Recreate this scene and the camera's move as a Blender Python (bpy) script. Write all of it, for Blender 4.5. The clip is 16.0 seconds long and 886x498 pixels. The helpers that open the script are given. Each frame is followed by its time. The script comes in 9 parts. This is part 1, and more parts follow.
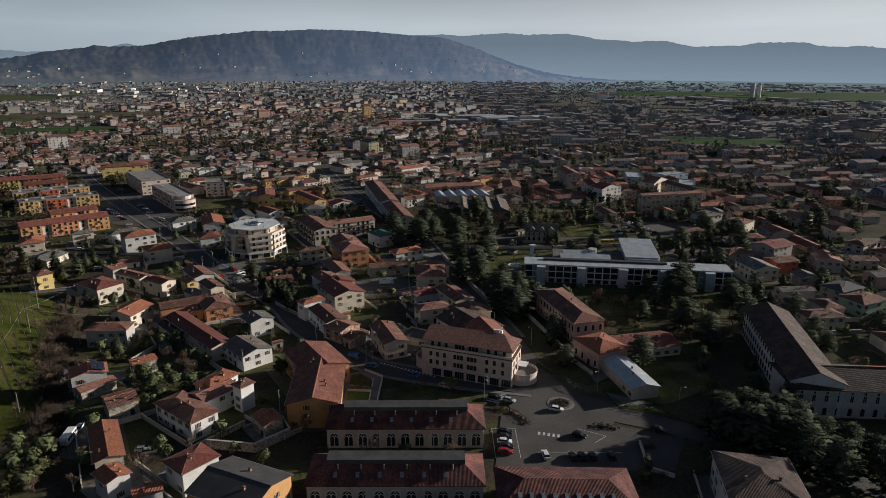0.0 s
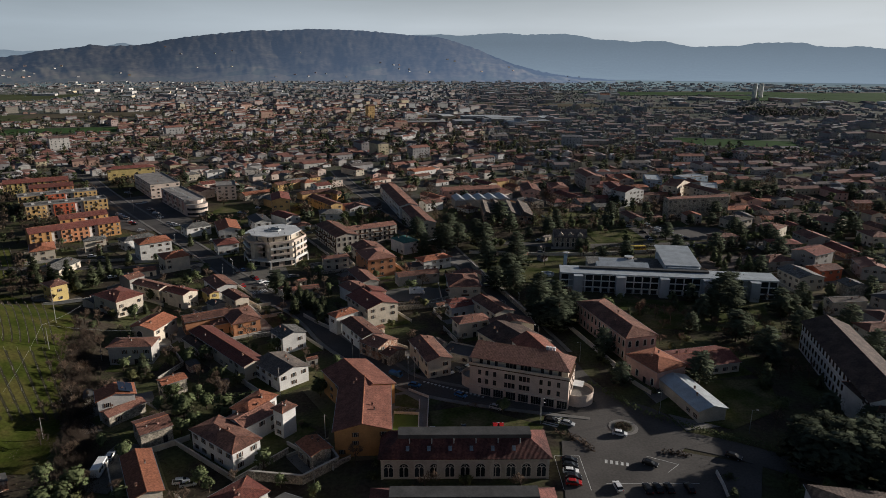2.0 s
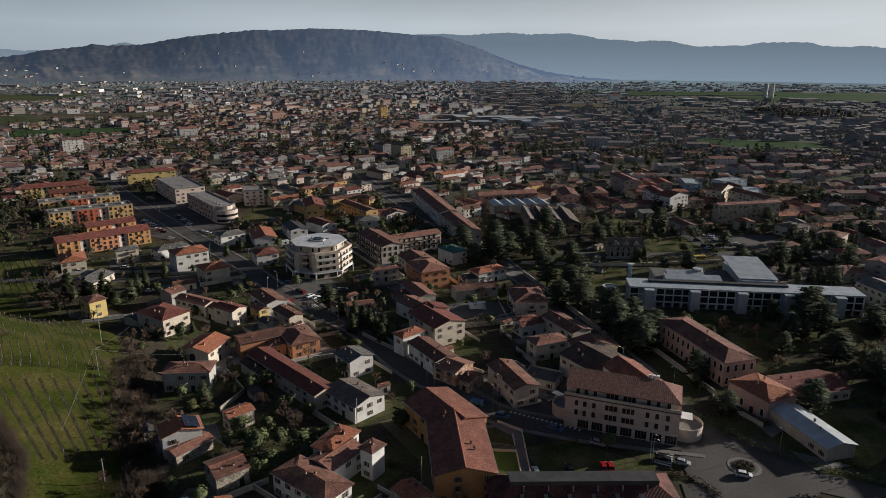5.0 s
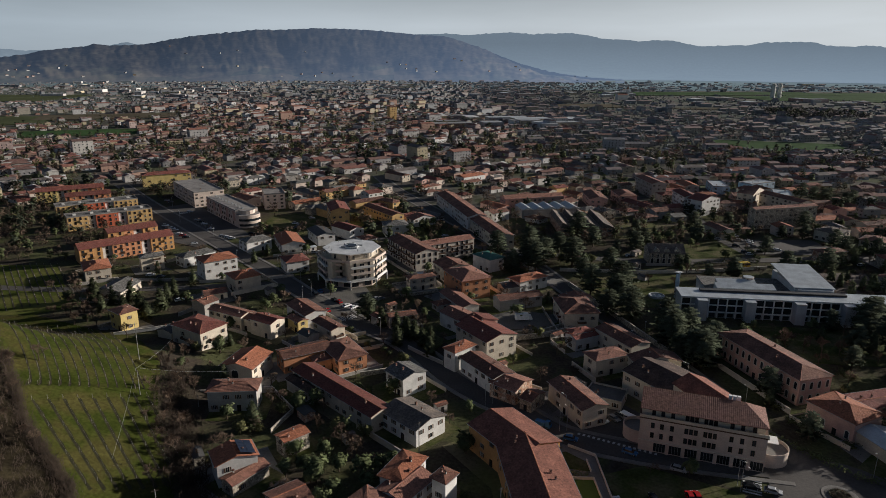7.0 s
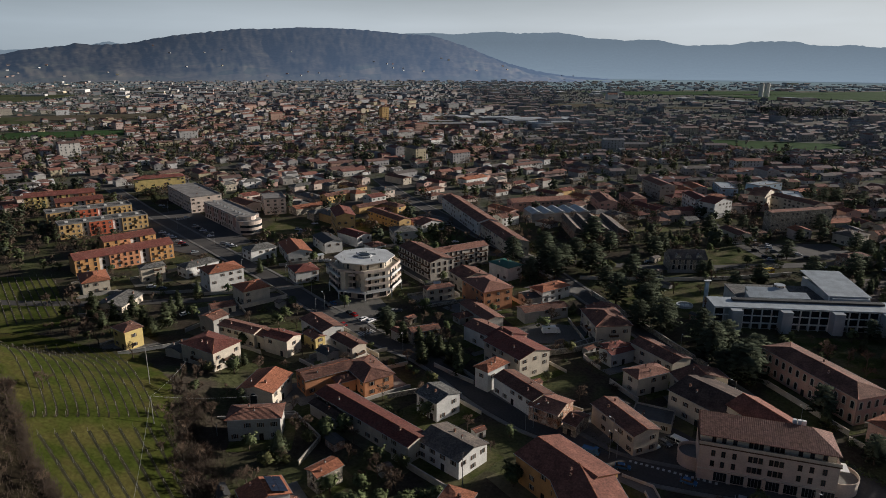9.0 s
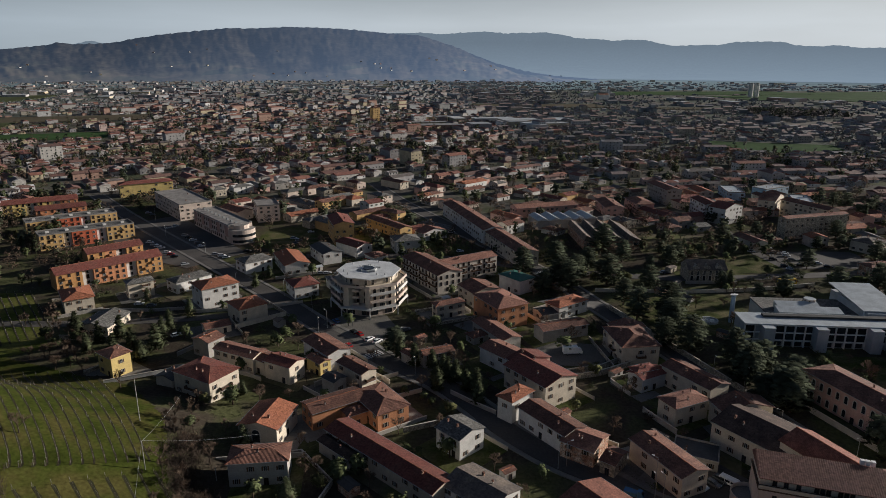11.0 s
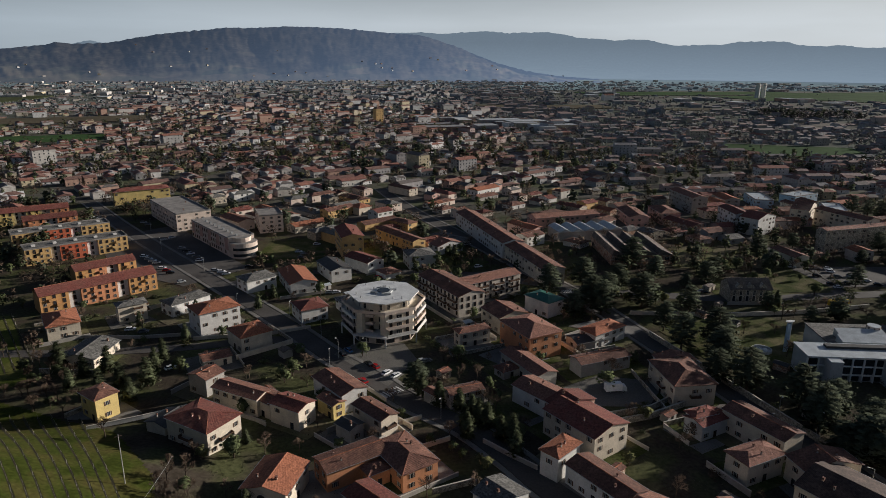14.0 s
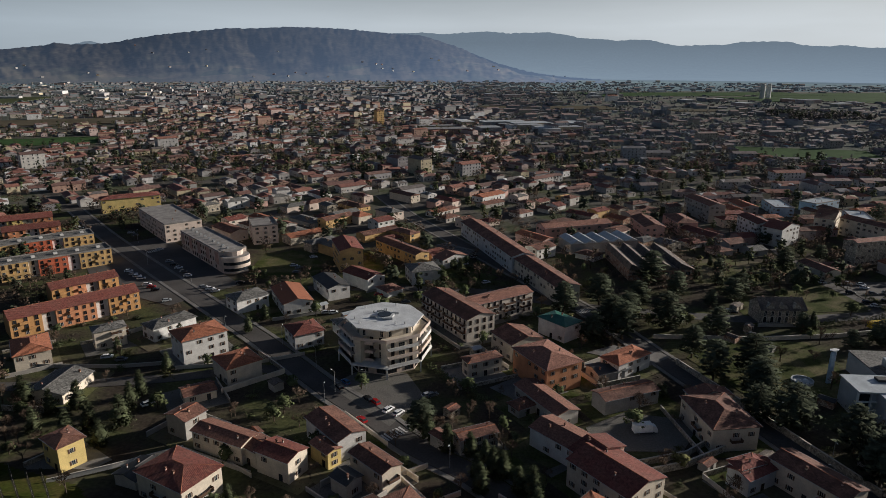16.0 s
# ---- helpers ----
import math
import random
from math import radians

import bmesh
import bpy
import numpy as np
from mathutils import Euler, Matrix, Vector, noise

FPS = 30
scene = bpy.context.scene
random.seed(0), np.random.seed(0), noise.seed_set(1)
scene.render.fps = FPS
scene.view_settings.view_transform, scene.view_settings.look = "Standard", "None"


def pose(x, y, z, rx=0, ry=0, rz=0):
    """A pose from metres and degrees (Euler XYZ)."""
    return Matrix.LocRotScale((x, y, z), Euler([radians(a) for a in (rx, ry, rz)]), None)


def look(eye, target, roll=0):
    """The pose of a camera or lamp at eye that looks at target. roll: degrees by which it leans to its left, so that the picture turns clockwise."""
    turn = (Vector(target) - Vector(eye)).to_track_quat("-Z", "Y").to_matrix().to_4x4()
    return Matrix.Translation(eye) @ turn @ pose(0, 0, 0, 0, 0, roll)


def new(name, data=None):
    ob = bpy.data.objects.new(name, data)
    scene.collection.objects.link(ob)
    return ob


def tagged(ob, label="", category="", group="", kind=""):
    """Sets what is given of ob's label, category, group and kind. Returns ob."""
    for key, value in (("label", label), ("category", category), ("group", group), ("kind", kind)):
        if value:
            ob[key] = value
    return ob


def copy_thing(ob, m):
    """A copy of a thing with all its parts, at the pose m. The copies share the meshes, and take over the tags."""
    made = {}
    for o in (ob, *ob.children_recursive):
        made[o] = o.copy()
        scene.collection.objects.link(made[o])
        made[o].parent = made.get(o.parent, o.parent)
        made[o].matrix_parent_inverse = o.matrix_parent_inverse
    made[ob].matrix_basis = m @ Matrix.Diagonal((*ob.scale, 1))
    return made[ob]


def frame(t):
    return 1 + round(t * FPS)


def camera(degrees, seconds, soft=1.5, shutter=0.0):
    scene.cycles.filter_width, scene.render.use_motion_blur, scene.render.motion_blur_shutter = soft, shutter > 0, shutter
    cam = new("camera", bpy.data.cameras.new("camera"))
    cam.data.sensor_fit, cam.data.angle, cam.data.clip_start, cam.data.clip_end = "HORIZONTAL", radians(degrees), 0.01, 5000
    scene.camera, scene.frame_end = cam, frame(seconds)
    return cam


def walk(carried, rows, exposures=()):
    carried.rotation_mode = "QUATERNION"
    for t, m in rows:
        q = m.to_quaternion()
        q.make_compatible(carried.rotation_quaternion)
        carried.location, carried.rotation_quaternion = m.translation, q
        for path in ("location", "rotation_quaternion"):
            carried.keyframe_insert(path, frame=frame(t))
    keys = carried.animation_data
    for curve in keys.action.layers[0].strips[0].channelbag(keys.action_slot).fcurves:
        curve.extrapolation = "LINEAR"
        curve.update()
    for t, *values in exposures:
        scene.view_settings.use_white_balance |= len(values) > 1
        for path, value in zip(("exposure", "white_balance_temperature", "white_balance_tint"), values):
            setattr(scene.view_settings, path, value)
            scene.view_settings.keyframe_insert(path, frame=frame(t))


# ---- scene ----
cam = camera(68.5, 16.0, 0.6)
METRES, EYE, TILT, LEAN, TURN = 175.4, 104.0, 0.0, 0.0, 0.0
ROWS = [
    (0.0, 0.0, 0.0, 0.0, 0.06, -15.98, -0.21),
    (0.5, -0.0246, 0.0201, -0.0002, -0.06, -15.98, -0.23),
    (1.0, -0.0493, 0.0402, -0.0002, -0.16, -15.99, -0.25),
    (1.5, -0.0742, 0.0606, -0.0002, -0.24, -16.0, -0.26),
    (2.0, -0.099, 0.081, -0.0002, -0.32, -15.99, -0.27),
    (2.5, -0.1241, 0.1017, -0.0003, -0.34, -16.0, -0.27),
    (3.0, -0.1498, 0.1212, -0.0003, -0.33, -16.0, -0.28),
    (3.5, -0.1757, 0.14, -0.0001, -0.33, -16.0, -0.28),
    (4.0, -0.202, 0.158, -0.0, -0.34, -16.01, -0.28),
    (6.5, -0.3359, 0.2459, 0.0012, -0.39, -16.02, -0.27),
    (7.0, -0.3617, 0.2631, 0.0013, -0.39, -16.03, -0.27),
    (7.5, -0.3851, 0.2789, 0.0014, -0.55, -16.05, -0.26),
    (8.0, -0.409, 0.2977, 0.0021, -0.99, -16.06, -0.23),
    (8.5, -0.429, 0.3206, 0.0025, -1.38, -16.07, -0.24),
    (9.0, -0.4459, 0.3471, 0.0029, -1.71, -16.08, -0.25),
    (11.5, -0.508, 0.4856, 0.005, -2.94, -16.09, -0.29),
    (12.0, -0.5186, 0.5109, 0.0053, -2.93, -16.1, -0.3),
    (12.5, -0.5287, 0.5363, 0.0057, -2.91, -16.07, -0.29),
    (13.0, -0.536, 0.5623, 0.0062, -2.9, -16.08, -0.29),
    (13.5, -0.5393, 0.59, 0.0062, -2.89, -16.09, -0.3),
    (14.0, -0.5411, 0.6213, 0.0065, -2.88, -16.1, -0.31),
    (14.5, -0.5429, 0.6548, 0.0069, -2.88, -16.11, -0.31),
    (15.0, -0.5444, 0.6901, 0.0071, -2.87, -16.1, -0.32),
    (15.5, -0.5457, 0.7255, 0.0075, -2.86, -16.08, -0.32),
    (16.0, -0.5469, 0.76, 0.0085, -2.83, -16.07, -0.26),
]
walk(cam, [(t, pose(0, 0, EYE, TILT, LEAN, TURN) @ pose(METRES * x, METRES * y, METRES * z, 90 + pitch, roll, yaw)) for t, x, y, z, yaw, pitch, roll in ROWS],
     [(0.0, 0.5, 5850, 10), (16.0, 0.5, 5850, 10)])

# ---- sky and sun ----
SUN_AZ, SUN_EL = 20.0, 13.5          # degrees from +x towards +y, and above the horizon
world = bpy.data.worlds.new("sky")
scene.world = world
world.use_nodes = True
wn, wl = world.node_tree.nodes, world.node_tree.links
wn.clear()
w_out, w_bg, w_sky = wn.new("ShaderNodeOutputWorld"), wn.new("ShaderNodeBackground"), wn.new("ShaderNodeTexSky")
w_sky.sky_type, w_sky.sun_disc = "NISHITA", False
w_sky.sun_elevation, w_sky.sun_rotation = radians(SUN_EL), radians(90 - SUN_AZ)
w_sky.air_density, w_sky.dust_density, w_sky.ozone_density = 1.0, 2.5, 1.0
w_co, w_sep, w_up, w_haze, w_noise, w_map = (wn.new("ShaderNodeTexCoord"), wn.new("ShaderNodeSeparateXYZ"), wn.new("ShaderNodeMapRange"), wn.new("ShaderNodeMix"),
                                            wn.new("ShaderNodeTexNoise"), wn.new("ShaderNodeMapping"))
w_east, w_tone, w_cl, w_mul = wn.new("ShaderNodeMapRange"), wn.new("ShaderNodeMix"), wn.new("ShaderNodeMapRange"), wn.new("ShaderNodeMath")
w_haze.data_type = w_tone.data_type = "RGBA"
wl.new(w_co.outputs["Generated"], w_sep.inputs["Vector"])
# winter haze: bright and pale at the horizon, thinning upwards; warmer and brighter towards the sun
for node, src, values in ((w_up, w_sep.outputs["Z"], (0.05, 0.18, 0.97, 0.03)), (w_east, w_sep.outputs["X"], (-0.6, 0.75, 0.0, 1.0)), (w_cl, w_noise.outputs["Fac"], (0.38, 0.66, 0.86, 1.05))):
    wl.new(src, node.inputs["Value"])
    for key, v in zip(("From Min", "From Max", "To Min", "To Max"), values):
        node.inputs[key].default_value = v
w_map.inputs["Scale"].default_value = (1.3, 1.3, 9.0)
w_noise.inputs["Scale"].default_value, w_noise.inputs["Detail"].default_value = 1.4, 6.0
wl.new(w_co.outputs["Generated"], w_map.inputs["Vector"])
wl.new(w_map.outputs["Vector"], w_noise.inputs["Vector"])
w_tone.inputs["A"].default_value, w_tone.inputs["B"].default_value = (5.05, 5.55, 5.7, 1), (8.7, 8.65, 8.1, 1)
wl.new(w_east.outputs["Result"], w_tone.inputs["Factor"])
w_mul.operation = "MULTIPLY"
wl.new(w_up.outputs["Result"], w_mul.inputs[0])
wl.new(w_cl.outputs["Result"], w_mul.inputs[1])
wl.new(w_mul.outputs["Value"], w_haze.inputs["Factor"])
w_thin = wn.new("ShaderNodeMix")
w_thin.data_type, w_thin.blend_type = "RGBA", "MULTIPLY"
w_thin.inputs["Factor"].default_value, w_thin.inputs["B"].default_value = 1.0, (0.33, 0.37, 0.455, 1)
wl.new(w_sky.outputs["Color"], w_thin.inputs["A"])
wl.new(w_thin.outputs["Result"], w_haze.inputs["A"])
wl.new(w_tone.outputs["Result"], w_haze.inputs["B"])
wl.new(w_haze.outputs["Result"], w_bg.inputs["Color"])
w_bg.inputs["Strength"].default_value = 0.0575
wl.new(w_bg.outputs["Background"], w_out.inputs["Surface"])
sun = new("sun", bpy.data.lights.new("sun", "SUN"))
sun.data.energy, sun.data.angle, sun.data.color = 4.6, radians(0.8), (1.0, 0.87, 0.71)
sd = Vector((math.cos(radians(SUN_AZ)) * math.cos(radians(SUN_EL)), math.sin(radians(SUN_AZ)) * math.cos(radians(SUN_EL)), math.sin(radians(SUN_EL))))
sun.matrix_world = look(sd * 500, (0, 0, 0))


# ---- materials ----
def mat(name, color, rough=0.8, vary=0.25, scale=1.0, fine=6.0, bump=0.0, spread=0.12, metal=0.0, island=False, second=None, cells=0.0, stretch=(1, 1, 1), ribs=0.0):
    """A procedural surface: colour with stains at two scales, a shift from thing to thing, and relief. second: a colour of patches;
    cells: the size in metres of single pieces (roof tiles) that differ in tone; ribs: the width of tile rows that run down a slope."""
    m = bpy.data.materials.new(name)
    m.use_nodes = True
    n, l = m.node_tree.nodes, m.node_tree.links
    b = n["Principled BSDF"]
    b.inputs["Roughness"].default_value, b.inputs["Metallic"].default_value = rough, metal
    b.inputs["Specular IOR Level"].default_value = 0.3
    tc, mp = n.new("ShaderNodeTexCoord"), n.new("ShaderNodeMapping")
    mp.inputs["Scale"].default_value = stretch
    l.new(tc.outputs["Object"], mp.inputs["Vector"])

    def noise_node(s, detail):
        q = n.new("ShaderNodeTexNoise")
        q.inputs["Scale"].default_value, q.inputs["Detail"].default_value = s, detail
        l.new(mp.outputs["Vector"], q.inputs["Vector"])
        return q

    def mix(kind, fac, a, c):
        q = n.new("ShaderNodeMix")
        q.data_type, q.blend_type = "RGBA", kind
        for key, v in (("Factor", fac), ("A", a), ("B", c)):
            if isinstance(v, (int, float)):
                q.inputs[key].default_value = v
            elif isinstance(v, tuple):
                q.inputs[key].default_value = (*v, 1)
            else:
                l.new(v, q.inputs[key])
        return q.outputs["Result"]

    def ramp(src, lo, hi, a, c):
        q = n.new("ShaderNodeMapRange")
        for key, v in zip(("From Min", "From Max", "To Min", "To Max"), (lo, hi, a, c)):
            q.inputs[key].default_value = v
        l.new(src, q.inputs["Value"])
        return q.outputs["Result"]

    big, small = noise_node(scale, 4), noise_node(fine, 3)
    col = mix("MIX", 0.0, tuple(color), tuple(color))
    if second:
        col = mix("MIX", ramp(big.outputs["Fac"], 0.42, 0.6, 0, 1), tuple(color), tuple(second))
    col = mix("MULTIPLY", 1.0, col, ramp(big.outputs["Fac"], 0.3, 0.7, 1 - vary, 1 + vary))
    col = mix("MULTIPLY", 1.0, col, ramp(small.outputs["Fac"], 0.3, 0.7, 1 - vary * 0.7, 1 + vary * 0.7))
    if cells:
        v = n.new("ShaderNodeTexVoronoi")
        v.inputs["Scale"].default_value = 1 / cells
        l.new(mp.outputs["Vector"], v.inputs["Vector"])
        sep = n.new("ShaderNodeSeparateColor")
        l.new(v.outputs["Color"], sep.inputs["Color"])
        col = mix("MULTIPLY", 1.0, col, ramp(sep.outputs["Red"], 0, 1, *((0.72, 1.28) if ribs else (0.5, 1.45))))
    rib = None
    if ribs:
        rib = rows_down(n, l, tc, ribs)
        col = mix("MULTIPLY", 1.0, col, ramp(rib, -1, 1, 0.88, 1.09))
    if spread:
        if island:
            rnd = n.new("ShaderNodeNewGeometry").outputs["Random Per Island"]
        else:
            rnd = n.new("ShaderNodeObjectInfo").outputs["Random"]
        col = mix("MULTIPLY", 1.0, col, ramp(rnd, 0, 1, 1 - spread, 1 + spread))
    l.new(col, b.inputs["Base Color"])
    if bump:
        bp = n.new("ShaderNodeBump")
        bp.inputs["Strength"].default_value, bp.inputs["Distance"].default_value = bump, 0.1
        l.new(rib if ribs else small.outputs["Fac"], bp.inputs["Height"])
        l.new(bp.outputs["Normal"], b.inputs["Normal"])
    return m


def rows_down(n, l, tc, width):
    """A wave across the fall of a roof: along x where the slope faces y, along y where it faces x."""
    def calc(op, a, c=None):
        q = n.new("ShaderNodeMath")
        q.operation = op
        for i, v in enumerate((a, c)):
            if isinstance(v, (int, float)):
                q.inputs[i].default_value = v
            elif v is not None:
                l.new(v, q.inputs[i])
        return q.outputs["Value"]

    sn, sp = n.new("ShaderNodeSeparateXYZ"), n.new("ShaderNodeSeparateXYZ")
    l.new(tc.outputs["Normal"], sn.inputs["Vector"])
    l.new(tc.outputs["Object"], sp.inputs["Vector"])
    side = calc("GREATER_THAN", calc("ABSOLUTE", sn.outputs["X"]), calc("ABSOLUTE", sn.outputs["Y"]))
    along = calc("ADD", calc("MULTIPLY", sp.outputs["Y"], side), calc("MULTIPLY", sp.outputs["X"], calc("SUBTRACT", 1.0, side)))
    return calc("SINE", calc("MULTIPLY", along, 2 * math.pi / width))


def palette(name, colors, rough=0.8, vary=0.2, scale=0.5):
    """A surface whose colour is drawn, island by island, from a row of colours."""
    m = mat(name, (1, 1, 1), rough, vary, scale, spread=0)
    n, l = m.node_tree.nodes, m.node_tree.links
    q, g = n.new("ShaderNodeValToRGB"), n.new("ShaderNodeNewGeometry")
    q.color_ramp.interpolation = "CONSTANT"
    el = q.color_ramp.elements
    while len(el) < len(colors):
        el.new(0.5)
    for i, c in enumerate(colors):
        el[i].position, el[i].color = i / len(colors), (*c, 1)
    l.new(g.outputs["Random Per Island"], q.inputs["Fac"])
    first = next(k for k in n if k.bl_idname == "ShaderNodeMix" and not k.inputs["A"].is_linked)
    l.new(q.outputs["Color"], first.inputs["A"])
    return m


WALL = {k: mat("render_" + k, c, 0.85, 0.14, 0.35, 2.5, 0.15, 0.1) for k, c in {
    "white": (0.56, 0.545, 0.515), "cream": (0.53, 0.465, 0.37), "yellow": (0.60, 0.46, 0.18), "orange": (0.50, 0.23, 0.115), "pink": (0.50, 0.32, 0.265),
    "ochre": (0.50, 0.33, 0.14), "amber": (0.45, 0.245, 0.095), "beige": (0.55, 0.455, 0.385), "grey": (0.34, 0.32, 0.29), "hall": (0.45, 0.40, 0.34), "redw": (0.45, 0.12, 0.06), "mint": (0.35, 0.45, 0.3), "blue": (0.33, 0.42, 0.5)}.items()}
WALL["stone"] = mat("rubble_stone", (0.33, 0.29, 0.23), 0.95, 0.3, 0.6, 4.0, 0.5, 0.1, cells=0.45)
WALL["brick"] = mat("old_brick", (0.36, 0.19, 0.12), 0.95, 0.3, 0.6, 4.0, 0.4, 0.1, second=(0.4, 0.33, 0.26), cells=0.3)
WALL["modern"] = mat("fair_concrete", (0.42, 0.44, 0.45), 0.6, 0.12, 0.3, 3.0, 0.1, 0.05)
TILE = {k: mat("roof_" + k, c, 0.9, 0.19, 0.25, 1.6, 0.3, 0.2, second=s, cells=0.42, ribs=0.32) for k, (c, s) in {
    "brown": ((0.135, 0.066, 0.048), (0.175, 0.086, 0.06)), "red": ((0.18, 0.058, 0.044), (0.15, 0.058, 0.044)), "orange": ((0.32, 0.122, 0.065), (0.26, 0.10, 0.056)),
    "old": ((0.18, 0.072, 0.05), (0.195, 0.08, 0.055)), "terracotta": ((0.24, 0.115, 0.082), (0.20, 0.098, 0.07)), "hall": ((0.082, 0.034, 0.03), (0.13, 0.05, 0.04)), "umber": ((0.055, 0.036, 0.029), (0.075, 0.05, 0.04)), "greybrown": ((0.12, 0.10, 0.088), (0.16, 0.13, 0.105))}.items()}
TILE["grey"] = mat("roof_slate_grey", (0.13, 0.125, 0.115), 0.85, 0.25, 0.3, 2.0, 0.3, 0.12, cells=0.5)
TILE["dark"] = mat("roof_dark_sheet", (0.06, 0.058, 0.056), 0.6, 0.25, 0.3, 2.0, 0.1, 0.1)
TILE["green"] = mat("roof_green_sheet", (0.03, 0.12, 0.09), 0.5, 0.2, 0.4, 3.0, 0.1, 0.05)
TILE["metal"] = mat("roof_pale_metal", (0.46, 0.49, 0.50), 0.45, 0.18, 0.3, 3.0, 0.1, 0.05, metal=0.3)
TILE["concrete"] = mat("roof_gravel", (0.23, 0.215, 0.20), 0.9, 0.3, 0.2, 2.0, 0.2, 0.08)
GLASS = mat("window_glass", (0.025, 0.03, 0.035), 0.12, 0.3, 1.0, 5.0, 0, 0.5)
FRAME = mat("window_frame_paint", (0.5, 0.47, 0.42), 0.6, 0.15)
SHUTTER = mat("brown_shutter_wood", (0.09, 0.05, 0.03), 0.7, 0.25, 2, 12)
SHUTTER_G = mat("green_shutter_wood", (0.035, 0.075, 0.05), 0.7, 0.25, 2, 12)
WOOD = mat("dark_wood", (0.08, 0.05, 0.035), 0.75, 0.3, 2, 14)
STONE_TRIM = mat("pale_stone_trim", (0.5, 0.46, 0.4), 0.8, 0.15)
ASPHALT = mat("asphalt", (0.078, 0.071, 0.065), 0.9, 0.25, 0.08, 1.5, 0.15, 0)
PAVING = mat("paving", (0.18, 0.17, 0.155), 0.9, 0.22, 0.15, 2.0, 0.1, 0)
GRAVEL = mat("gravel_yard", (0.17, 0.16, 0.145), 0.95, 0.3, 0.12, 2.0, 0.2, 0, second=(0.12, 0.115, 0.10))
PAINT = mat("road_paint", (0.5, 0.5, 0.48), 0.8, 0.25, 1.0, 6, 0, 0)
LAWN = mat("winter_grass", (0.068, 0.082, 0.026), 0.95, 0.38, 0.12, 1.2, 0.4, 0, second=(0.095, 0.086, 0.045))
METAL_G = mat("grey_metal", (0.35, 0.36, 0.36), 0.45, 0.15, metal=0.6)
WHITE_P = mat("white_paint", (0.75, 0.75, 0.73), 0.5, 0.1)
BARK = mat("bark", (0.075, 0.055, 0.04), 0.95, 0.3, 1.5, 8, 0.4)
TWIG = mat("bare_twigs", (0.115, 0.084, 0.062), 0.95, 0.3, 0.5, 3, 0, 0.25)
LEAF = {"cedar": mat("cedar_needles", (0.062, 0.072, 0.047), 1.0, 0.35, 0.5, 2.5, 0, 0.25), "pine": mat("pine_needles", (0.072, 0.082, 0.045), 1.0, 0.35, 0.5, 2.5, 0, 0.25),
        "bush": mat("evergreen_leaves", (0.09, 0.105, 0.05), 1.0, 0.35, 0.6, 3, 0, 0.3), "olive": mat("olive_leaves", (0.10, 0.10, 0.045), 0.85, 0.4, 0.6, 3, 0, 0.25)}

for leaf_m in (*LEAF.values(), TWIG):
    leaf_m.node_tree.nodes["Principled BSDF"].inputs["Specular IOR Level"].default_value = 0.02


# ---- mesh helpers ----
def mesh_from(name, verts, faces, mats, slots=None, smooth=False):
    me = bpy.data.meshes.new(name)
    me.from_pydata([tuple(v) for v in verts], [], [tuple(f) for f in faces])
    for m in mats if isinstance(mats, (list, tuple)) else (mats,):
        me.materials.append(m)
    if slots is not None:
        me.polygons.foreach_set("material_index", np.asarray(slots, dtype=np.int32))
    if smooth:
        me.polygons.foreach_set("use_smooth", np.ones(len(me.polygons), dtype=bool))
    me.update()
    return me


class Build:
    """Collects faces of one mesh with their materials."""

    def __init__(self):
        self.v, self.f, self.s = [], [], []

    def poly(self, pts, slot=0):
        i = len(self.v)
        self.v += [tuple(p) for p in pts]
        self.f.append(tuple(range(i, i + len(pts))))
        self.s.append(slot)

    def prism(self, ring, z0, z1, slot=0, top=None, turn=None):
        """An upright prism over a ring of (x, y), counterclockwise."""
        n, i = len(ring), len(self.v)
        self.v += [(x, y, z0) for x, y in ring] + [(x, y, z1) for x, y in ring]
        self.f += [(i + k, i + (k + 1) % n, i + n + (k + 1) % n, i + n + k) for k in range(n)]
        self.f += [tuple(i + n + k for k in range(n)), tuple(i + k for k in reversed(range(n)))]
        self.s += [slot] * n + [slot if top is None else top, slot]

    def box(self, x0, x1, y0, y1, z0, z1, slot=0):
        self.prism([(x0, y0), (x1, y0), (x1, y1), (x0, y1)], z0, z1, slot)

    def extrude(self, pts, shift, slot=0):
        """A flat polygon in space swept by a vector, closed."""
        n, i = len(pts), len(self.v)
        self.v += [tuple(p) for p in pts] + [tuple(Vector(p) + Vector(shift)) for p in pts]
        self.f += [(i + k, i + (k + 1) % n, i + n + (k + 1) % n, i + n + k) for k in range(n)]
        self.f += [tuple(i + k for k in reversed(range(n))), tuple(i + n + k for k in range(n))]
        self.s += [slot] * (n + 2)

    def tube(self, a, c, r0, r1, sides=5, slot=0):
        a, c = Vector(a), Vector(c)
        d = (c - a).normalized()
        u = d.orthogonal().normalized()
        w = d.cross(u)
        i = len(self.v)
        for p, r in ((a, r0), (c, r1)):
            for k in range(sides):
                g = 2 * math.pi * k / sides
                self.v.append(tuple(p + (u * math.cos(g) + w * math.sin(g)) * r))
        self.f += [(i + k, i + (k + 1) % sides, i + sides + (k + 1) % sides, i + sides + k) for k in range(sides)]
        self.f += [tuple(i + sides + k for k in range(sides))]
        self.s += [slot] * (sides + 1)

    def mesh(self, name, mats, smooth=False):
        return mesh_from(name, self.v, self.f, mats, self.s, smooth)


def thing(name, x, y, z=0.0, rot=0.0, label="", category="", group="", kind=""):
    ob = new(name)
    ob.empty_display_size = 0.5
    ob.matrix_basis = pose(x, y, z, 0, 0, rot)
    return tagged(ob, label, category, group, kind)


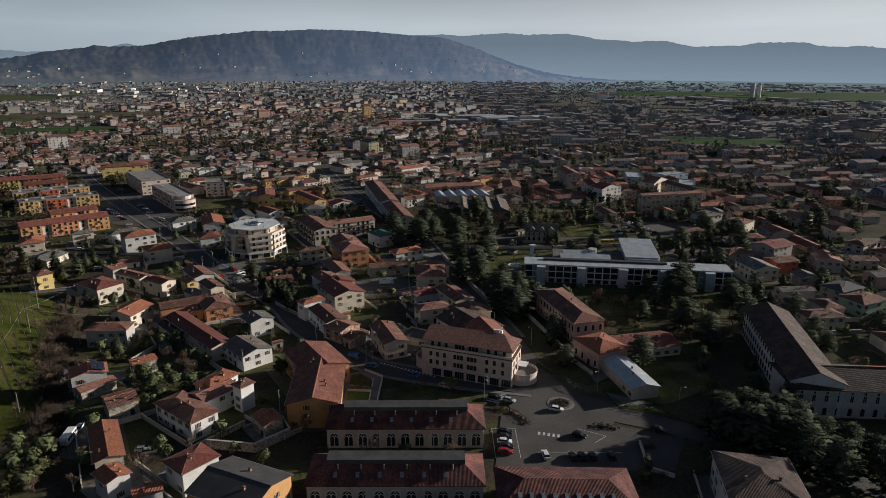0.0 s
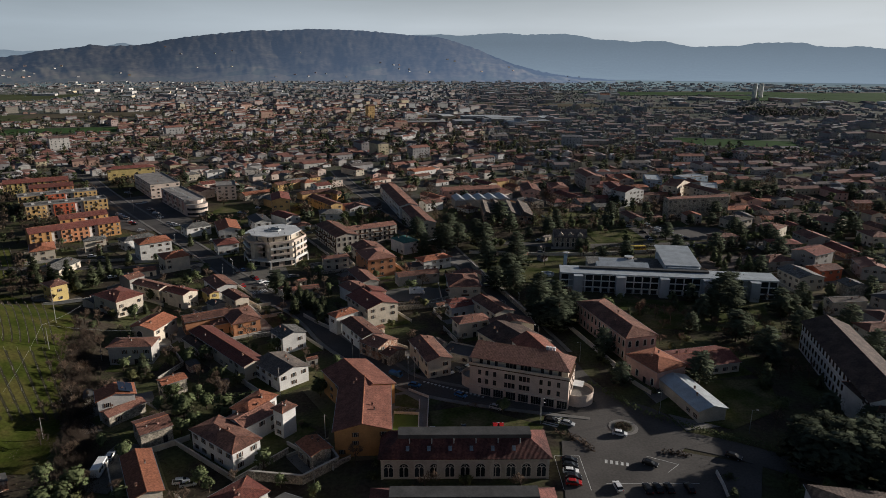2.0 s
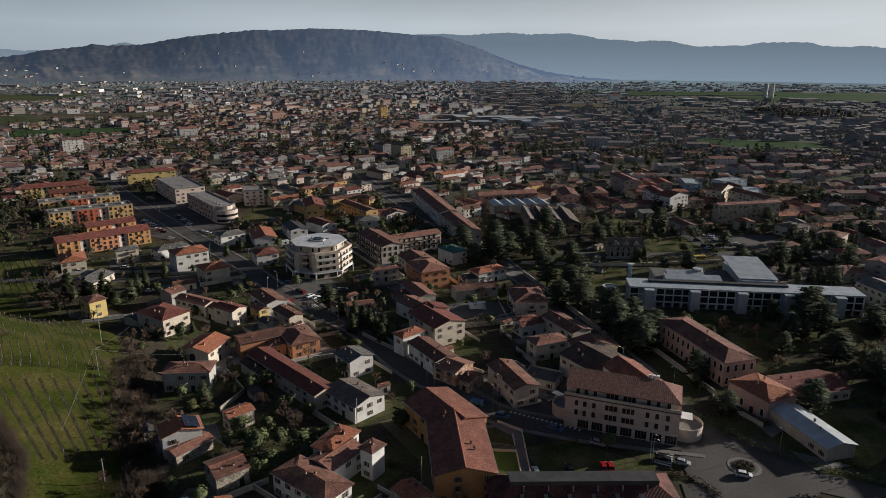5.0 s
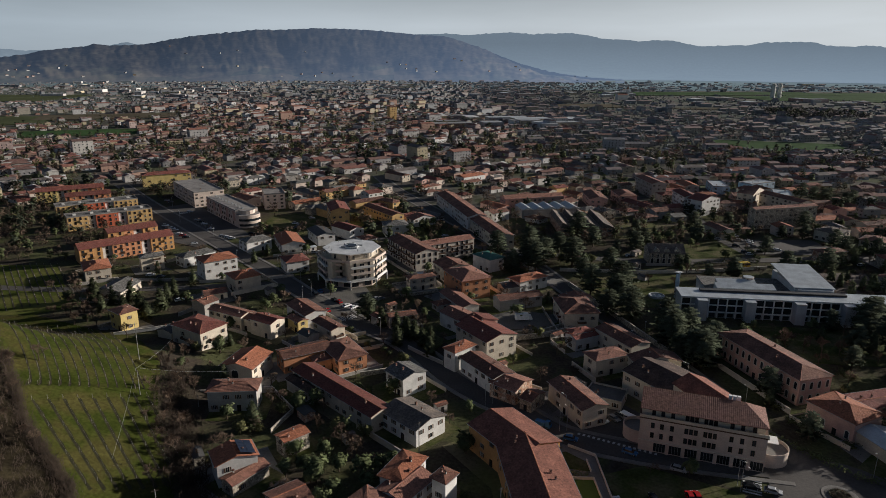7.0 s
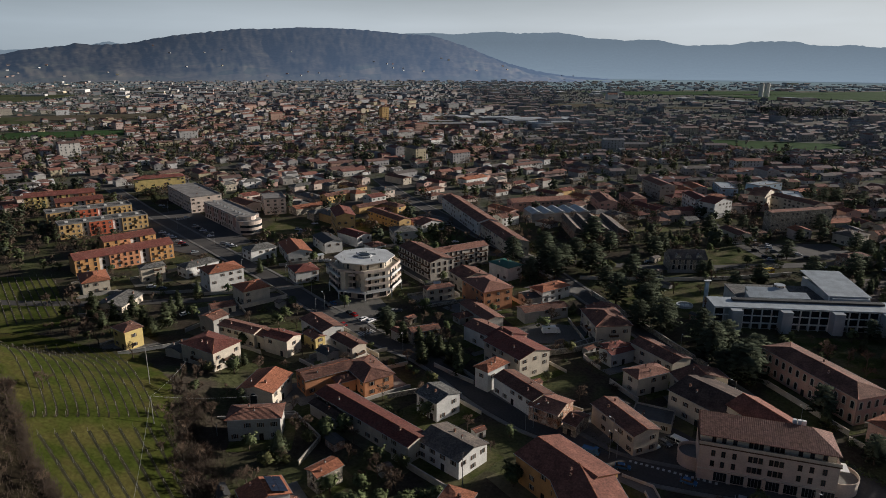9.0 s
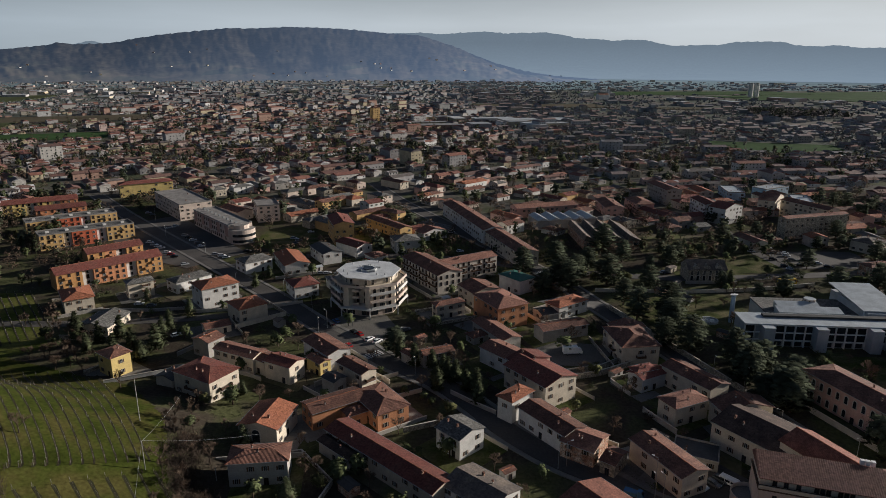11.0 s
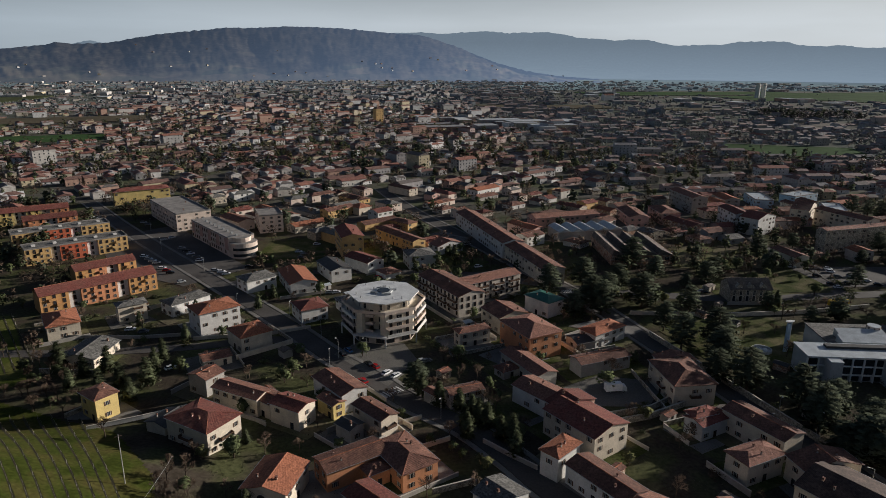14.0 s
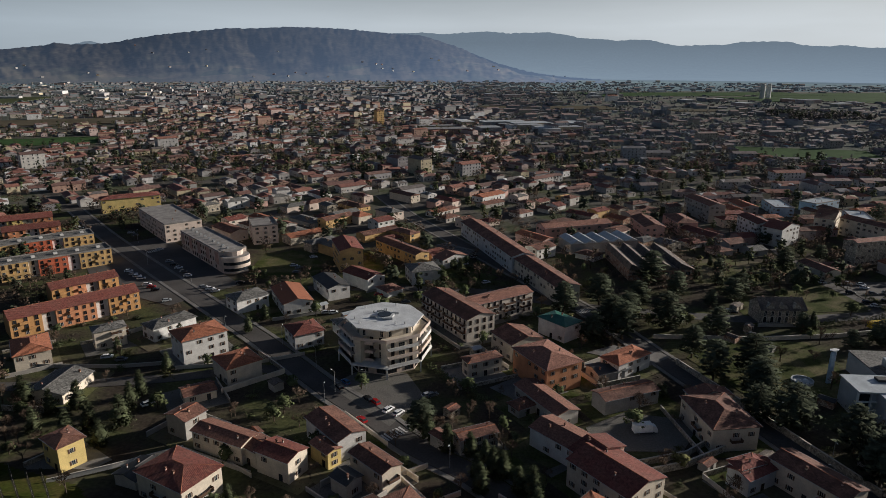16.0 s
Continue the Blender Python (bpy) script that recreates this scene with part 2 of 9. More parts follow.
def part(name, data, parent, label="", m=None):
    ob = new(name, data)
    ob.parent = parent
    if m is not None:
        ob.matrix_basis = m
    return tagged(ob, label)


def smooth01(v):
    v = min(1.0, max(0.0, v))
    return v * v * (3 - 2 * v)


def ground_z(x, y):
    """The town is level; a vineyard hill climbs to the west of the near houses."""
    u = max(0.0, -133 - x)
    rise = min(55.0, 0.44 * u * u / (u + 8))
    return rise * smooth01((292 - y) / 70)


# ---- land ----
def land():
    """One sheet of ground out to the foot of the hills, finer near the walk."""
    xs = np.concatenate([np.linspace(-4900, -420, 18), np.linspace(-400, -260, 29), np.linspace(-257.5, -120, 56), np.linspace(-115, 300, 84), np.linspace(340, 4900, 18)])
    ys = np.concatenate([np.linspace(-900, 0, 6), np.linspace(20, 100, 17), np.linspace(102.5, 300, 80), np.linspace(305, 620, 64), np.linspace(660, 4850, 20)])
    verts = [(x, y, ground_z(x, y) - 0.1 + (0.06 * noise.noise(Vector((x * 0.05, y * 0.05, 0))) if abs(x) < 420 and y < 640 else 0.0)) for y in ys for x in xs]
    w = len(xs)
    faces = [(j * w + i, j * w + i + 1, (j + 1) * w + i + 1, (j + 1) * w + i) for j in range(len(ys) - 1) for i in range(w - 1)]
    return tagged(new("ground", mesh_from("ground", verts, faces, SOIL, smooth=True)), "mixed winter ground of dull grass, soil and yards", "ground", kind="structure")


FIELD_DRY = mat("dry_ground", (0.15, 0.13, 0.085), 0.95, 0.25, 0.06, 0.8, 0.2, 0, second=(0.10, 0.105, 0.045))
ARTIFICIAL = mat("bright_lawn", (0.06, 0.11, 0.025), 0.95, 0.15, 0.4, 4.0, 0.2, 0)
SOIL = mat("town_soil", (0.072, 0.059, 0.045), 0.95, 0.4, 0.06, 0.9, 0.3, 0, second=(0.062, 0.066, 0.03))
land()


def sheet(name, pts, material, z=0.03, label="", category="", kind="structure", step=0):
    """A flat patch of ground over a polygon, laid a little above the sheet below it."""
    b = Build()
    b.prism([(x, y) for x, y in pts], -0.3, z)
    ob = new(name, b.mesh(name, material))
    return tagged(ob, label, category, kind=kind)


def smooth_line(pts, n=6):
    out = []
    P = [Vector((*p, 0)) for p in pts]
    for i in range(len(P) - 1):
        p0, p1, p2, p3 = P[max(i - 1, 0)], P[i], P[i + 1], P[min(i + 2, len(P) - 1)]
        for k in range(n):
            t = k / n
            out.append(0.5 * (2 * p1 + (p2 - p0) * t + (2 * p0 - 5 * p1 + 4 * p2 - p3) * t * t + (3 * p1 - p0 - 3 * p2 + p3) * t ** 3))
    return out + [P[-1]]


def ribbon(name, pts, width, material, z=0.05, label="", category="road", kind="structure", thick=0.3, offset=0.0):
    L = smooth_line(pts)
    b = Build()
    ring = []
    for i, p in enumerate(L):
        d = (L[min(i + 1, len(L) - 1)] - L[max(i - 1, 0)]).normalized()
        s = Vector((-d.y, d.x, 0))
        zz = ground_z(p.x, p.y)
        a, c = p + s * (offset + width / 2), p + s * (offset - width / 2)
        ring.append(((a.x, a.y, zz + z), (c.x, c.y, zz + z)))
    for (a, c), (e, g) in zip(ring, ring[1:]):
        b.poly([a, c, g, e])
        for p, q in ((a, e), (g, c)):
            b.poly([p, q, (q[0], q[1], q[2] - thick), (p[0], p[1], p[2] - thick)])
    return tagged(new(name, b.mesh(name, material)), label, category, kind=kind)


R_WEST = [(44, 186), (30, 195), (8, 200), (-10, 205), (-27, 213), (-38, 226), (-48, 235), (-59, 249), (-68, 265), (-79, 281), (-96, 297), (-109, 314), (-124, 331), (-152, 369), (-186, 411), (-229, 464), (-285, 535), (-340, 610)]
R_NORTH = [(40, 190), (36, 203), (31, 216), (27, 236), (21, 259), (10, 300), (-3, 345), (-14, 385), (-28, 420), (-62, 500), (-95, 580), (-120, 660)]
R_EAST = [(40, 184), (55, 178), (68, 172), (90, 158), (130, 130), (190, 90)]
R_PARK = [(-60, 425), (-20, 404), (20, 392), (60, 385), (110, 388), (200, 392), (300, 385)]
ribbon("road", R_WEST, 8.0, ASPHALT, 0.05, "grey asphalt street between the old houses")
ribbon("road", R_NORTH, 8.0, ASPHALT, 0.054, "dark asphalt street beside the walled park")
ribbon("road", R_EAST, 9.0, ASPHALT, 0.058, "asphalt road leaving the roundabout")
ribbon("road", R_PARK, 8.0, ASPHALT, 0.046, "asphalt street beyond the modern school")
ribbon("road", [(-340, 350), (-250, 338), (-190, 340), (-150, 347), (-130, 343)], 6.0, ASPHALT, 0.042, "narrow asphalt side street by the low houses")
ribbon("road", [(-186, 411), (-160, 430), (-110, 432), (-60, 425)], 7.0, ASPHALT, 0.042, "asphalt cross street behind the octagonal block")
ribbon("road", [(130, 560), (120, 500), (112, 450), (110, 388)], 7.0, ASPHALT, 0.041, "asphalt street by the blocks of flats")
sheet("roundabout", [(38 + 17 * math.cos(a * math.pi / 16), 184 + 17 * math.sin(a * math.pi / 16)) for a in range(32)], ASPHALT, 0.062, "round asphalt junction", "roundabout")
sheet("car_park", [(14, 150), (62, 150), (70, 166), (40, 176), (18, 178)], ASPHALT, 0.07, "asphalt car park beside the old halls", "car park")
sheet("square", [(-92, 325), (-103, 307), (-124, 333), (-116, 343), (-98, 342)], GRAVEL, 0.07, "grey gravel forecourt of the octagonal block", "square")
sheet("car_park", [(-250, 440), (-205, 412), (-180, 440), (-250, 535), (-285, 500)], ASPHALT, 0.036, "asphalt car park between the blocks", "car park")

# ---- hills ----


def hill(name, knots, near, ridge, material, seed, label, foot_z=-2.0, cuts=56, relief=1.0):
    """A long ridge seen from the plain: knots are (azimuth, angle of the crest above level) in degrees, seen from the start of the walk.
    Spurs and gullies run down its flank; the crest carries an uneven fringe of trees."""
    az = np.linspace(knots[0][0], knots[-1][0], 420)
    crest = np.interp(az, [k[0] for k in knots], [k[1] for k in knots])
    verts, faces = [], []
    for j in range(cuts + 1):
        s = j / cuts
        d = near + (ridge - near) * s
        for i, (a, c) in enumerate(zip(az, crest)):
            top = 104 + ridge * math.tan(math.radians(c))
            up = s ** 1.2
            bend = 1.4 * noise.noise(Vector((a * 0.12, s * 1.3, seed)))
            spur = 1 - 2 * abs(noise.noise(Vector((a * 0.42 + bend, s * 0.5, seed + 4))))
            gully = 1 - 2 * abs(noise.noise(Vector((a * 1.3 + bend * 2, s * 0.9, seed + 6))))
            rough = (10 * (spur - 0.4) + 2 * (gully - 0.4) + 26 * noise.fractal(Vector((a * 0.5, s * 2.2, seed)), 1.0, 2.1, 4)) * s * (1.03 - s) * 1.8 * relief
            fringe = 4.5 * noise.fractal(Vector((a * 3.0, s * 7, seed + 9)), 0.8, 2.2, 4) * s
            z = foot_z + (top - foot_z) * up + rough + fringe
            verts.append((d * math.sin(math.radians(a)), d * math.cos(math.radians(a)), z))
    w = len(az)
    for j in range(cuts):
        for i in range(w - 1):
            faces.append((j * w + i, j * w + i + 1, (j + 1) * w + i + 1, (j + 1) * w + i))
    return tagged(new(name, mesh_from(name, verts, faces, material, smooth=True)), label, "hill", kind="structure")


def near_line(x, y, pts, d):
    for (ax, ay), (bx, by) in zip(pts, pts[1:]):
        ux, uy = bx - ax, by - ay
        t = max(0.0, min(1.0, ((x - ax) * ux + (y - ay) * uy) / (ux * ux + uy * uy)))
        if (x - ax - t * ux) ** 2 + (y - ay - t * uy) ** 2 < d * d:
            return True
    return False



# ---- houses ----
def window_mesh(name, w, h, shutter=None, frame_mat=None, panes=2):
    """A window standing proud of the wall at y = 0, looking along -y: one profile of shutters, frame, panes and mullions, swept upwards."""
    k = 0.10
    pts, slots = [], []                      # the profile from left to right, with the material of each face

    def run(x, y, slot):
        pts.append((x, y))
        slots.append(slot)

    left = -w / 2 - k - (w * 0.46 if shutter else 0)
    run(left, 0.02, 2 if shutter else 1)
    if shutter:
        run(left, -0.09, 2)
        run(-w / 2 - k, -0.09, 2)
    run(-w / 2 - k, -0.12, 1)
    run(-w / 2, -0.12, 1)
    for i in range(panes):
        x0, x1 = -w / 2 + w * i / panes + (0.03 if i else 0), -w / 2 + w * (i + 1) / panes - (0.03 if i < panes - 1 else 0)
        run(x0, -0.04, 0)
        run(x1, -0.04, 1)
        if i < panes - 1:
            run(x1, -0.08, 1)
            run(x1 + 0.06, -0.08, 1)
    run(w / 2, -0.12, 1)
    run(w / 2 + k, -0.12, 1 if not shutter else 2)
    if shutter:
        run(w / 2 + k, -0.09, 2)
        run(-left, -0.09, 2)
    run(-left, 0.02, 1)
    b = Build()
    n = len(pts)
    b.v = [(x, y, 0) for x, y in pts] + [(x, y, h) for x, y in pts]
    b.f = [(i, i + 1, n + i + 1, n + i) for i in range(n - 1)] + [tuple(range(n - 1, -1, -1)), tuple(range(n, 2 * n))]
    b.s = slots[:n - 1] + [1, 1]
    return b.mesh(name, [GLASS, frame_mat or FRAME, shutter or SHUTTER])


def arch_mesh(name, w, h, bars=2):
    """An arched opening with a raised stone surround round deep dark panes: one skin."""
    inner = [(-w / 2, 0), (w / 2, 0)] + [(w / 2 * math.cos(a), h - w / 2 + w / 2 * math.sin(a)) for a in np.linspace(0, math.pi, 11)]
    outer = [(x * (1 + 0.5 / w), -0.18 if z == 0 else z + 0.25 * z / h) for x, z in inner]
    b = Build()
    n = len(inner)
    b.v = [(x, 0.02, z) for x, z in outer] + [(x, -0.14, z) for x, z in outer] + [(x, -0.14, z) for x, z in inner] + [(x, -0.03, z) for x, z in inner]
    for r in range(3):
        b.f += [(r * n + i, r * n + (i + 1) % n, (r + 1) * n + (i + 1) % n, (r + 1) * n + i) for i in range(n)]
        b.s += [1] * n
    b.f.append(tuple(3 * n + i for i in range(n)))
    b.s.append(0)
    return b.mesh(name, [GLASS, STONE_TRIM])


def twin_arch_mesh(name, w, h):
    """A round-headed opening with a pale surround, holding two lancets and a round light in pale tracery."""
    me = arch_mesh(name, w, h)
    b = Build()
    b.v, b.f, b.s = [tuple(v.co) for v in me.vertices], [tuple(p.vertices) for p in me.polygons], [p.material_index for p in me.polygons]
    b.box(-0.11, 0.11, -0.11, -0.02, 0, h - w * 0.5, 1)
    spring, r = h - w * 0.62, w / 4
    for sx in (-1, 1):
        pts = [(sx * r + (r + 0.02) * math.cos(a), spring + (r + 0.02) * math.sin(a)) for a in np.linspace(0, math.pi, 9)]
        inn = [(sx * r + (r - 0.16) * math.cos(a), spring + (r - 0.16) * math.sin(a)) for a in np.linspace(0, math.pi, 9)]
        for i in range(8):
            b.poly([(*q[:1], -0.10, q[1]) for q in (pts[i], pts[i + 1], inn[i + 1], inn[i])], 1)
    out = [(0.42 * math.cos(a), h - w * 0.3 + 0.42 * math.sin(a)) for a in np.linspace(0, 2 * math.pi, 13)]
    inn = [(0.27 * math.cos(a), h - w * 0.3 + 0.27 * math.sin(a)) for a in np.linspace(0, 2 * math.pi, 13)]
    for i in range(12):
        b.poly([(q[0], -0.09, q[1]) for q in (out[i], out[i + 1], inn[i + 1], inn[i])], 1)
    return b.mesh(name, [GLASS, STONE_TRIM])


WINDOW = {"plain": window_mesh("window", 1.0, 1.4), "brown": window_mesh("window", 1.0, 1.45, SHUTTER), "green": window_mesh("window", 1.0, 1.45, SHUTTER_G),
          "closed": window_mesh("window", 1.05, 1.5, None, SHUTTER), "tall": window_mesh("window", 1.0, 2.1), "darktall": window_mesh("window", 1.1, 2.1, None, SHUTTER), "small": window_mesh("window", 0.7, 0.8), "slim": window_mesh("window", 0.8, 1.65, None, SHUTTER), "glazed": window_mesh("shop_window", 3.1, 2.5, None, METAL_G, 4), "twin": twin_arch_mesh("window", 2.3, 3.9),
          "wide": window_mesh("window", 2.2, 1.5, None, None, 3), "shop": window_mesh("shop_window", 3.2, 2.4, None, SHUTTER, 3), "arch": arch_mesh("window", 1.3, 2.6), "big_arch": arch_mesh("window", 2.3, 3.9)}


def lathe_square(name, rings, mats):
    """A square shaft through rings of (half width, height, material): one skin."""
    b = Build()
    for r, z, _ in rings:
        b.v += [(-r, -r, z), (r, -r, z), (r, r, z), (-r, r, z)]
    for i in range(len(rings) - 1):
        for k in range(4):
            b.f.append((4 * i + k, 4 * i + (k + 1) % 4, 4 * i + 4 + (k + 1) % 4, 4 * i + 4 + k))
            b.s.append(rings[i][2])
    n = 4 * (len(rings) - 1)
    b.f.append((n, n + 1, n + 2, n + 3))
    b.s.append(rings[-1][2])
    return b.mesh(name, mats)


def chimney_mesh(w, h, m):
    r = w / 2
    return lathe_square("chimney", [(r, -1.4, 0), (r, h, 1), (r + 0.1, h, 1), (r + 0.1, h + 0.1, 1), (r - 0.06, h + 0.1, 2), (r - 0.06, h + 0.38, 1), (r + 0.12, h + 0.38, 1), (r + 0.05, h + 0.52, 1)], [m, TILE["brown"], SHUTTER])


DOOR = window_mesh("door", 1.2, 2.3, None, WOOD, 2)
CHIMNEY = [chimney_mesh(0.5, 0.75, WALL["pink"]), chimney_mesh(0.62, 0.8, WALL["brick"]), chimney_mesh(0.42, 0.9, WALL["grey"])]


def wall_mesh(L, W, h, roof, rise, material):
    b = Build()
    x, y = L / 2, W / 2
    if roof == "gable":
        b.extrude([(-x, -y, -0.4), (-x, y, -0.4), (-x, y, h), (-x, 0, h + rise - 0.1), (-x, -y, h)][::-1], (L, 0, 0))
    else:
        b.box(-x, x, -y, y, -0.4, h)
    return b.mesh("wall", [material])


def roof_mesh(L, W, h, roof, rise, material, over=0.55, thick=0.16):
    b = Build()
    x, y = L / 2 + (0.3 if roof == "gable" else over), W / 2 + over
    drop = rise * over / (W / 2)
    z0 = h - drop
    cap = TILE["orange"] if material.name in ("roof_orange", "roof_red", "roof_old", "roof_brown") else material
    if roof == "gable":
        prof = [(-y, z0), (0, h + rise), (y, z0), (y, z0 + thick), (0.2, h + rise + thick - 0.02), (0.1, h + rise + thick + 0.1), (-0.1, h + rise + thick + 0.1), (-0.2, h + rise + thick - 0.02), (-y, z0 + thick)]
        b.extrude([(-x, p, q) for p, q in prof], (2 * x, 0, 0))
        b.s[4:7] = [1, 1, 1]
    elif roof == "hip":
        r = max(x - y, 0.01)
        c = [(-x, -y), (x, -y), (x, y), (-x, y)]
        zt = z0 + thick
        b.v += [(p, q, z0) for p, q in c] + [(p, q, zt) for p, q in c] + [(-r, 0, h + rise + thick), (r, 0, h + rise + thick)]
        b.f += [(3, 2, 1, 0), (0, 1, 5, 4), (1, 2, 6, 5), (2, 3, 7, 6), (3, 0, 4, 7), (4, 5, 9, 8), (5, 6, 9), (6, 7, 8, 9), (7, 4, 8)]
        b.s += [0] * 9
    else:
        x, y, k = L / 2 + 0.1, W / 2 + 0.1, 0.3
        o = [(-x, -y), (x, -y), (x, y), (-x, y)]
        i_ = [(-x + k, -y + k), (x - k, -y + k), (x - k, y - k), (-x + k, y - k)]
        b.v = [(p, q, h) for p, q in o] + [(p, q, h + 0.7) for p, q in o] + [(p, q, h + 0.7) for p, q in i_] + [(p, q, h + 0.15) for p, q in i_]
        for r in range(3):
            b.f += [(4 * r + j, 4 * r + (j + 1) % 4, 4 * r + 4 + (j + 1) % 4, 4 * r + 4 + j) for j in range(4)]
            b.s += [3] * 4
        b.f += [(12, 13, 14, 15), (3, 2, 1, 0)]
        b.s += [0, 0]
    return b.mesh("roof", [material, cap, METAL_G, TILE["concrete"]])


def hip_cap_mesh(L, W, h, rise, material, over=0.55, thick=0.16):
    """The paler ridge tiles along the ridge and the four hips, meeting at the peaks."""
    x, y = L / 2 + over, W / 2 + over
    r, zt, top = max(x - y, 0.01), h - rise * over / (W / 2) + thick + 0.05, h + rise + thick + 0.1
    k = 0.2
    v = [(-r, 0, top), (r, 0, top), (0, -k, top - 0.02), (0, k, top - 0.02)]
    f = [(0, 2, 1), (0, 1, 3)]
    for sx, peak in ((-1, 0), (1, 1)):
        for sy in (-1, 1):
            i = len(v)
            v += [(sx * (x - k), sy * y, zt), (sx * x, sy * y, zt + 0.06), (sx * x, sy * (y - k), zt)]
            f += [(peak, i, i + 1), (peak, i + 1, i + 2)]
    return mesh_from("ridge_tiles", v, f, material)


def gutter_mesh(length):
    b = Build()
    b.extrude([(-length / 2, -0.07, 0.06), (-length / 2, -0.06, -0.04), (-length / 2, 0.06, -0.04), (-length / 2, 0.07, 0.06)], (length, 0, 0))
    return b.mesh("gutter", METAL_G)


def facade_windows(ob, L, W, h, floors, style, skip, rng, sides=(0, 1, 2, 3), gap=3.1, foot=0.9):
    """Windows in rows on the walls of a house: each one a part."""
    step = (h - 0.3) / floors
    for side in sides:
        length = L if side in (0, 2) else W
        n = max(1, int((length - 1.2) / gap))
        dense = skip if side in (0, 1, 3) else 0.55
        for f in range(floors):
            for k in range(n):
                if rng.random() < dense:
                    continue
                u = -length / 2 + length * (k + 0.5) / n
                place = {0: (u, -W / 2, 0), 1: (L / 2, u, 90), 2: (-u, W / 2, 180), 3: (-L / 2, -u, 270)}[side]
                door = f == 0 and side == 0 and k == n // 2
                m = pose(place[0], place[1], 0.0 if door else f * step + foot, 0, 0, place[2])
                part("door" if door else "window", DOOR if door else WINDOW[style], ob, "", m @ Matrix.Diagonal((0.88, 1, 0.92, 1)))


def house(x, y, rot, L, W, h, roof, wall, tile, label, floors=2, style="brown", pitch=0.265, skip=0.4, chimneys=2, category="house", group="", sides=(0, 1, 3), gap=3.4, name="house", seed=None, detail=True, balconies=()):
    """A rendered house: its ridge runs along its own x, front along -y."""
    rng = random.Random(int(abs(x * 31 + y * 17)) if seed is None else seed)
    ob = thing(name, x, y, ground_z(x, y), rot, label, category, group)
    rise = W / 2 * pitch
    part("wall", wall_mesh(L, W, h, roof, rise, WALL[wall]), ob)
    top = part("roof", roof_mesh(L, W, h, roof, rise, TILE[tile]), ob)
    if detail:
        if roof == "hip":
            part("ridge_tiles", hip_cap_mesh(L, W, h, rise, TILE["orange"] if tile in ("brown", "red", "orange", "old") else TILE[tile]), top)
        if roof != "flat":
            for sg in (-1, 1):
                part("gutter", gutter_mesh(L + 0.6), top, "", pose(0, sg * (W / 2 + 0.63), h - rise * 0.55 / (W / 2) + 0.08))
    facade_windows(ob, L, W, h, floors, style, skip, rng, sides, gap)
    for side, u, z, w in balconies:
        m = {0: pose(u, -W / 2, z), 1: pose(L / 2, u, z, 0, 0, 90), 3: pose(-L / 2, -u, z, 0, 0, 270)}[side]
        b = Build()
        b.box(-w / 2, w / 2, -1.3, 0.02, -0.18, 0)
        deck = part("balcony", b.mesh("balcony", WALL["white"]), ob, "", m)
        b = Build()
        b.extrude([(-w / 2, 0, 0.02), (-w / 2, -1.27, 0.02), (w / 2, -1.27, 0.02), (w / 2, 0, 0.02), (w / 2 - 0.05, 0, 0.02), (w / 2 - 0.05, -1.22, 0.02), (-w / 2 + 0.05, -1.22, 0.02), (-w / 2 + 0.05, 0, 0.02)], (0, 0, 0.95))
        part("railing", b.mesh("railing", SHUTTER), deck)
    for _ in range(chimneys):
        cx, cy = rng.uniform(-0.35, 0.35) * L, rng.choice((-1, 1)) * rng.uniform(0.08, 0.3) * W
        if roof == "hip":
            cx *= 0.5
        zz = h + (rise * (1 - 2 * abs(cy) / W) if roof != "flat" else 0.0)
        part("chimney", rng.choice(CHIMNEY), top, "", pose(cx, cy, zz) @ Matrix.Diagonal((0.8, 0.8, 0.85, 1)))
    return ob


# ---- houses round the walk ----
house(-190.5, 292.9, -38.6, 8.8, 6.9, 7.6, 'hip', 'yellow', 'brown', 'yellow two-storey house with a brown tiled hipped roof', 2)
house(-154.0, 276.2, -32.5, 16.5, 12.0, 7.6, 'hip', 'cream', 'red', 'cream two-storey house with a dark red tiled hipped roof', 2, balconies=((0, 0.0, 3.3, 4.5), (1, 0.0, 3.3, 4.5), (0, 0.0, 0.3, 4.5)))
house(-175.0, 360.9, 37.0, 16.4, 12.9, 9.3, 'hip', 'white', 'orange', 'white three-storey house with a orange tiled hipped roof', 3)
house(-156.8, 343.1, -52.2, 12.4, 12.3, 6.3, 'hip', 'cream', 'orange', 'cream two-storey house with a orange tiled hipped roof', 2)
house(-212.2, 370.6, 33.4, 11.0, 6.5, 7.5, 'hip', 'cream', 'grey', 'cream two-storey house with a grey slate hipped roof', 2, balconies=((0, 2.0, 2.9, 3.6), (0, 2.0, 5.4, 3.6), (1, 0.0, 2.9, 3.0), (1, 0.0, 5.4, 3.0)))
house(-234.6, 358.3, -58.2, 17.2, 11.4, 6, 'hip', 'cream', 'orange', 'cream two-storey house with a orange tiled hipped roof', 2)
house(-212.1, 333.3, 83.4, 16.7, 12.5, 3.5, 'gable', 'cream', 'grey', 'cream single-storey house with a grey slate pitched roof', 1)
house(-162.5, 307.3, 57.4, 7.6, 8.1, 6.2, 'gable', 'grey', 'brown', 'grey two-storey house with a brown tiled pitched roof', 2)
house(-148.3, 296.3, -29.6, 18.2, 6.9, 6.0, 'gable', 'cream', 'terracotta', 'cream two-storey house with a terracotta tiled pitched roof', 2)
house(-138.4, 291.7, -38.7, 6.5, 6.5, 5.3, 'gable', 'cream', 'brown', 'cream two-storey house with a brown tiled pitched roof', 2)
house(-130.8, 286.3, -31.9, 11.1, 7.5, 6.5, 'gable', 'cream', 'red', 'cream two-storey house with a dark red tiled pitched roof', 2)
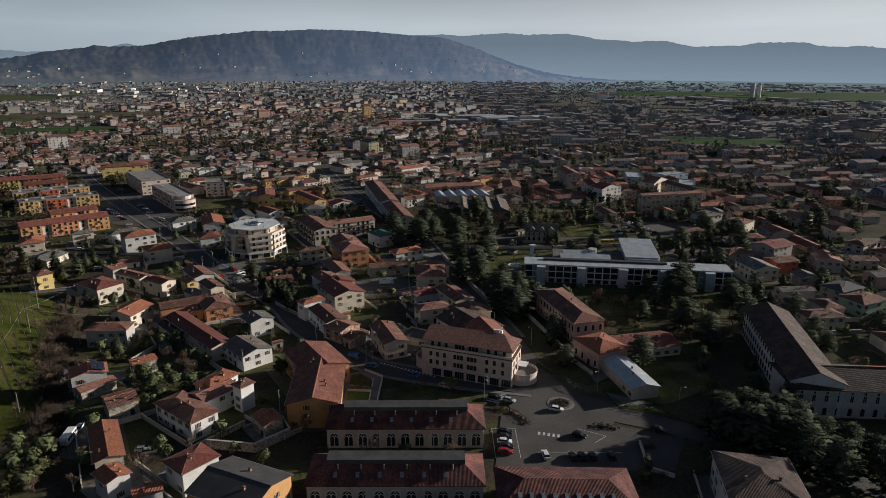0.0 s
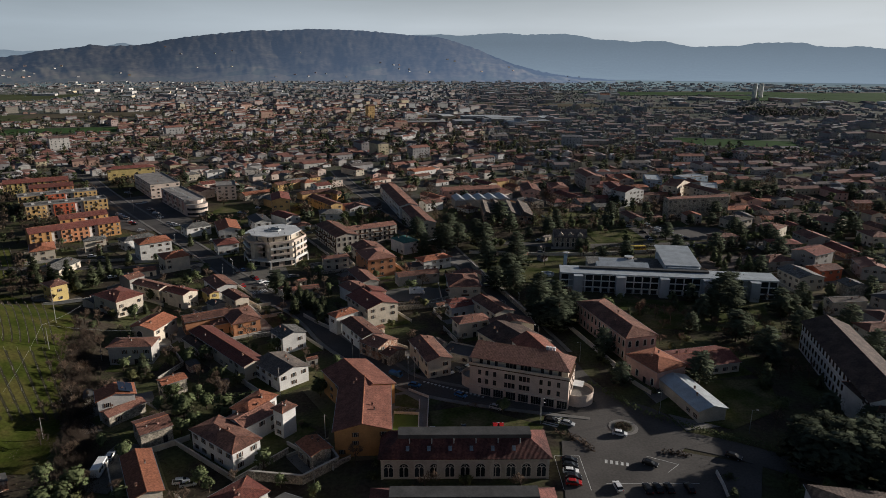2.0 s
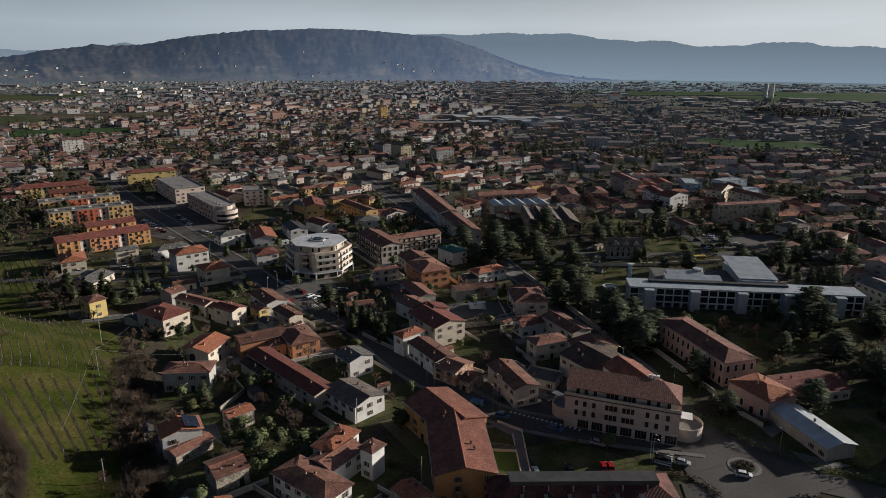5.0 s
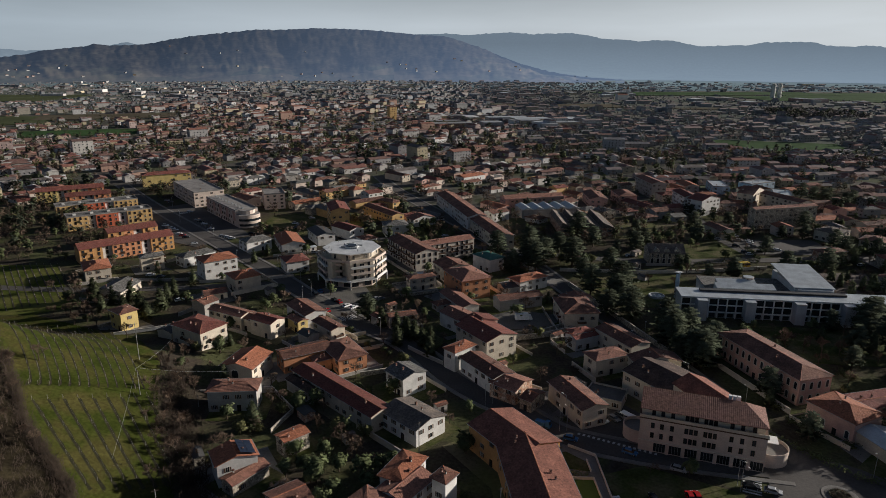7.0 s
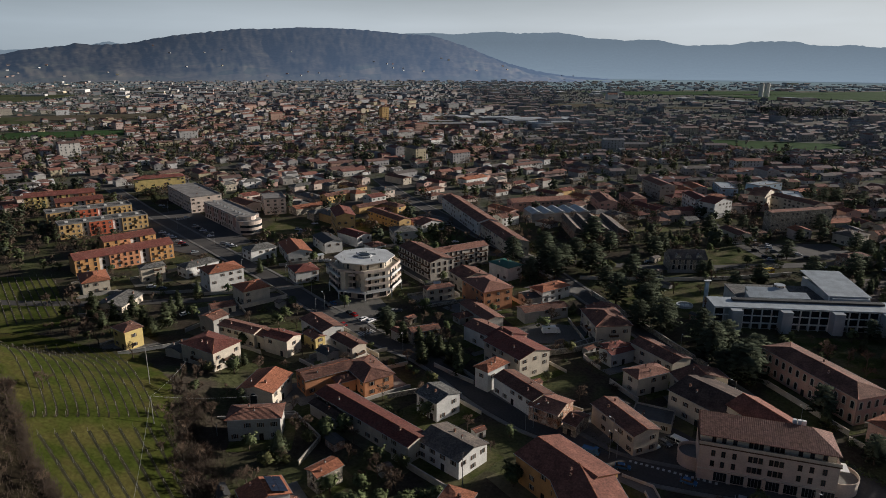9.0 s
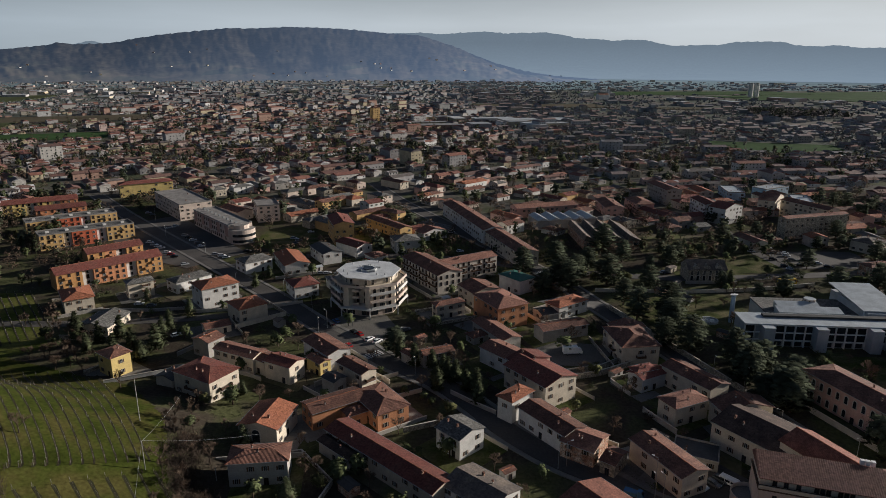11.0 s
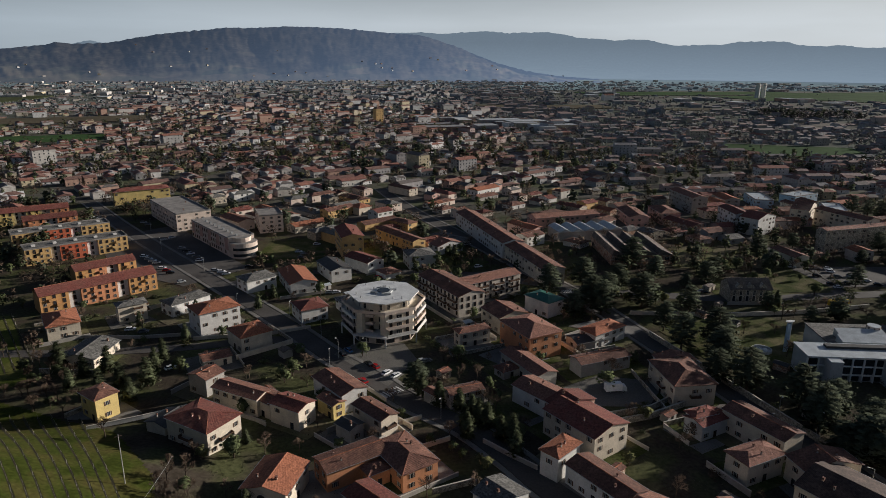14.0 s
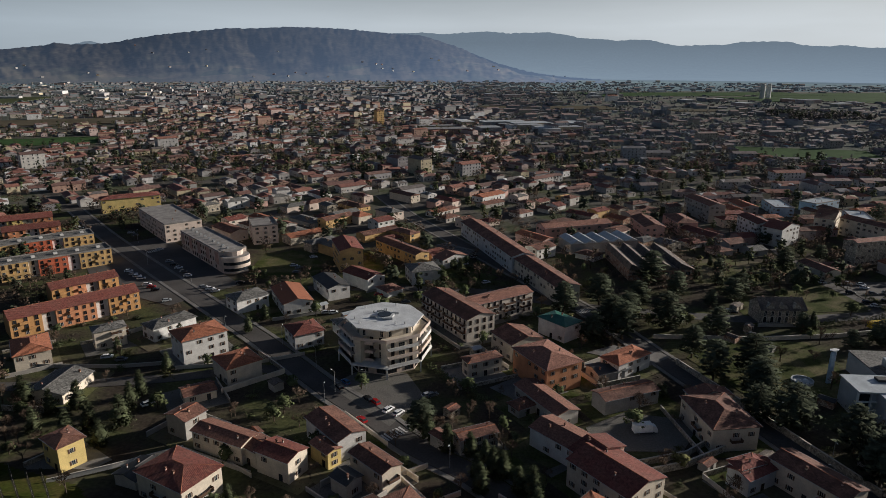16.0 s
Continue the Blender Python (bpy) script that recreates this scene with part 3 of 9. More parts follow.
house(-118.0, 298.7, -52.2, 17.3, 9.1, 6.5, 'gable', 'white', 'brown', 'white two-storey house with a brown tiled pitched roof', 2)
house(-119.8, 290.3, -47.5, 8.1, 4.3, 5.0, 'gable', 'yellow', 'terracotta', 'yellow two-storey house with a terracotta tiled pitched roof', 2)
house(-105.9, 281.7, -48.7, 13.6, 6.1, 6.3, 'gable', 'cream', 'brown', 'cream two-storey house with a brown tiled pitched roof', 2, balconies=((1, 0.0, 3.2, 3.5),))
house(-71.4, 341.2, 21.7, 13.1, 5.3, 6, 'hip', 'cream', 'brown', 'cream two-storey house with a brown tiled hipped roof', 2)
house(-49.9, 335.2, -64.7, 19.4, 14.4, 9.5, 'hip', 'orange', 'terracotta', 'orange three-storey house with a terracotta tiled hipped roof', 3)
house(-56.4, 357.8, -64.6, 13.9, 14.0, 7, 'gable', 'cream', 'brown', 'cream two-storey house with a brown tiled pitched roof', 2)
house(-36.9, 372.9, -53.8, 13.7, 9.7, 7, 'hip', 'white', 'green', 'white two-storey house with a green sheet hipped roof', 2)
house(-77.2, 384.9, -61.5, 34.8, 13.2, 9.5, 'gable', 'hall', 'brown', 'grey-beige block of flats with timber balconies and brown tiled roof', 3, 'darktall', skip=0.1, gap=2.9, balconies=tuple((0, u, z, 6.4) for u in (-13, -4.5, 4.5, 13) for z in (3.3, 6.4)))
house(-62.1, 393.7, 30.3, 38.4, 9.7, 9, 'gable', 'hall', 'terracotta', 'grey-beige rear wing with timber balconies and a terracotta tiled roof', 3, 'darktall', skip=0.1, gap=2.9, balconies=tuple((0, u, z, 5.6) for u in (-3, 6, 15) for z in (3.1, 6.1)))
house(-20.1, 341.8, 32.7, 16.9, 8.2, 5.6, 'hip', 'white', 'orange', 'white two-storey house with a orange tiled hipped roof', 2)
house(-27.9, 317.3, 19.5, 20.6, 7.0, 5, 'gable', 'grey', 'brown', 'grey two-storey house with a brown tiled pitched roof', 2)
house(-53.8, 292.0, -52.3, 16.5, 9.5, 6, 'gable', 'white', 'terracotta', 'white two-storey house with a terracotta tiled pitched roof', 2)
house(-47.6, 281.2, -60.9, 7.0, 13.0, 8.2, 'gable', 'pink', 'red', 'pink two-storey house with a dark red tiled pitched roof', 2)
house(-45.4, 272.3, -56.9, 19.4, 13.7, 8, 'gable', 'cream', 'red', 'cream three-storey house with a dark red tiled pitched roof', 3)
house(-6.1, 299.4, -85.5, 18.8, 13.8, 7.5, 'hip', 'cream', 'brown', 'cream two-storey house with a brown tiled hipped roof', 2, balconies=((0, 1.5, 3.2, 4.0), (1, 0.0, 3.2, 3.4)))
house(-3.5, 312.0, -85.1, 5.0, 12.9, 6.5, 'gable', 'cream', 'terracotta', 'cream two-storey house with a terracotta tiled pitched roof', 2)
house(-126.9, 230.2, 3.9, 14.8, 7.7, 7, 'hip', 'grey', 'brown', 'grey two-storey house with a brown tiled hipped roof', 2)
barn = house(-129.0, 251.0, 75.9, 13.8, 11.5, 6, 'gable', 'cream', 'orange', 'cream converted barn with an arched window and orange tiled roof', 2, sides=(0, 1))
part("window", WINDOW["big_arch"], barn, "tall arched window", pose(-6.9, 0.6, 1.2, 0, 0, 270))
house(-111.0, 259.3, 31.0, 17.5, 8.0, 5.8, 'gable', 'orange', 'brown', 'orange wing of a courtyard house with a brown tiled roof', 2)
house(-97.2, 260.0, -58.0, 16.5, 10.6, 5.7, 'hip', 'orange', 'brown', 'orange courtyard house with a brown tiled hipped roof', 2)
house(-104.6, 255.8, 31.0, 6.0, 5.0, 4.4, 'hip', 'orange', 'terracotta', 'small orange porch block in a courtyard', 1)
house(-94.3, 231.4, -46.0, 41.7, 7.8, 5.5, 'gable', 'cream', 'red', 'cream two-storey house with a dark red tiled pitched roof', 2)
house(-107.1, 237.0, -46.3, 13.5, 4.0, 4, 'gable', 'grey', 'umber', 'grey single-storey house with a dark umber tiled pitched roof', 1)
house(-73.9, 241.3, -49.9, 9.4, 9.4, 6.5, 'gable', 'white', 'grey', 'white two-storey house with a grey slate pitched roof', 2)
house(-70.7, 216.0, -45.2, 15.3, 11.4, 5.5, 'gable', 'white', 'greybrown', 'white two-storey house with a grey-brown tiled pitched roof', 2)
house(-103.7, 205.8, 42.5, 7.7, 4.7, 5, 'gable', 'stone', 'orange', 'rubble stone two-storey house with a orange tiled pitched roof', 2)
house(-116.3, 194.2, -60.2, 7.7, 10.2, 6.5, 'gable', 'white', 'orange', 'white two-storey house with a orange tiled pitched roof', 2)
house(-112.5, 190.6, 52.7, 11.2, 4.6, 3.5, 'gable', 'stone', 'terracotta', 'rubble stone single-storey house with a terracotta tiled pitched roof', 1)
house(-98.8, 179.1, 37.9, 8.5, 8.3, 4.8, 'gable', 'stone', 'brown', 'rubble stone two-storey house with a brown tiled pitched roof', 2)
house(-92.0, 156.4, -58.8, 20.4, 6.7, 4.5, 'gable', 'cream', 'orange', 'cream single-storey house with a orange tiled pitched roof', 1)
house(-81.9, 139.6, -39.4, 7.1, 5.7, 6, 'gable', 'white', 'orange', 'white two-storey house with a orange tiled pitched roof', 2)
house(-63.9, 144.8, 51.0, 10.0, 8.3, 6.8, 'hip', 'white', 'red', 'white two-storey house with a dark red tiled hipped roof', 2)
house(-47.2, 130.8, -24.1, 18.0, 14.8, 9.5, 'gable', 'amber', 'dark', 'amber-orange three-storey house with a dark sheet pitched roof', 3)
house(-75.6, 171.6, -37.8, 18.8, 8.7, 6.2, 'hip', 'white', 'brown', 'white two-storey house with a brown tiled hipped roof', 2)
house(-71.1, 182.2, 53.8, 12.2, 8.2, 6, 'gable', 'white', 'terracotta', 'white two-storey house with a terracotta tiled pitched roof', 2)
house(-61.7, 182.0, 53.8, 4.8, 4.0, 8.5, 'hip', 'white', 'brown', 'white three-storey house with a brown tiled hipped roof', 3)
house(-72.0, 187.9, 63.2, 11.7, 6.6, 7, 'hip', 'white', 'orange', 'white two-storey house with a orange tiled hipped roof', 2)
house(-50.9, 168.7, -50.2, 8.1, 5.7, 4.5, 'gable', 'stone', 'orange', 'rubble stone single-storey house with a orange tiled pitched roof', 1)
house(-39.1, 184.4, -85.4, 28.1, 15.0, 8, 'gable', 'amber', 'old', 'amber-orange three-storey house with a weathered tiled pitched roof', 3)
house(-42.8, 201.7, -57.1, 20.4, 15.0, 8, 'gable', 'amber', 'old', 'amber-orange three-storey house with a weathered tiled pitched roof', 3)
house(10.3, 235.2, -59.2, 21.1, 17.2, 7.5, 'gable', 'cream', 'umber', 'cream two-storey house with a dark umber tiled pitched roof', 2)
house(11.1, 249.9, -82.6, 7.1, 16.0, 7, 'gable', 'cream', 'brown', 'cream two-storey house with a brown tiled pitched roof', 2)
house(-4.5, 254.7, 22.3, 13.1, 7.2, 6.5, 'hip', 'cream', 'terracotta', 'cream two-storey house with a terracotta tiled hipped roof', 2)
house(-8.1, 275.3, 26.1, 11.4, 6.5, 5, 'gable', 'white', 'red', 'white two-storey house with a dark red tiled pitched roof', 2)
house(-20.4, 226.3, -68.6, 19.3, 8.5, 6.5, 'gable', 'cream', 'brown', 'cream two-storey house with a brown tiled pitched roof', 2)
house(-55.6, 258.3, 42.3, 10.1, 5.6, 7.5, 'hip', 'white', 'orange', 'white two-storey house with a orange tiled hipped roof', 2)
house(-46.9, 246.7, -58.0, 19.1, 8.2, 6, 'gable', 'white', 'brown', 'white two-storey house with a brown tiled pitched roof', 2)
house(-39.6, 236.8, -39.1, 9.7, 10.1, 5, 'gable', 'brick', 'terracotta', 'old brick two-storey house with a terracotta tiled pitched roof', 2)
house(-33.6, 229.5, -42.6, 4.2, 7.6, 4, 'gable', 'stone', 'brown', 'rubble stone single-storey house with a brown tiled pitched roof', 1)
house(51.2, 250.1, -74.9, 38.5, 12.4, 9, 'hip', 'pink', 'brown', 'pink school building with arched windows and dark brown roof', 2, style='arch', gap=2.7, skip=0.03)
house(57.3, 217.7, -65.1, 14.8, 12.6, 6.5, 'hip', 'pink', 'orange', 'low pink school wing with arched windows and orange roof', 1, style='arch', gap=3.0, skip=0.05)
house(73.8, 225.2, 14.0, 26.5, 13.5, 3.8, 'gable', 'cream', 'red', 'cream single-storey house with a dark red tiled pitched roof', 1)
house(62.9, 199.3, -77.4, 22.1, 9.2, 4, 'gable', 'cream', 'metal', 'cream single-storey house with a pale metal pitched roof', 1)
house(75.9, 134.1, -100.3, 19.5, 17.3, 9, 'hip', 'white', 'umber', 'white three-storey house with a dark umber tiled hipped roof', 3)
house(-301.2, 612.4, 28.7, 39.2, 12.9, 10, 'hip', 'yellow', 'red', 'yellow three-storey house with a dark red tiled hipped roof', 3)
house(-250.3, 546.9, -54.2, 56.6, 22.1, 11, 'flat', 'beige', 'concrete', 'beige four-storey house with a gravelled flat roof', 4)
house(-186.2, 524.3, -70.8, 21.5, 14.6, 11, 'flat', 'beige', 'concrete', 'beige four-storey house with a gravelled flat roof', 4)
house(-130.0, 469.3, -74.6, 25.4, 11.9, 12, 'gable', 'ochre', 'red', 'ochre four-storey house with a dark red tiled pitched roof', 4)
house(-133.8, 426.1, -61.8, 20.0, 10.4, 6, 'gable', 'white', 'dark', 'white two-storey house with a dark sheet pitched roof', 2)
house(-101.3, 484.3, -54.8, 39.4, 8.9, 6.5, 'gable', 'ochre', 'brown', 'ochre two-storey house with a brown tiled pitched roof', 2)
house(-90.3, 443.5, 14.7, 14.5, 13.2, 7, 'hip', 'white', 'grey', 'white two-storey house with a grey slate hipped roof', 2)
house(-74.6, 468.3, -57.5, 9.2, 17.2, 5, 'gable', 'white', 'terracotta', 'white two-storey house with a terracotta tiled pitched roof', 2)
house(-48.1, 492.8, -75.4, 80.3, 12.6, 9, 'gable', 'white', 'brown', 'white three-storey house with a brown tiled pitched roof', 3)
house(-35.1, 446.3, -74.9, 78.7, 11.5, 8, 'gable', 'cream', 'brown', 'cream three-storey house with a brown tiled pitched roof', 3)
house(111.3, 574.7, -84.7, 34.5, 11.9, 12, 'gable', 'grey', 'terracotta', 'grey four-storey house with a terracotta tiled pitched roof', 4)
house(121.2, 522.2, -90.4, 25.4, 10.9, 11, 'gable', 'white', 'red', 'white four-storey house with a dark red tiled pitched roof', 4)
house(127.9, 505.3, -56.4, 12.4, 20.9, 11, 'gable', 'white', 'red', 'white four-storey house with a dark red tiled pitched roof', 4)
house(174.5, 532.3, -41.3, 11.4, 26.9, 11, 'gable', 'cream', 'brown', 'cream four-storey house with a brown tiled pitched roof', 4)
house(189.0, 509.0, -71.6, 37.7, 10.9, 11, 'gable', 'cream', 'brown', 'cream four-storey house with a brown tiled pitched roof', 4)
house(165.0, 465.6, 14.0, 48.5, 6.2, 13.5, 'gable', 'stone', 'terracotta', 'rubble stone four-storey house with a terracotta tiled pitched roof', 4)
house(-137.9, 370.3, -61.5, 12.2, 11.5, 6, 'hip', 'white', 'red', 'white two-storey house with a dark red tiled hipped roof', 2)
house(-149.7, 410.7, -66.9, 25.0, 12.6, 5.5, 'gable', 'white', 'orange', 'white two-storey house with a orange tiled pitched roof', 2)
house(-121.8, 375.2, -62.7, 15.3, 6.4, 5, 'hip', 'white', 'grey', 'white two-storey house with a grey slate hipped roof', 2)
house(-193.1, 381.1, 47.5, 17.9, 9.1, 5.5, 'hip', 'white', 'grey', 'white two-storey house with a grey slate hipped roof', 2)
house(-168.8, 408.8, 39.5, 14.9, 11.0, 6, 'hip', 'white', 'grey', 'white two-storey house with a grey slate hipped roof', 2)
house(151.8, 387.6, 14.2, 15.9, 7.3, 6, 'hip', 'brick', 'brown', 'old brick two-storey house with a brown tiled hipped roof', 2)
house(160.6, 343.8, 13.7, 15.9, 11.4, 5, 'hip', 'grey', 'brown', 'grey two-storey house with a brown tiled hipped roof', 2)
house(159.0, 314.6, -82.0, 16.4, 12.9, 6.5, 'gable', 'cream', 'grey', 'cream two-storey house with a grey slate pitched roof', 2)
house(182.1, 346.3, 30.5, 16.4, 12.9, 8.5, 'gable', 'grey', 'red', 'grey three-storey house with a dark red tiled pitched roof', 3)
house(202.3, 329.4, -106.0, 16.4, 11.4, 6.5, 'gable', 'grey', 'terracotta', 'grey two-storey house with a terracotta tiled pitched roof', 2)
house(176.5, 325.1, 16.1, 14.3, 8.7, 6, 'gable', 'redw', 'brown', 'red two-storey house with a brown tiled pitched roof', 2)
house(204.7, 387.8, -86.2, 16.4, 12.9, 6.2, 'gable', 'grey', 'brown', 'grey two-storey house with a brown tiled pitched roof', 2)
house(244.9, 390.6, -91.7, 15.9, 12.9, 6.5, 'hip', 'cream', 'terracotta', 'cream two-storey house with a terracotta tiled hipped roof', 2)
house(161.0, 281.2, 6.7, 16.4, 5.7, 5.2, 'gable', 'cream', 'greybrown', 'cream two-storey house with a grey-brown tiled pitched roof', 2)
house(184.7, 284.6, 27.2, 15.9, 10.7, 5.5, 'hip', 'grey', 'dark', 'grey two-storey house with a dark sheet hipped roof', 2)
house(183.7, 267.2, 22.9, 15.9, 11.5, 6.2, 'hip', 'mint', 'brown', 'pale green two-storey house with a brown tiled hipped roof', 2)
house(154.4, 248.4, 6.8, 15.9, 8.5, 6.2, 'hip', 'grey', 'brown', 'grey two-storey house with a brown tiled hipped roof', 2)
house(244.1, 342.4, 29.4, 15.9, 11.4, 6.2, 'hip', 'pink', 'terracotta', 'pink two-storey house with a terracotta tiled hipped roof', 2)
house(241.5, 362.3, 33.0, 15.9, 10.1, 5.5, 'hip', 'cream', 'brown', 'cream two-storey house with a brown tiled hipped roof', 2)
house(192.2, 410.9, 42.8, 15.9, 12.9, 6.2, 'hip', 'cream', 'brown', 'cream two-storey house with a brown tiled hipped roof', 2)
house(179.4, 432.7, 28.3, 15.9, 12.9, 6, 'hip', 'cream', 'greybrown', 'cream two-storey house with a grey-brown tiled hipped roof', 2)
house(239.7, 428.0, -47.8, 13.4, 15.9, 6, 'gable', 'cream', 'terracotta', 'cream two-storey house with a terracotta tiled pitched roof', 2)
house(-165.6, 327.6, 29.5, 9.9, 7.1, 3.0, 'gable', 'cream', 'brown', 'cream single-storey house with a brown tiled pitched roof', 1)
house(-167.0, 283.2, 63.1, 8.8, 7.3, 3.4, 'gable', 'cream', 'dark', 'cream single-storey house with a dark sheet pitched roof', 1)
house(-9.3, 276.4, 19.4, 8.0, 4.3, 6, 'hip', 'white', 'red', 'white two-storey house with a dark red tiled hipped roof', 2)
house(5.1, 269.3, -64.2, 19.9, 8.5, 7, 'gable', 'cream', 'brown', 'cream two-storey house with a brown tiled pitched roof', 2)
house(-88.1, 295.9, -49.7, 5.3, 3.2, 4, 'gable', 'grey', 'terracotta', 'grey single-storey house with a terracotta tiled pitched roof', 1)
house(-78.2, 295.3, 20.7, 11.7, 5.0, 5, 'gable', 'grey', 'brown', 'grey two-storey house with a brown tiled pitched roof', 2)
house(-61.6, 314.0, 29.8, 7.2, 5.3, 3, 'hip', 'grey', 'brown', 'grey single-storey house with a brown tiled hipped roof', 1)
house(-54.2, 315.2, -64.8, 22.4, 7.9, 4.5, 'gable', 'grey', 'terracotta', 'grey single-storey house with a terracotta tiled pitched roof', 1)
house(-113.0, 277.0, -43.7, 6.3, 5.0, 4.5, 'gable', 'grey', 'dark', 'grey single-storey house with a dark sheet pitched roof', 1)
house(-28.6, 337.0, 19.0, 11.0, 7.6, 3.2, 'gable', 'grey', 'dark', 'grey single-storey house with a dark sheet pitched roof', 1)
house(-9.4, 233.2, -27.4, 11.6, 9.2, 2.6, 'flat', 'grey', 'dark', 'grey single-storey house with a dark sheet flat roof', 1)
house(-71.8, 136.0, 31.8, 6.3, 4.1, 4, 'gable', 'white', 'orange', 'white single-storey house with a orange tiled pitched roof', 1)
house(56.5, 535.0, -91.2, 29.4, 12.9, 7, 'gable', 'pink', 'brown', 'pink two-storey house with a brown tiled pitched roof', 2)
house(79.6, 538.8, -88.8, 24.9, 12.9, 8, 'hip', 'pink', 'brown', 'pink three-storey house with a brown tiled hipped roof', 3)
house(7.8, 530.6, 15.9, 47.4, 11.9, 7, 'gable', 'pink', 'terracotta', 'pink two-storey house with a terracotta tiled pitched roof', 2)
house(173.4, 589.4, -101.1, 30.0, 13.0, 6.2, 'flat', 'blue', 'metal', 'pale blue two-storey house with a pale metal flat roof', 2)
house(211.2, 599.0, 27.5, 30.0, 13.0, 6.2, 'flat', 'blue', 'metal', 'pale blue two-storey house with a pale metal flat roof', 2)
house(208.5, 550.9, -110.8, 28.0, 13.0, 6.2, 'flat', 'blue', 'metal', 'pale blue two-storey house with a pale metal flat roof', 2)


# ---- trees ----
def leaf_quads(b, c, size, rng, n, spread, flat=0.6):
    """A clump of small leaf sprays round c."""
    for _ in range(n):
        d = Vector((rng.gauss(0, 1), rng.gauss(0, 1), rng.gauss(0, flat)))
        p = Vector(c) + d * spread
        u = Vector((rng.uniform(-1, 1), rng.uniform(-1, 1), rng.uniform(-0.6, 0.6))).normalized()
        w = u.cross(Vector((rng.uniform(-1, 1), rng.uniform(-1, 1), rng.uniform(-1, 1)))).normalized()
        s = size * rng.uniform(0.6, 1.3)
        b.poly([p - u * s, p + w * s * 0.6, p + u * s, p - w * s * 0.5])


G = (1 + 5 ** 0.5) / 2
ICO = [Vector(q).normalized() for q in ((-1, G, 0), (1, G, 0), (-1, -G, 0), (1, -G, 0), (0, -1, G), (0, 1, G), (0, -1, -G), (0, 1, -G), (G, 0, -1), (G, 0, 1), (-G, 0, -1), (-G, 0, 1))]
ICO_F = [(0, 11, 5), (0, 5, 1), (0, 1, 7), (0, 7, 10), (0, 10, 11), (1, 5, 9), (5, 11, 4), (11, 10, 2), (10, 7, 6), (7, 1, 8), (3, 9, 4), (3, 4, 2), (3, 2, 6), (3, 6, 8), (3, 8, 9), (4, 9, 5), (2, 4, 11), (6, 2, 10), (8, 6, 7), (9, 8, 1)]


def lump(b, c, r, rng, flat=0.8):
    """A ragged dense clump of foliage inside a crown."""
    k = len(b.v)
    c = Vector(c)
    b.v += [tuple(c + Vector((q.x, q.y, q.z * flat)) * r * rng.uniform(0.55, 1.25)) for q in ICO]
    b.f += [(k + f[0], k + f[1], k + f[2]) for f in ICO_F]
    b.s += [0] * 20


NORMALS = {}          # the round shading of each crown, kept for joined copies


def crown_mesh(b, name, material, centre):
    """Leaf sprays turned outwards and shaded as the round mass that they form."""
    v = np.array(b.v)
    o = v - np.array((0, 0, centre))
    o /= np.linalg.norm(o, axis=1)[:, None] + 1e-6
    for i, f in enumerate(b.f):
        p, q, r = v[f[0]], v[f[1]], v[f[2]]
        if np.dot(np.cross(q - p, r - p), o[f[0]]) < 0:
            b.f[i] = f[::-1]
    me = b.mesh(name, material)
    o[:, 2] += 0.25
    flat = np.random.default_rng(len(v)).normal(0, 0.2, o.shape)
    o += np.repeat(flat[::4], 4, axis=0)[:len(o)] if len(o) % 4 == 0 else flat
    o /= np.linalg.norm(o, axis=1)[:, None]
    me.polygons.foreach_set("use_smooth", np.ones(len(me.polygons), dtype=bool))
    me.normals_split_custom_set_from_vertices(o.tolist())
    NORMALS[me.name] = o
    return me


def conifer_meshes(h, r, seed, material, droop=0.25, flat_top=False):
    rng = random.Random(seed)
    t, c = Build(), Build()
    t.tube((0, 0, -0.3), (0, 0, h * 0.93), h * 0.022 + 0.1, 0.05, 7)
    levels = int(h * 1.25)
    for i in range(levels):
        s = (i + 0.5) / levels
        z = h * (0.10 + 0.88 * s)
        rad = r * ((1 - s) ** (0.55 if flat_top else 0.85)) * rng.uniform(0.75, 1.15) + 0.15
        for k in range(max(4, int(7 * (1 - s) + 3))):
            a = rng.uniform(0, 2 * math.pi)
            rr = rad * rng.uniform(0.55, 1.1)
            tip = Vector((rr * math.cos(a), rr * math.sin(a), z - rr * droop * rng.uniform(0.4, 1.2)))
            if rng.random() < 0.5:
                t.tube((0, 0, z), tip, 0.06, 0.02, 3)
            for q in (0.35, 0.65, 0.95):
                leaf_quads(c, Vector((0, 0, z)).lerp(tip, q), 0.22, rng, 11, 0.36 + 0.06 * rad, 0.35)
            lump(c, Vector((0, 0, z)).lerp(tip, 0.55), 0.25 + 0.22 * rad, rng, 0.6)
    return t.mesh("trunk", BARK), crown_mesh(c, "crown", material, h * 0.35)


def broad_meshes(h, r, seed, material):
    rng = random.Random(seed)
    t, c = Build(), Build()
    t.tube((0, 0, -0.3), (0, 0, h * 0.45), 0.1 + h * 0.02, 0.08 + h * 0.01, 6)
    for i in range(9):
        a = rng.uniform(0, 2 * math.pi)
        z = h * rng.uniform(0.45, 0.85)
        rr = r * rng.uniform(0.2, 0.75)
        p = Vector((rr * math.cos(a), rr * math.sin(a), z))
        t.tube((0, 0, h * 0.35), p, 0.10, 0.03, 4)
        for _ in range(12):
            q = p + Vector((rng.gauss(0, 1), rng.gauss(0, 1), rng.gauss(0, 0.8))) * r * 0.26
            leaf_quads(c, q, 0.17, rng, 17, 0.32 + r * 0.05)
            lump(c, q, 0.3 + r * 0.07, rng)
    return t.mesh("trunk", BARK), crown_mesh(c, "crown", material, h * 0.5)


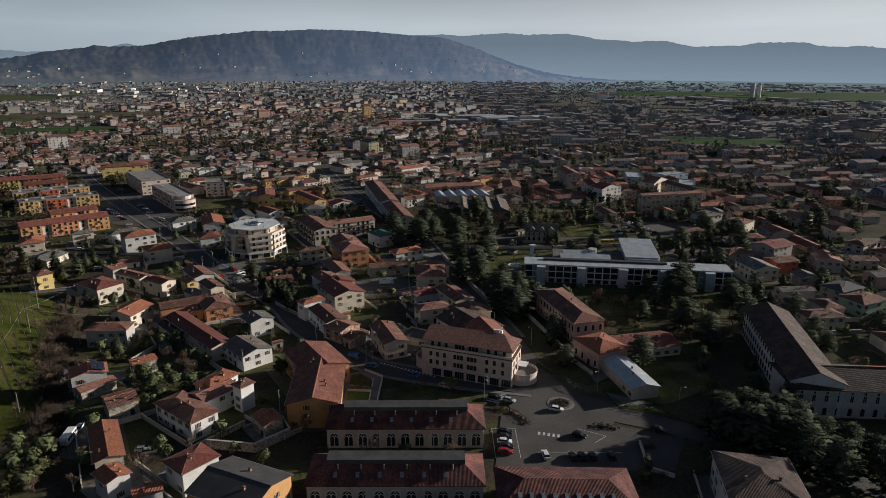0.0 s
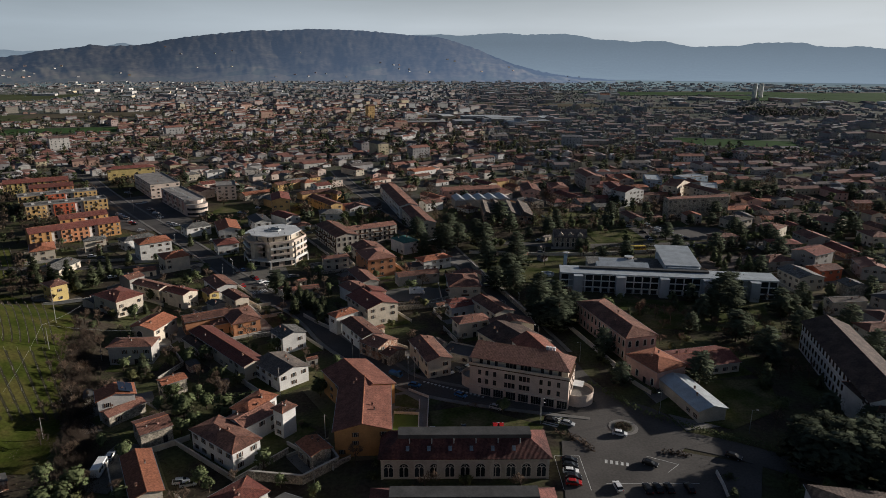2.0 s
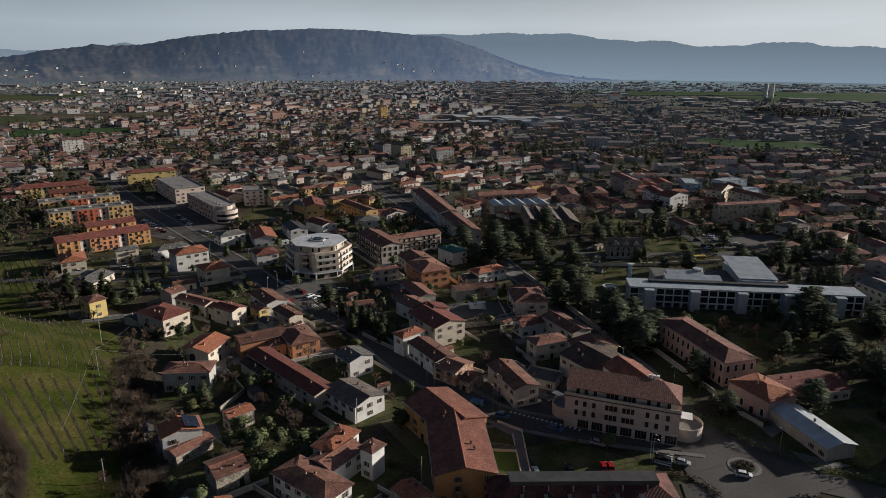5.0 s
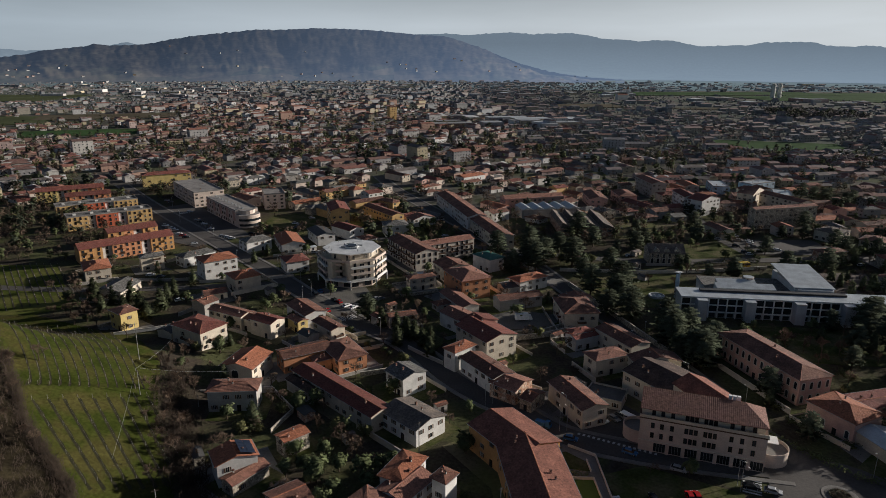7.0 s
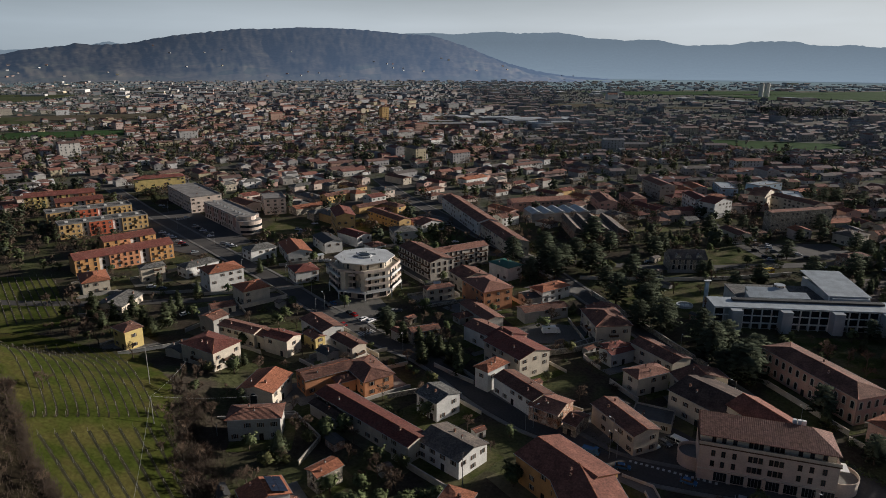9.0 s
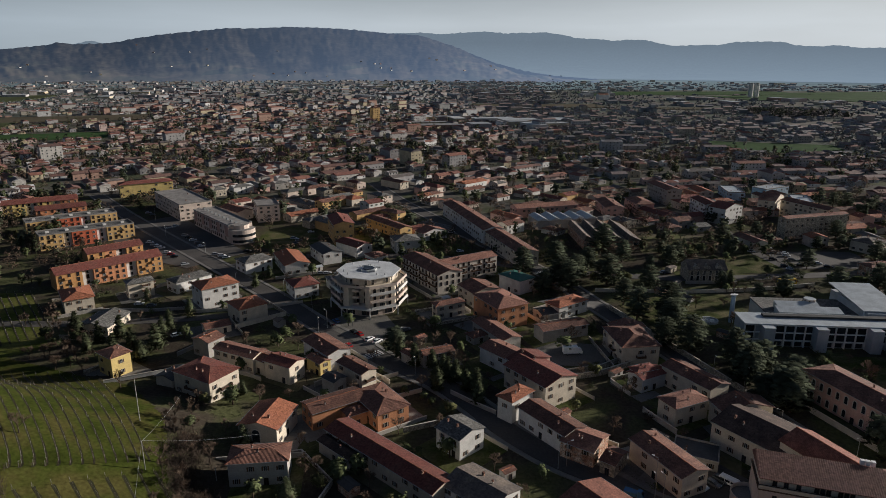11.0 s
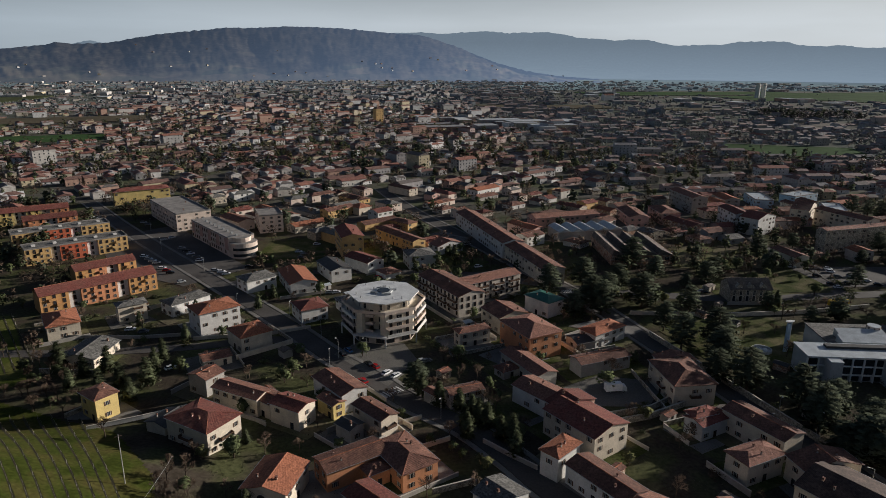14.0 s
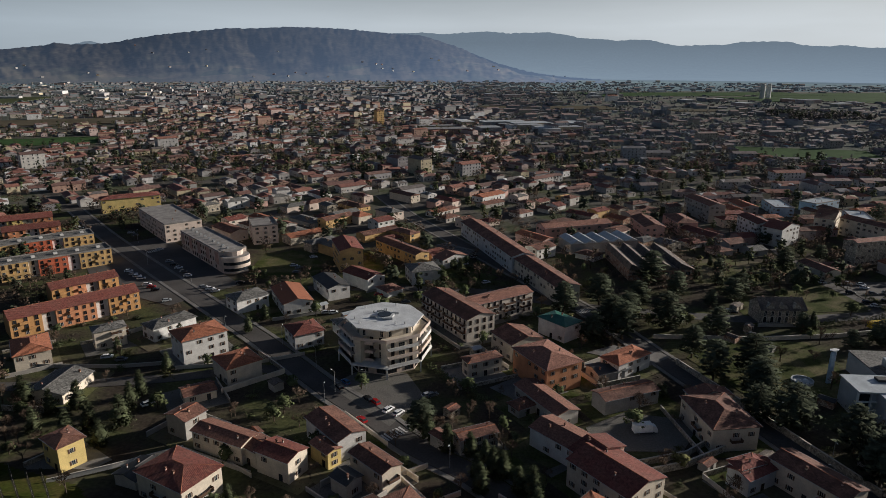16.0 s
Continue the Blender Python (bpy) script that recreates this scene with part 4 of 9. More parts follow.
def bare_meshes(h, r, seed):
    rng = random.Random(seed)
    t, c = Build(), Build()

    def limb(p, d, length, rad, depth):
        q = p + d * length
        (t if depth < 2 else c).tube(p, q, max(rad, 0.034), max(rad * 0.6, 0.022), 5 if depth < 2 else 3)
        if depth == 4:
            return
        for _ in range((4, 4, 5, 6)[depth]):
            nd = (d + Vector((rng.gauss(0, 0.5), rng.gauss(0, 0.5), rng.gauss(0.12, 0.32)))).normalized()
            limb(p.lerp(q, rng.uniform(0.6, 1.0)), nd, length * rng.uniform(0.55, 0.8), rad * 0.52, depth + 1)

    limb(Vector((0, 0, -0.3)), Vector((0, 0, 1)), h * 0.36, 0.10 + h * 0.014, 0)
    return t.mesh("trunk", BARK), c.mesh("crown", TWIG)


def shrub_mesh(seed, material):
    rng = random.Random(seed)
    c = Build()
    for _ in range(28):
        leaf_quads(c, (rng.gauss(0, 0.55), rng.gauss(0, 0.55), abs(rng.gauss(0.5, 0.35))), 0.13, rng, 14, 0.2)
    return crown_mesh(c, "leaves", material, 0.1)


def cedar_meshes(h, r, seed, material):
    """A broad cedar: level boughs in tiers, each carrying flat plates of needles, with gaps between them."""
    rng = random.Random(seed)
    t, c = Build(), Build()
    t.tube((0, 0, -0.3), (0, 0, h * 0.9), h * 0.026 + 0.1, 0.06, 7)
    tiers = 11
    for i in range(tiers):
        s = (i + 0.4) / tiers
        z = h * (0.16 + 0.82 * s)
        rad = r * (1 - 0.66 * s ** 2.2) * rng.uniform(0.8, 1.1)
        for k in range(7 if s < 0.7 else 5):
            a = 2 * math.pi * (k + rng.uniform(-0.4, 0.4)) / 7 + i * 0.9
            rr = rad * rng.uniform(0.6, 1.1)
            tip = Vector((rr * math.cos(a), rr * math.sin(a), z + rr * rng.uniform(-0.08, 0.12)))
            t.tube((0, 0, z - 0.3), tip, 0.08, 0.02, 3)
            for q in (0.3, 0.55, 0.8, 1.0):
                leaf_quads(c, Vector((0, 0, z)).lerp(tip, q), 0.21, rng, 19, 0.3 + 0.8 * q, 0.22)
                lump(c, Vector((0, 0, z)).lerp(tip, q * 0.92), 0.45 + 0.55 * q, rng, 0.35)
    leaf_quads(c, (0, 0, h * 0.94), 0.3, rng, 30, 0.6, 0.6)
    return t.mesh("trunk", BARK), crown_mesh(c, "crown", material, h * 0.4)


TREES = {"cedar": [cedar_meshes(15, 6.2, s, LEAF["cedar"]) for s in (1, 2, 3)], "pine": [conifer_meshes(12, 3.8, s, LEAF["pine"], 0.2, True) for s in (4, 5, 6)],
         "bush": [broad_meshes(7, 2.8, s, LEAF["bush"]) for s in (7, 8, 9)], "olive": [broad_meshes(5, 2.2, s, LEAF["olive"]) for s in (10, 11)],
         "bare": [bare_meshes(9, 4, s) for s in (12, 13, 14, 15)], "cypress": [conifer_meshes(11, 1.3, s, LEAF["cedar"], -0.6) for s in (16, 17)]}


def light_meshes(h, r, seed, material, n, sprays=5, size=0.7):
    """A lighter crown for trees that stay far off: clumps of larger sprays on a stem."""
    rng = random.Random(seed)
    c = Build()
    c.tube((0, 0, -0.3), (0, 0, h * 0.6), 0.2, 0.08, 4)
    for _ in range(n):
        a, z = rng.uniform(0, 6.28), rng.uniform(0.25, 1.0)
        rr = r * math.sqrt(max(0.02, 1 - (2 * z - 1.15) ** 2)) * rng.uniform(0.3, 1.0)
        p = (rr * math.cos(a), rr * math.sin(a), z * h)
        if material is not TWIG:
            lump(c, p, r * 0.3, rng)
        leaf_quads(c, p, size * (0.6 if material is TWIG else 0.55), rng, sprays + 1, r * 0.22, 0.6)
    return crown_mesh(c, "far_tree", material, h * 0.4)


LIGHT = [light_meshes(7, 2.7, 1, LEAF["bush"], 26), light_meshes(9, 2.4, 2, LEAF["pine"], 28), light_meshes(7, 2.8, 3, TWIG, 22), light_meshes(8, 3.0, 4, TWIG, 24), light_meshes(10, 3.6, 5, LEAF["cedar"], 34), light_meshes(5, 2.2, 6, LEAF["olive"], 20)]
TREE_H = {"cedar": 15, "pine": 12, "bush": 7, "olive": 5, "bare": 9, "cypress": 11}
TREE_LABEL = {"cedar": "dark spreading cedar with layered boughs", "pine": "dark green conifer in a garden", "bush": "dense evergreen garden tree", "olive": "small pale olive-green tree",
              "bare": "leafless winter tree with brown twigs", "cypress": "narrow dark cypress in a garden"}
tree_rng = random.Random(77)


def tree(kind, x, y, h):
    if kind == "cedar" and -35 < x < 46 and 290 < y < 445:
        if int(x * 7 + y * 3) % 5 < 2:
            return None
        h *= 1.25
    t, c = tree_rng.choice(TREES[kind])
    ob = thing("tree", x, y, ground_z(x, y), tree_rng.uniform(0, 360), TREE_LABEL[kind], "tree", kind + " trees")
    s = h / TREE_H[kind]
    ob.scale = (s * tree_rng.uniform(0.9, 1.15),) * 2 + (s,)
    part("trunk", t, ob)
    part("crown", c, ob)
    return ob


SHRUB = [shrub_mesh(s, m) for s, m in ((1, LEAF["bush"]), (2, LEAF["bush"]), (3, LEAF["olive"]), (4, TWIG), (5, LEAF["pine"]))]


def shrub(x, y, s):
    k = tree_rng.randrange(5)
    ob = tagged(new("shrub", SHRUB[k]), "brown leafless garden shrub" if k == 3 else "small green garden shrub", "shrub", "garden shrubs")
    ob.matrix_basis = pose(x, y, ground_z(x, y) - 0.1, 0, 0, tree_rng.uniform(0, 360)) @ Matrix.Diagonal((s, s, s * 0.9, 1))
    return ob


def join_copies(name, items, mats):
    """One mesh out of many placed copies of others: items are (mesh, pose)."""
    vs, loops, starts, totals, slots, ns = [], [], [], [], [], []
    nv = nl = 0
    for me, m in items:
        co = np.empty(len(me.vertices) * 3, dtype=np.float32)
        me.vertices.foreach_get("co", co)
        a = np.array(m, dtype=np.float32)
        vs.append(co.reshape(-1, 3) @ a[:3, :3].T + a[:3, 3])
        li, ls, lt = np.empty(len(me.loops), dtype=np.int32), np.empty(len(me.polygons), dtype=np.int32), np.empty(len(me.polygons), dtype=np.int32)
        me.loops.foreach_get("vertex_index", li)
        me.polygons.foreach_get("loop_start", ls)
        me.polygons.foreach_get("loop_total", lt)
        loops.append(li + nv)
        starts.append(ls + nl)
        totals.append(lt)
        slots.append(np.full(len(ls), mats.index(me.materials[0]), dtype=np.int32))
        keep = NORMALS.get(me.name)
        ns.append(np.zeros((len(me.vertices), 3)) if keep is None else keep @ np.array(m)[:3, :3].T)
        nv += len(me.vertices)
        nl += len(li)
    out = bpy.data.meshes.new(name)
    v, l, s = np.concatenate(vs), np.concatenate(loops), np.concatenate(starts)
    out.vertices.add(len(v))
    out.vertices.foreach_set("co", v.ravel())
    out.loops.add(len(l))
    out.loops.foreach_set("vertex_index", l)
    out.polygons.add(len(s))
    out.polygons.foreach_set("loop_start", s)
    for m in mats:
        out.materials.append(m)
    out.polygons.foreach_set("material_index", np.concatenate(slots))
    out.update(calc_edges=True)
    out.polygons.foreach_set("use_smooth", np.ones(len(s), dtype=bool))
    n = np.concatenate(ns)
    size = np.linalg.norm(n, axis=1)[:, None]
    out.normals_split_custom_set_from_vertices(np.where(size > 0, n / np.maximum(size, 1e-6), 0).tolist())
    return out


# ---- vehicles ----
CAR_COLOUR = {"white": (0.7, 0.7, 0.7), "black": (0.015, 0.016, 0.018), "silver": (0.36, 0.37, 0.38), "grey": (0.12, 0.125, 0.13), "red": (0.35, 0.02, 0.02), "blue": (0.05, 0.14, 0.3), "yellow": (0.6, 0.42, 0.05)}
CAR_PAINT = {k: mat("car_paint_" + k, c, 0.25, 0.06, 1.0, 4.0, 0, 0.06) for k, c in CAR_COLOUR.items()}
TYRE = mat("tyre_rubber", (0.02, 0.02, 0.02), 0.9, 0.2)
RIM = mat("wheel_rim", (0.4, 0.4, 0.42), 0.35, 0.1, metal=0.8)


def sweep(name, prof, half, material, taper=1.0, smooth=False):
    """A side view of a body, drawn in x and z, made solid to both sides; taper narrows the upper points."""
    b = Build()
    n = len(prof)
    top = max(z for _, z in prof)
    low = min(z for _, z in prof)
    for s in (-1, 1):
        b.v += [(x, s * half * (1 - (1 - taper) * (z - low) / (top - low)), z) for x, z in prof]
    b.f = [(k, (k + 1) % n, n + (k + 1) % n, n + k) for k in range(n)] + [tuple(range(n - 1, -1, -1)), tuple(range(n, 2 * n))]
    b.s = [0] * (n + 2)
    return b.mesh(name, material)


def wheel_mesh(r, w):
    b = Build()
    n = 12
    for y, rr in ((-w / 2, r * 0.6), (-w / 2, r), (w / 2, r), (w / 2, r * 0.6)):
        b.v += [(rr * math.cos(2 * math.pi * k / n), y, rr * math.sin(2 * math.pi * k / n)) for k in range(n)]
    for i in range(3):
        b.f += [(i * n + k, i * n + (k + 1) % n, (i + 1) * n + (k + 1) % n, (i + 1) * n + k) for k in range(n)]
        b.s += [0] * n
    b.f += [tuple(range(n)), tuple(range(4 * n - 1, 3 * n - 1, -1))]
    b.s += [1, 1]
    return b.mesh("wheel", [TYRE, RIM])


WHEEL = wheel_mesh(0.32, 0.22)
LIGHT_M = mat("lamp_glass", (0.7, 0.7, 0.68), 0.2, 0.05)
TAIL_M = mat("tail_lamp", (0.4, 0.02, 0.02), 0.3, 0.05)


def simple_box(name, x, y, z, material):
    b = Build()
    b.box(-x, x, -y, y, -z, z)
    return b.mesh(name, material)


HEADLIGHT, TAILLIGHT = simple_box("headlight", 0.06, 0.17, 0.08, LIGHT_M), simple_box("tail_light", 0.05, 0.15, 0.1, TAIL_M)
BODY = {k: sweep("body", [(-2.05, 0.3), (2.0, 0.3), (2.12, 0.5), (2.05, 0.75), (1.15, 0.95), (-1.75, 0.98), (-2.1, 0.9), (-2.15, 0.55)], 0.86, m, 0.94) for k, m in CAR_PAINT.items()}
GLAZE = sweep("glazing", [(-1.9, 0.95), (1.2, 0.93), (0.45, 1.38), (-1.35, 1.42)], 0.8, GLASS, 0.8)
ROOF_C = {k: sweep("roof_panel", [(-1.42, 1.40), (0.5, 1.36), (0.35, 1.46), (-1.3, 1.49)], 0.66, m, 0.9) for k, m in CAR_PAINT.items()}
CAR_NAME = {"white": "white", "black": "black", "silver": "silver", "grey": "dark grey", "red": "red", "blue": "blue", "yellow": "yellow"}
CARS = {}


def car(x, y, rot, colour, group):
    m = pose(x, y, ground_z(x, y) + 0.06, 0, 0, rot)
    if colour in CARS:
        return tagged(copy_thing(CARS[colour], m), group=group)
    ob = thing("car", x, y, ground_z(x, y) + 0.06, rot, f"{CAR_NAME[colour]} hatchback standing on the asphalt", "car", group)
    part("body", BODY[colour], ob)
    part("glazing", GLAZE, ob)
    part("roof_panel", ROOF_C[colour], ob)
    for u in (-1.3, 1.3):
        for v in (-0.76, 0.76):
            part("wheel", WHEEL, ob, "", pose(u, v, 0.32))
    for v in (-0.6, 0.6):
        part("headlight", HEADLIGHT, ob, "", pose(2.04, v, 0.68))
        part("tail_light", TAILLIGHT, ob, "", pose(-2.1, v, 0.8))
    CARS[colour] = ob
    return ob


def long_vehicle(name, x, y, rot, L, W, h, paint, label, category, band=None, cab=0.0):
    ob = thing(name, x, y, ground_z(x, y) + 0.06, rot, label, category)
    prof = [(-L / 2, 0.45), (L / 2, 0.45), (L / 2 + 0.05, 1.2), (L / 2 - 0.12, h - 0.15), (L / 2 - 0.3, h), (-L / 2 + 0.15, h), (-L / 2, h - 0.15)]
    if cab:
        prof = [(-L / 2, 0.7), (L / 2 - cab, 0.7), (L / 2 - cab, h), (-L / 2, h)]
        part("cab", sweep("cab", [(L / 2 - cab + 0.1, 0.45), (L / 2, 0.45), (L / 2, 1.3), (L / 2 - 0.45, 2.3), (L / 2 - cab + 0.1, 2.35)], W / 2 - 0.1, paint, 0.92), ob)
        part("windscreen", sweep("windscreen", [(L / 2 - 0.02, 1.35), (L / 2 + 0.02, 1.4), (L / 2 - 0.38, 2.25), (L / 2 - 0.46, 2.25)], W / 2 - 0.25, GLASS, 0.95), ob)
    part("body", sweep("body", prof, W / 2, paint, 0.98), ob)
    if band:
        for s in (-1, 1):
            for k in range(int(L / 1.5)):
                b = Build()
                b.box(-0.6, 0.6, -0.02, 0.02, 0, h * 0.3)
                part("window", b.mesh("window", GLASS), ob, "", pose(-L / 2 + 0.9 + k * 1.45, s * W / 2, h * 0.5))
    for u in (-L * 0.3, L * 0.34):
        for v in (-W / 2 + 0.2, W / 2 - 0.2):
            part("wheel", WHEEL, ob, "", pose(u, v, 0.36) @ Matrix.Diagonal((1.15, 1.15, 1.15, 1)))
    return ob


long_vehicle("motorhome", -106.2, 163.0, 97, 6.4, 2.2, 2.9, WHITE_P, "white motorhome parked on a gravel yard", "motorhome", True)
long_vehicle("truck", -27.4, 300.4, 4, 7.2, 2.4, 3.2, WHITE_P, "white box truck parked in a walled yard", "truck", None, 1.7)
long_vehicle("bus", 97.4, 374.6, 8, 9.4, 2.4, 3.0, CAR_PAINT["yellow"], "yellow school bus standing in the street", "bus", True)
long_vehicle("van", -5.6, 221.5, -52, 4.9, 1.9, 2.0, WHITE_P, "white van in a line of parked cars", "van", True)
long_vehicle("pickup_truck", -32.0, 217.5, -34, 4.8, 1.8, 1.7, CAR_PAINT["blue"], "small blue lorry driving along the street", "truck", None, 1.6)


# ---- street furniture ----
def lamp_parts(h):
    b = Build()
    b.tube((0, 0, -0.2), (0, 0, h), 0.09, 0.055, 6)
    pole = b.mesh("pole", METAL_G)
    b = Build()
    b.tube((0, 0, h - 0.05), (1.2, 0, h + 0.25), 0.045, 0.035, 5)
    arm = b.mesh("arm", METAL_G)
    head = sweep("lamp_head", [(1.05, h + 0.2), (1.75, h + 0.26), (1.7, h + 0.36), (1.1, h + 0.34)], 0.15, WHITE_P, 0.8)
    return pole, arm, head


LAMP = lamp_parts(7.5)


def street_lamp(x, y, h):
    ob = thing("street_lamp", x, y, ground_z(x, y), (x * 7 + y * 3) % 360, "grey metal street lamp beside the road", "street lamp", "street lamps")
    for name, me in zip(("pole", "arm", "lamp_head"), LAMP):
        part(name, me, ob)


POLE_M = mat("weathered_pole", (0.26, 0.25, 0.23), 0.85, 0.25)


def utility_pole(x, y, h):
    ob = thing("utility_pole", x, y, ground_z(x, y), 30, "weathered grey utility pole in the grass", "utility pole", "utility poles")
    b = Build()
    b.tube((0, 0, -0.3), (0, 0, h), 0.14, 0.09, 7)
    part("pole", b.mesh("pole", POLE_M), ob)
    boxpart("crossarm", ob, -0.8, 0.8, -0.05, 0.05, h - 0.5, h - 0.38, WOOD)


def wire(a, c, sag):
    cu = bpy.data.curves.new("wire", "CURVE")
    cu.dimensions, cu.bevel_depth, cu.bevel_resolution = "3D", 0.025, 0
    sp = cu.splines.new("POLY")
    sp.points.add(12)
    for k in range(13):
        p = Vector(a).lerp(Vector(c), k / 12) - Vector((0, 0, 4 * sag * k / 12 * (1 - k / 12)))
        sp.points[k].co = (*p, 1)
    cu.materials.append(METAL_G)
    return tagged(new("overhead_wire", cu), "thin sagging overhead wire between the poles", "wire", "overhead wires")


def garden_wall(pts, h, t, material, label="low rendered garden wall"):
    ob = thing("garden_wall", *pts[0], ground_z(*pts[0]), 0, label, "wall", "garden walls")
    for a, c in zip(pts, pts[1:]):
        ax, ay, cx, cy = a[0] - pts[0][0], a[1] - pts[0][1], c[0] - pts[0][0], c[1] - pts[0][1]
        part("wall_run", Build_wall((ax, ay, 0), (cx, cy, 0), -0.4, h, t, material), ob)
        part("coping", Build_wall((ax, ay, 0), (cx, cy, 0), h, h + 0.1, t + 0.12, STONE_TRIM), ob)
    return ob


def hedge(pts, h, t, label="dark clipped hedge along the road", leaf="bush"):
    rng = random.Random(int(pts[0][0] * 10))
    c = Build()
    for a, e in zip(pts, pts[1:]):
        a, e = Vector((*a, 0)), Vector((*e, 0))
        L = (e - a).length
        s = Vector((-(e - a).y, (e - a).x, 0)).normalized()
        for _ in range(int(L * 9)):
            p = a.lerp(e, rng.random()) + s * rng.uniform(-t / 2, t / 2)
            leaf_quads(c, (p.x, p.y, ground_z(p.x, p.y) + rng.uniform(0.1, h)), 0.26, rng, 4, 0.2)
    return tagged(new("hedge", c.mesh("hedge", LEAF[leaf] if leaf in LEAF else TWIG)), label, "hedge", "hedges")


def drape(name, poly, material, z, label, category, step=3.0, kind="structure"):
    """A patch that follows the hill: small cells whose middles fall inside the outline."""
    xs, ys = [p[0] for p in poly], [p[1] for p in poly]

    def inside(x, y):
        odd = False
        for (ax, ay), (cx, cy) in zip(poly, poly[1:] + poly[:1]):
            if (ay > y) != (cy > y) and x < ax + (y - ay) * (cx - ax) / (cy - ay):
                odd = not odd
        return odd

    nx, ny = int((max(xs) - min(xs)) / step) + 1, int((max(ys) - min(ys)) / step) + 1
    idx, v, f = {}, [], []
    for i in range(nx):
        for j in range(ny):
            if inside(min(xs) + (i + 0.5) * step, min(ys) + (j + 0.5) * step):
                face = []
                for a, c in ((i, j), (i + 1, j), (i + 1, j + 1), (i, j + 1)):
                    if (a, c) not in idx:
                        x, y = min(xs) + a * step, min(ys) + c * step
                        idx[a, c] = len(v)
                        v.append((x, y, ground_z(x, y) + z))
                    face.append(idx[a, c])
                f.append(face)
    return tagged(new(name, mesh_from(name, v, f, material, smooth=True)), label, category, kind=kind), inside


# ---- the larger buildings ----
def ring(n, r, turn=0.0, cx=0.0, cy=0.0):
    return [(cx + r * math.cos(radians(turn) + 2 * math.pi * k / n), cy + r * math.sin(radians(turn) + 2 * math.pi * k / n)) for k in range(n)]


def slab(name, parent, pts, z0, z1, material, label="", top=None):
    b = Build()
    b.prism(pts, z0, z1, 0, 1 if top else None)
    return part(name, b.mesh(name, [material, top] if top else [material]), parent, label)


def boxpart(name, parent, x0, x1, y0, y1, z0, z1, material, label=""):
    return slab(name, parent, [(x0, y0), (x1, y0), (x1, y1), (x0, y1)], z0, z1, material, label)


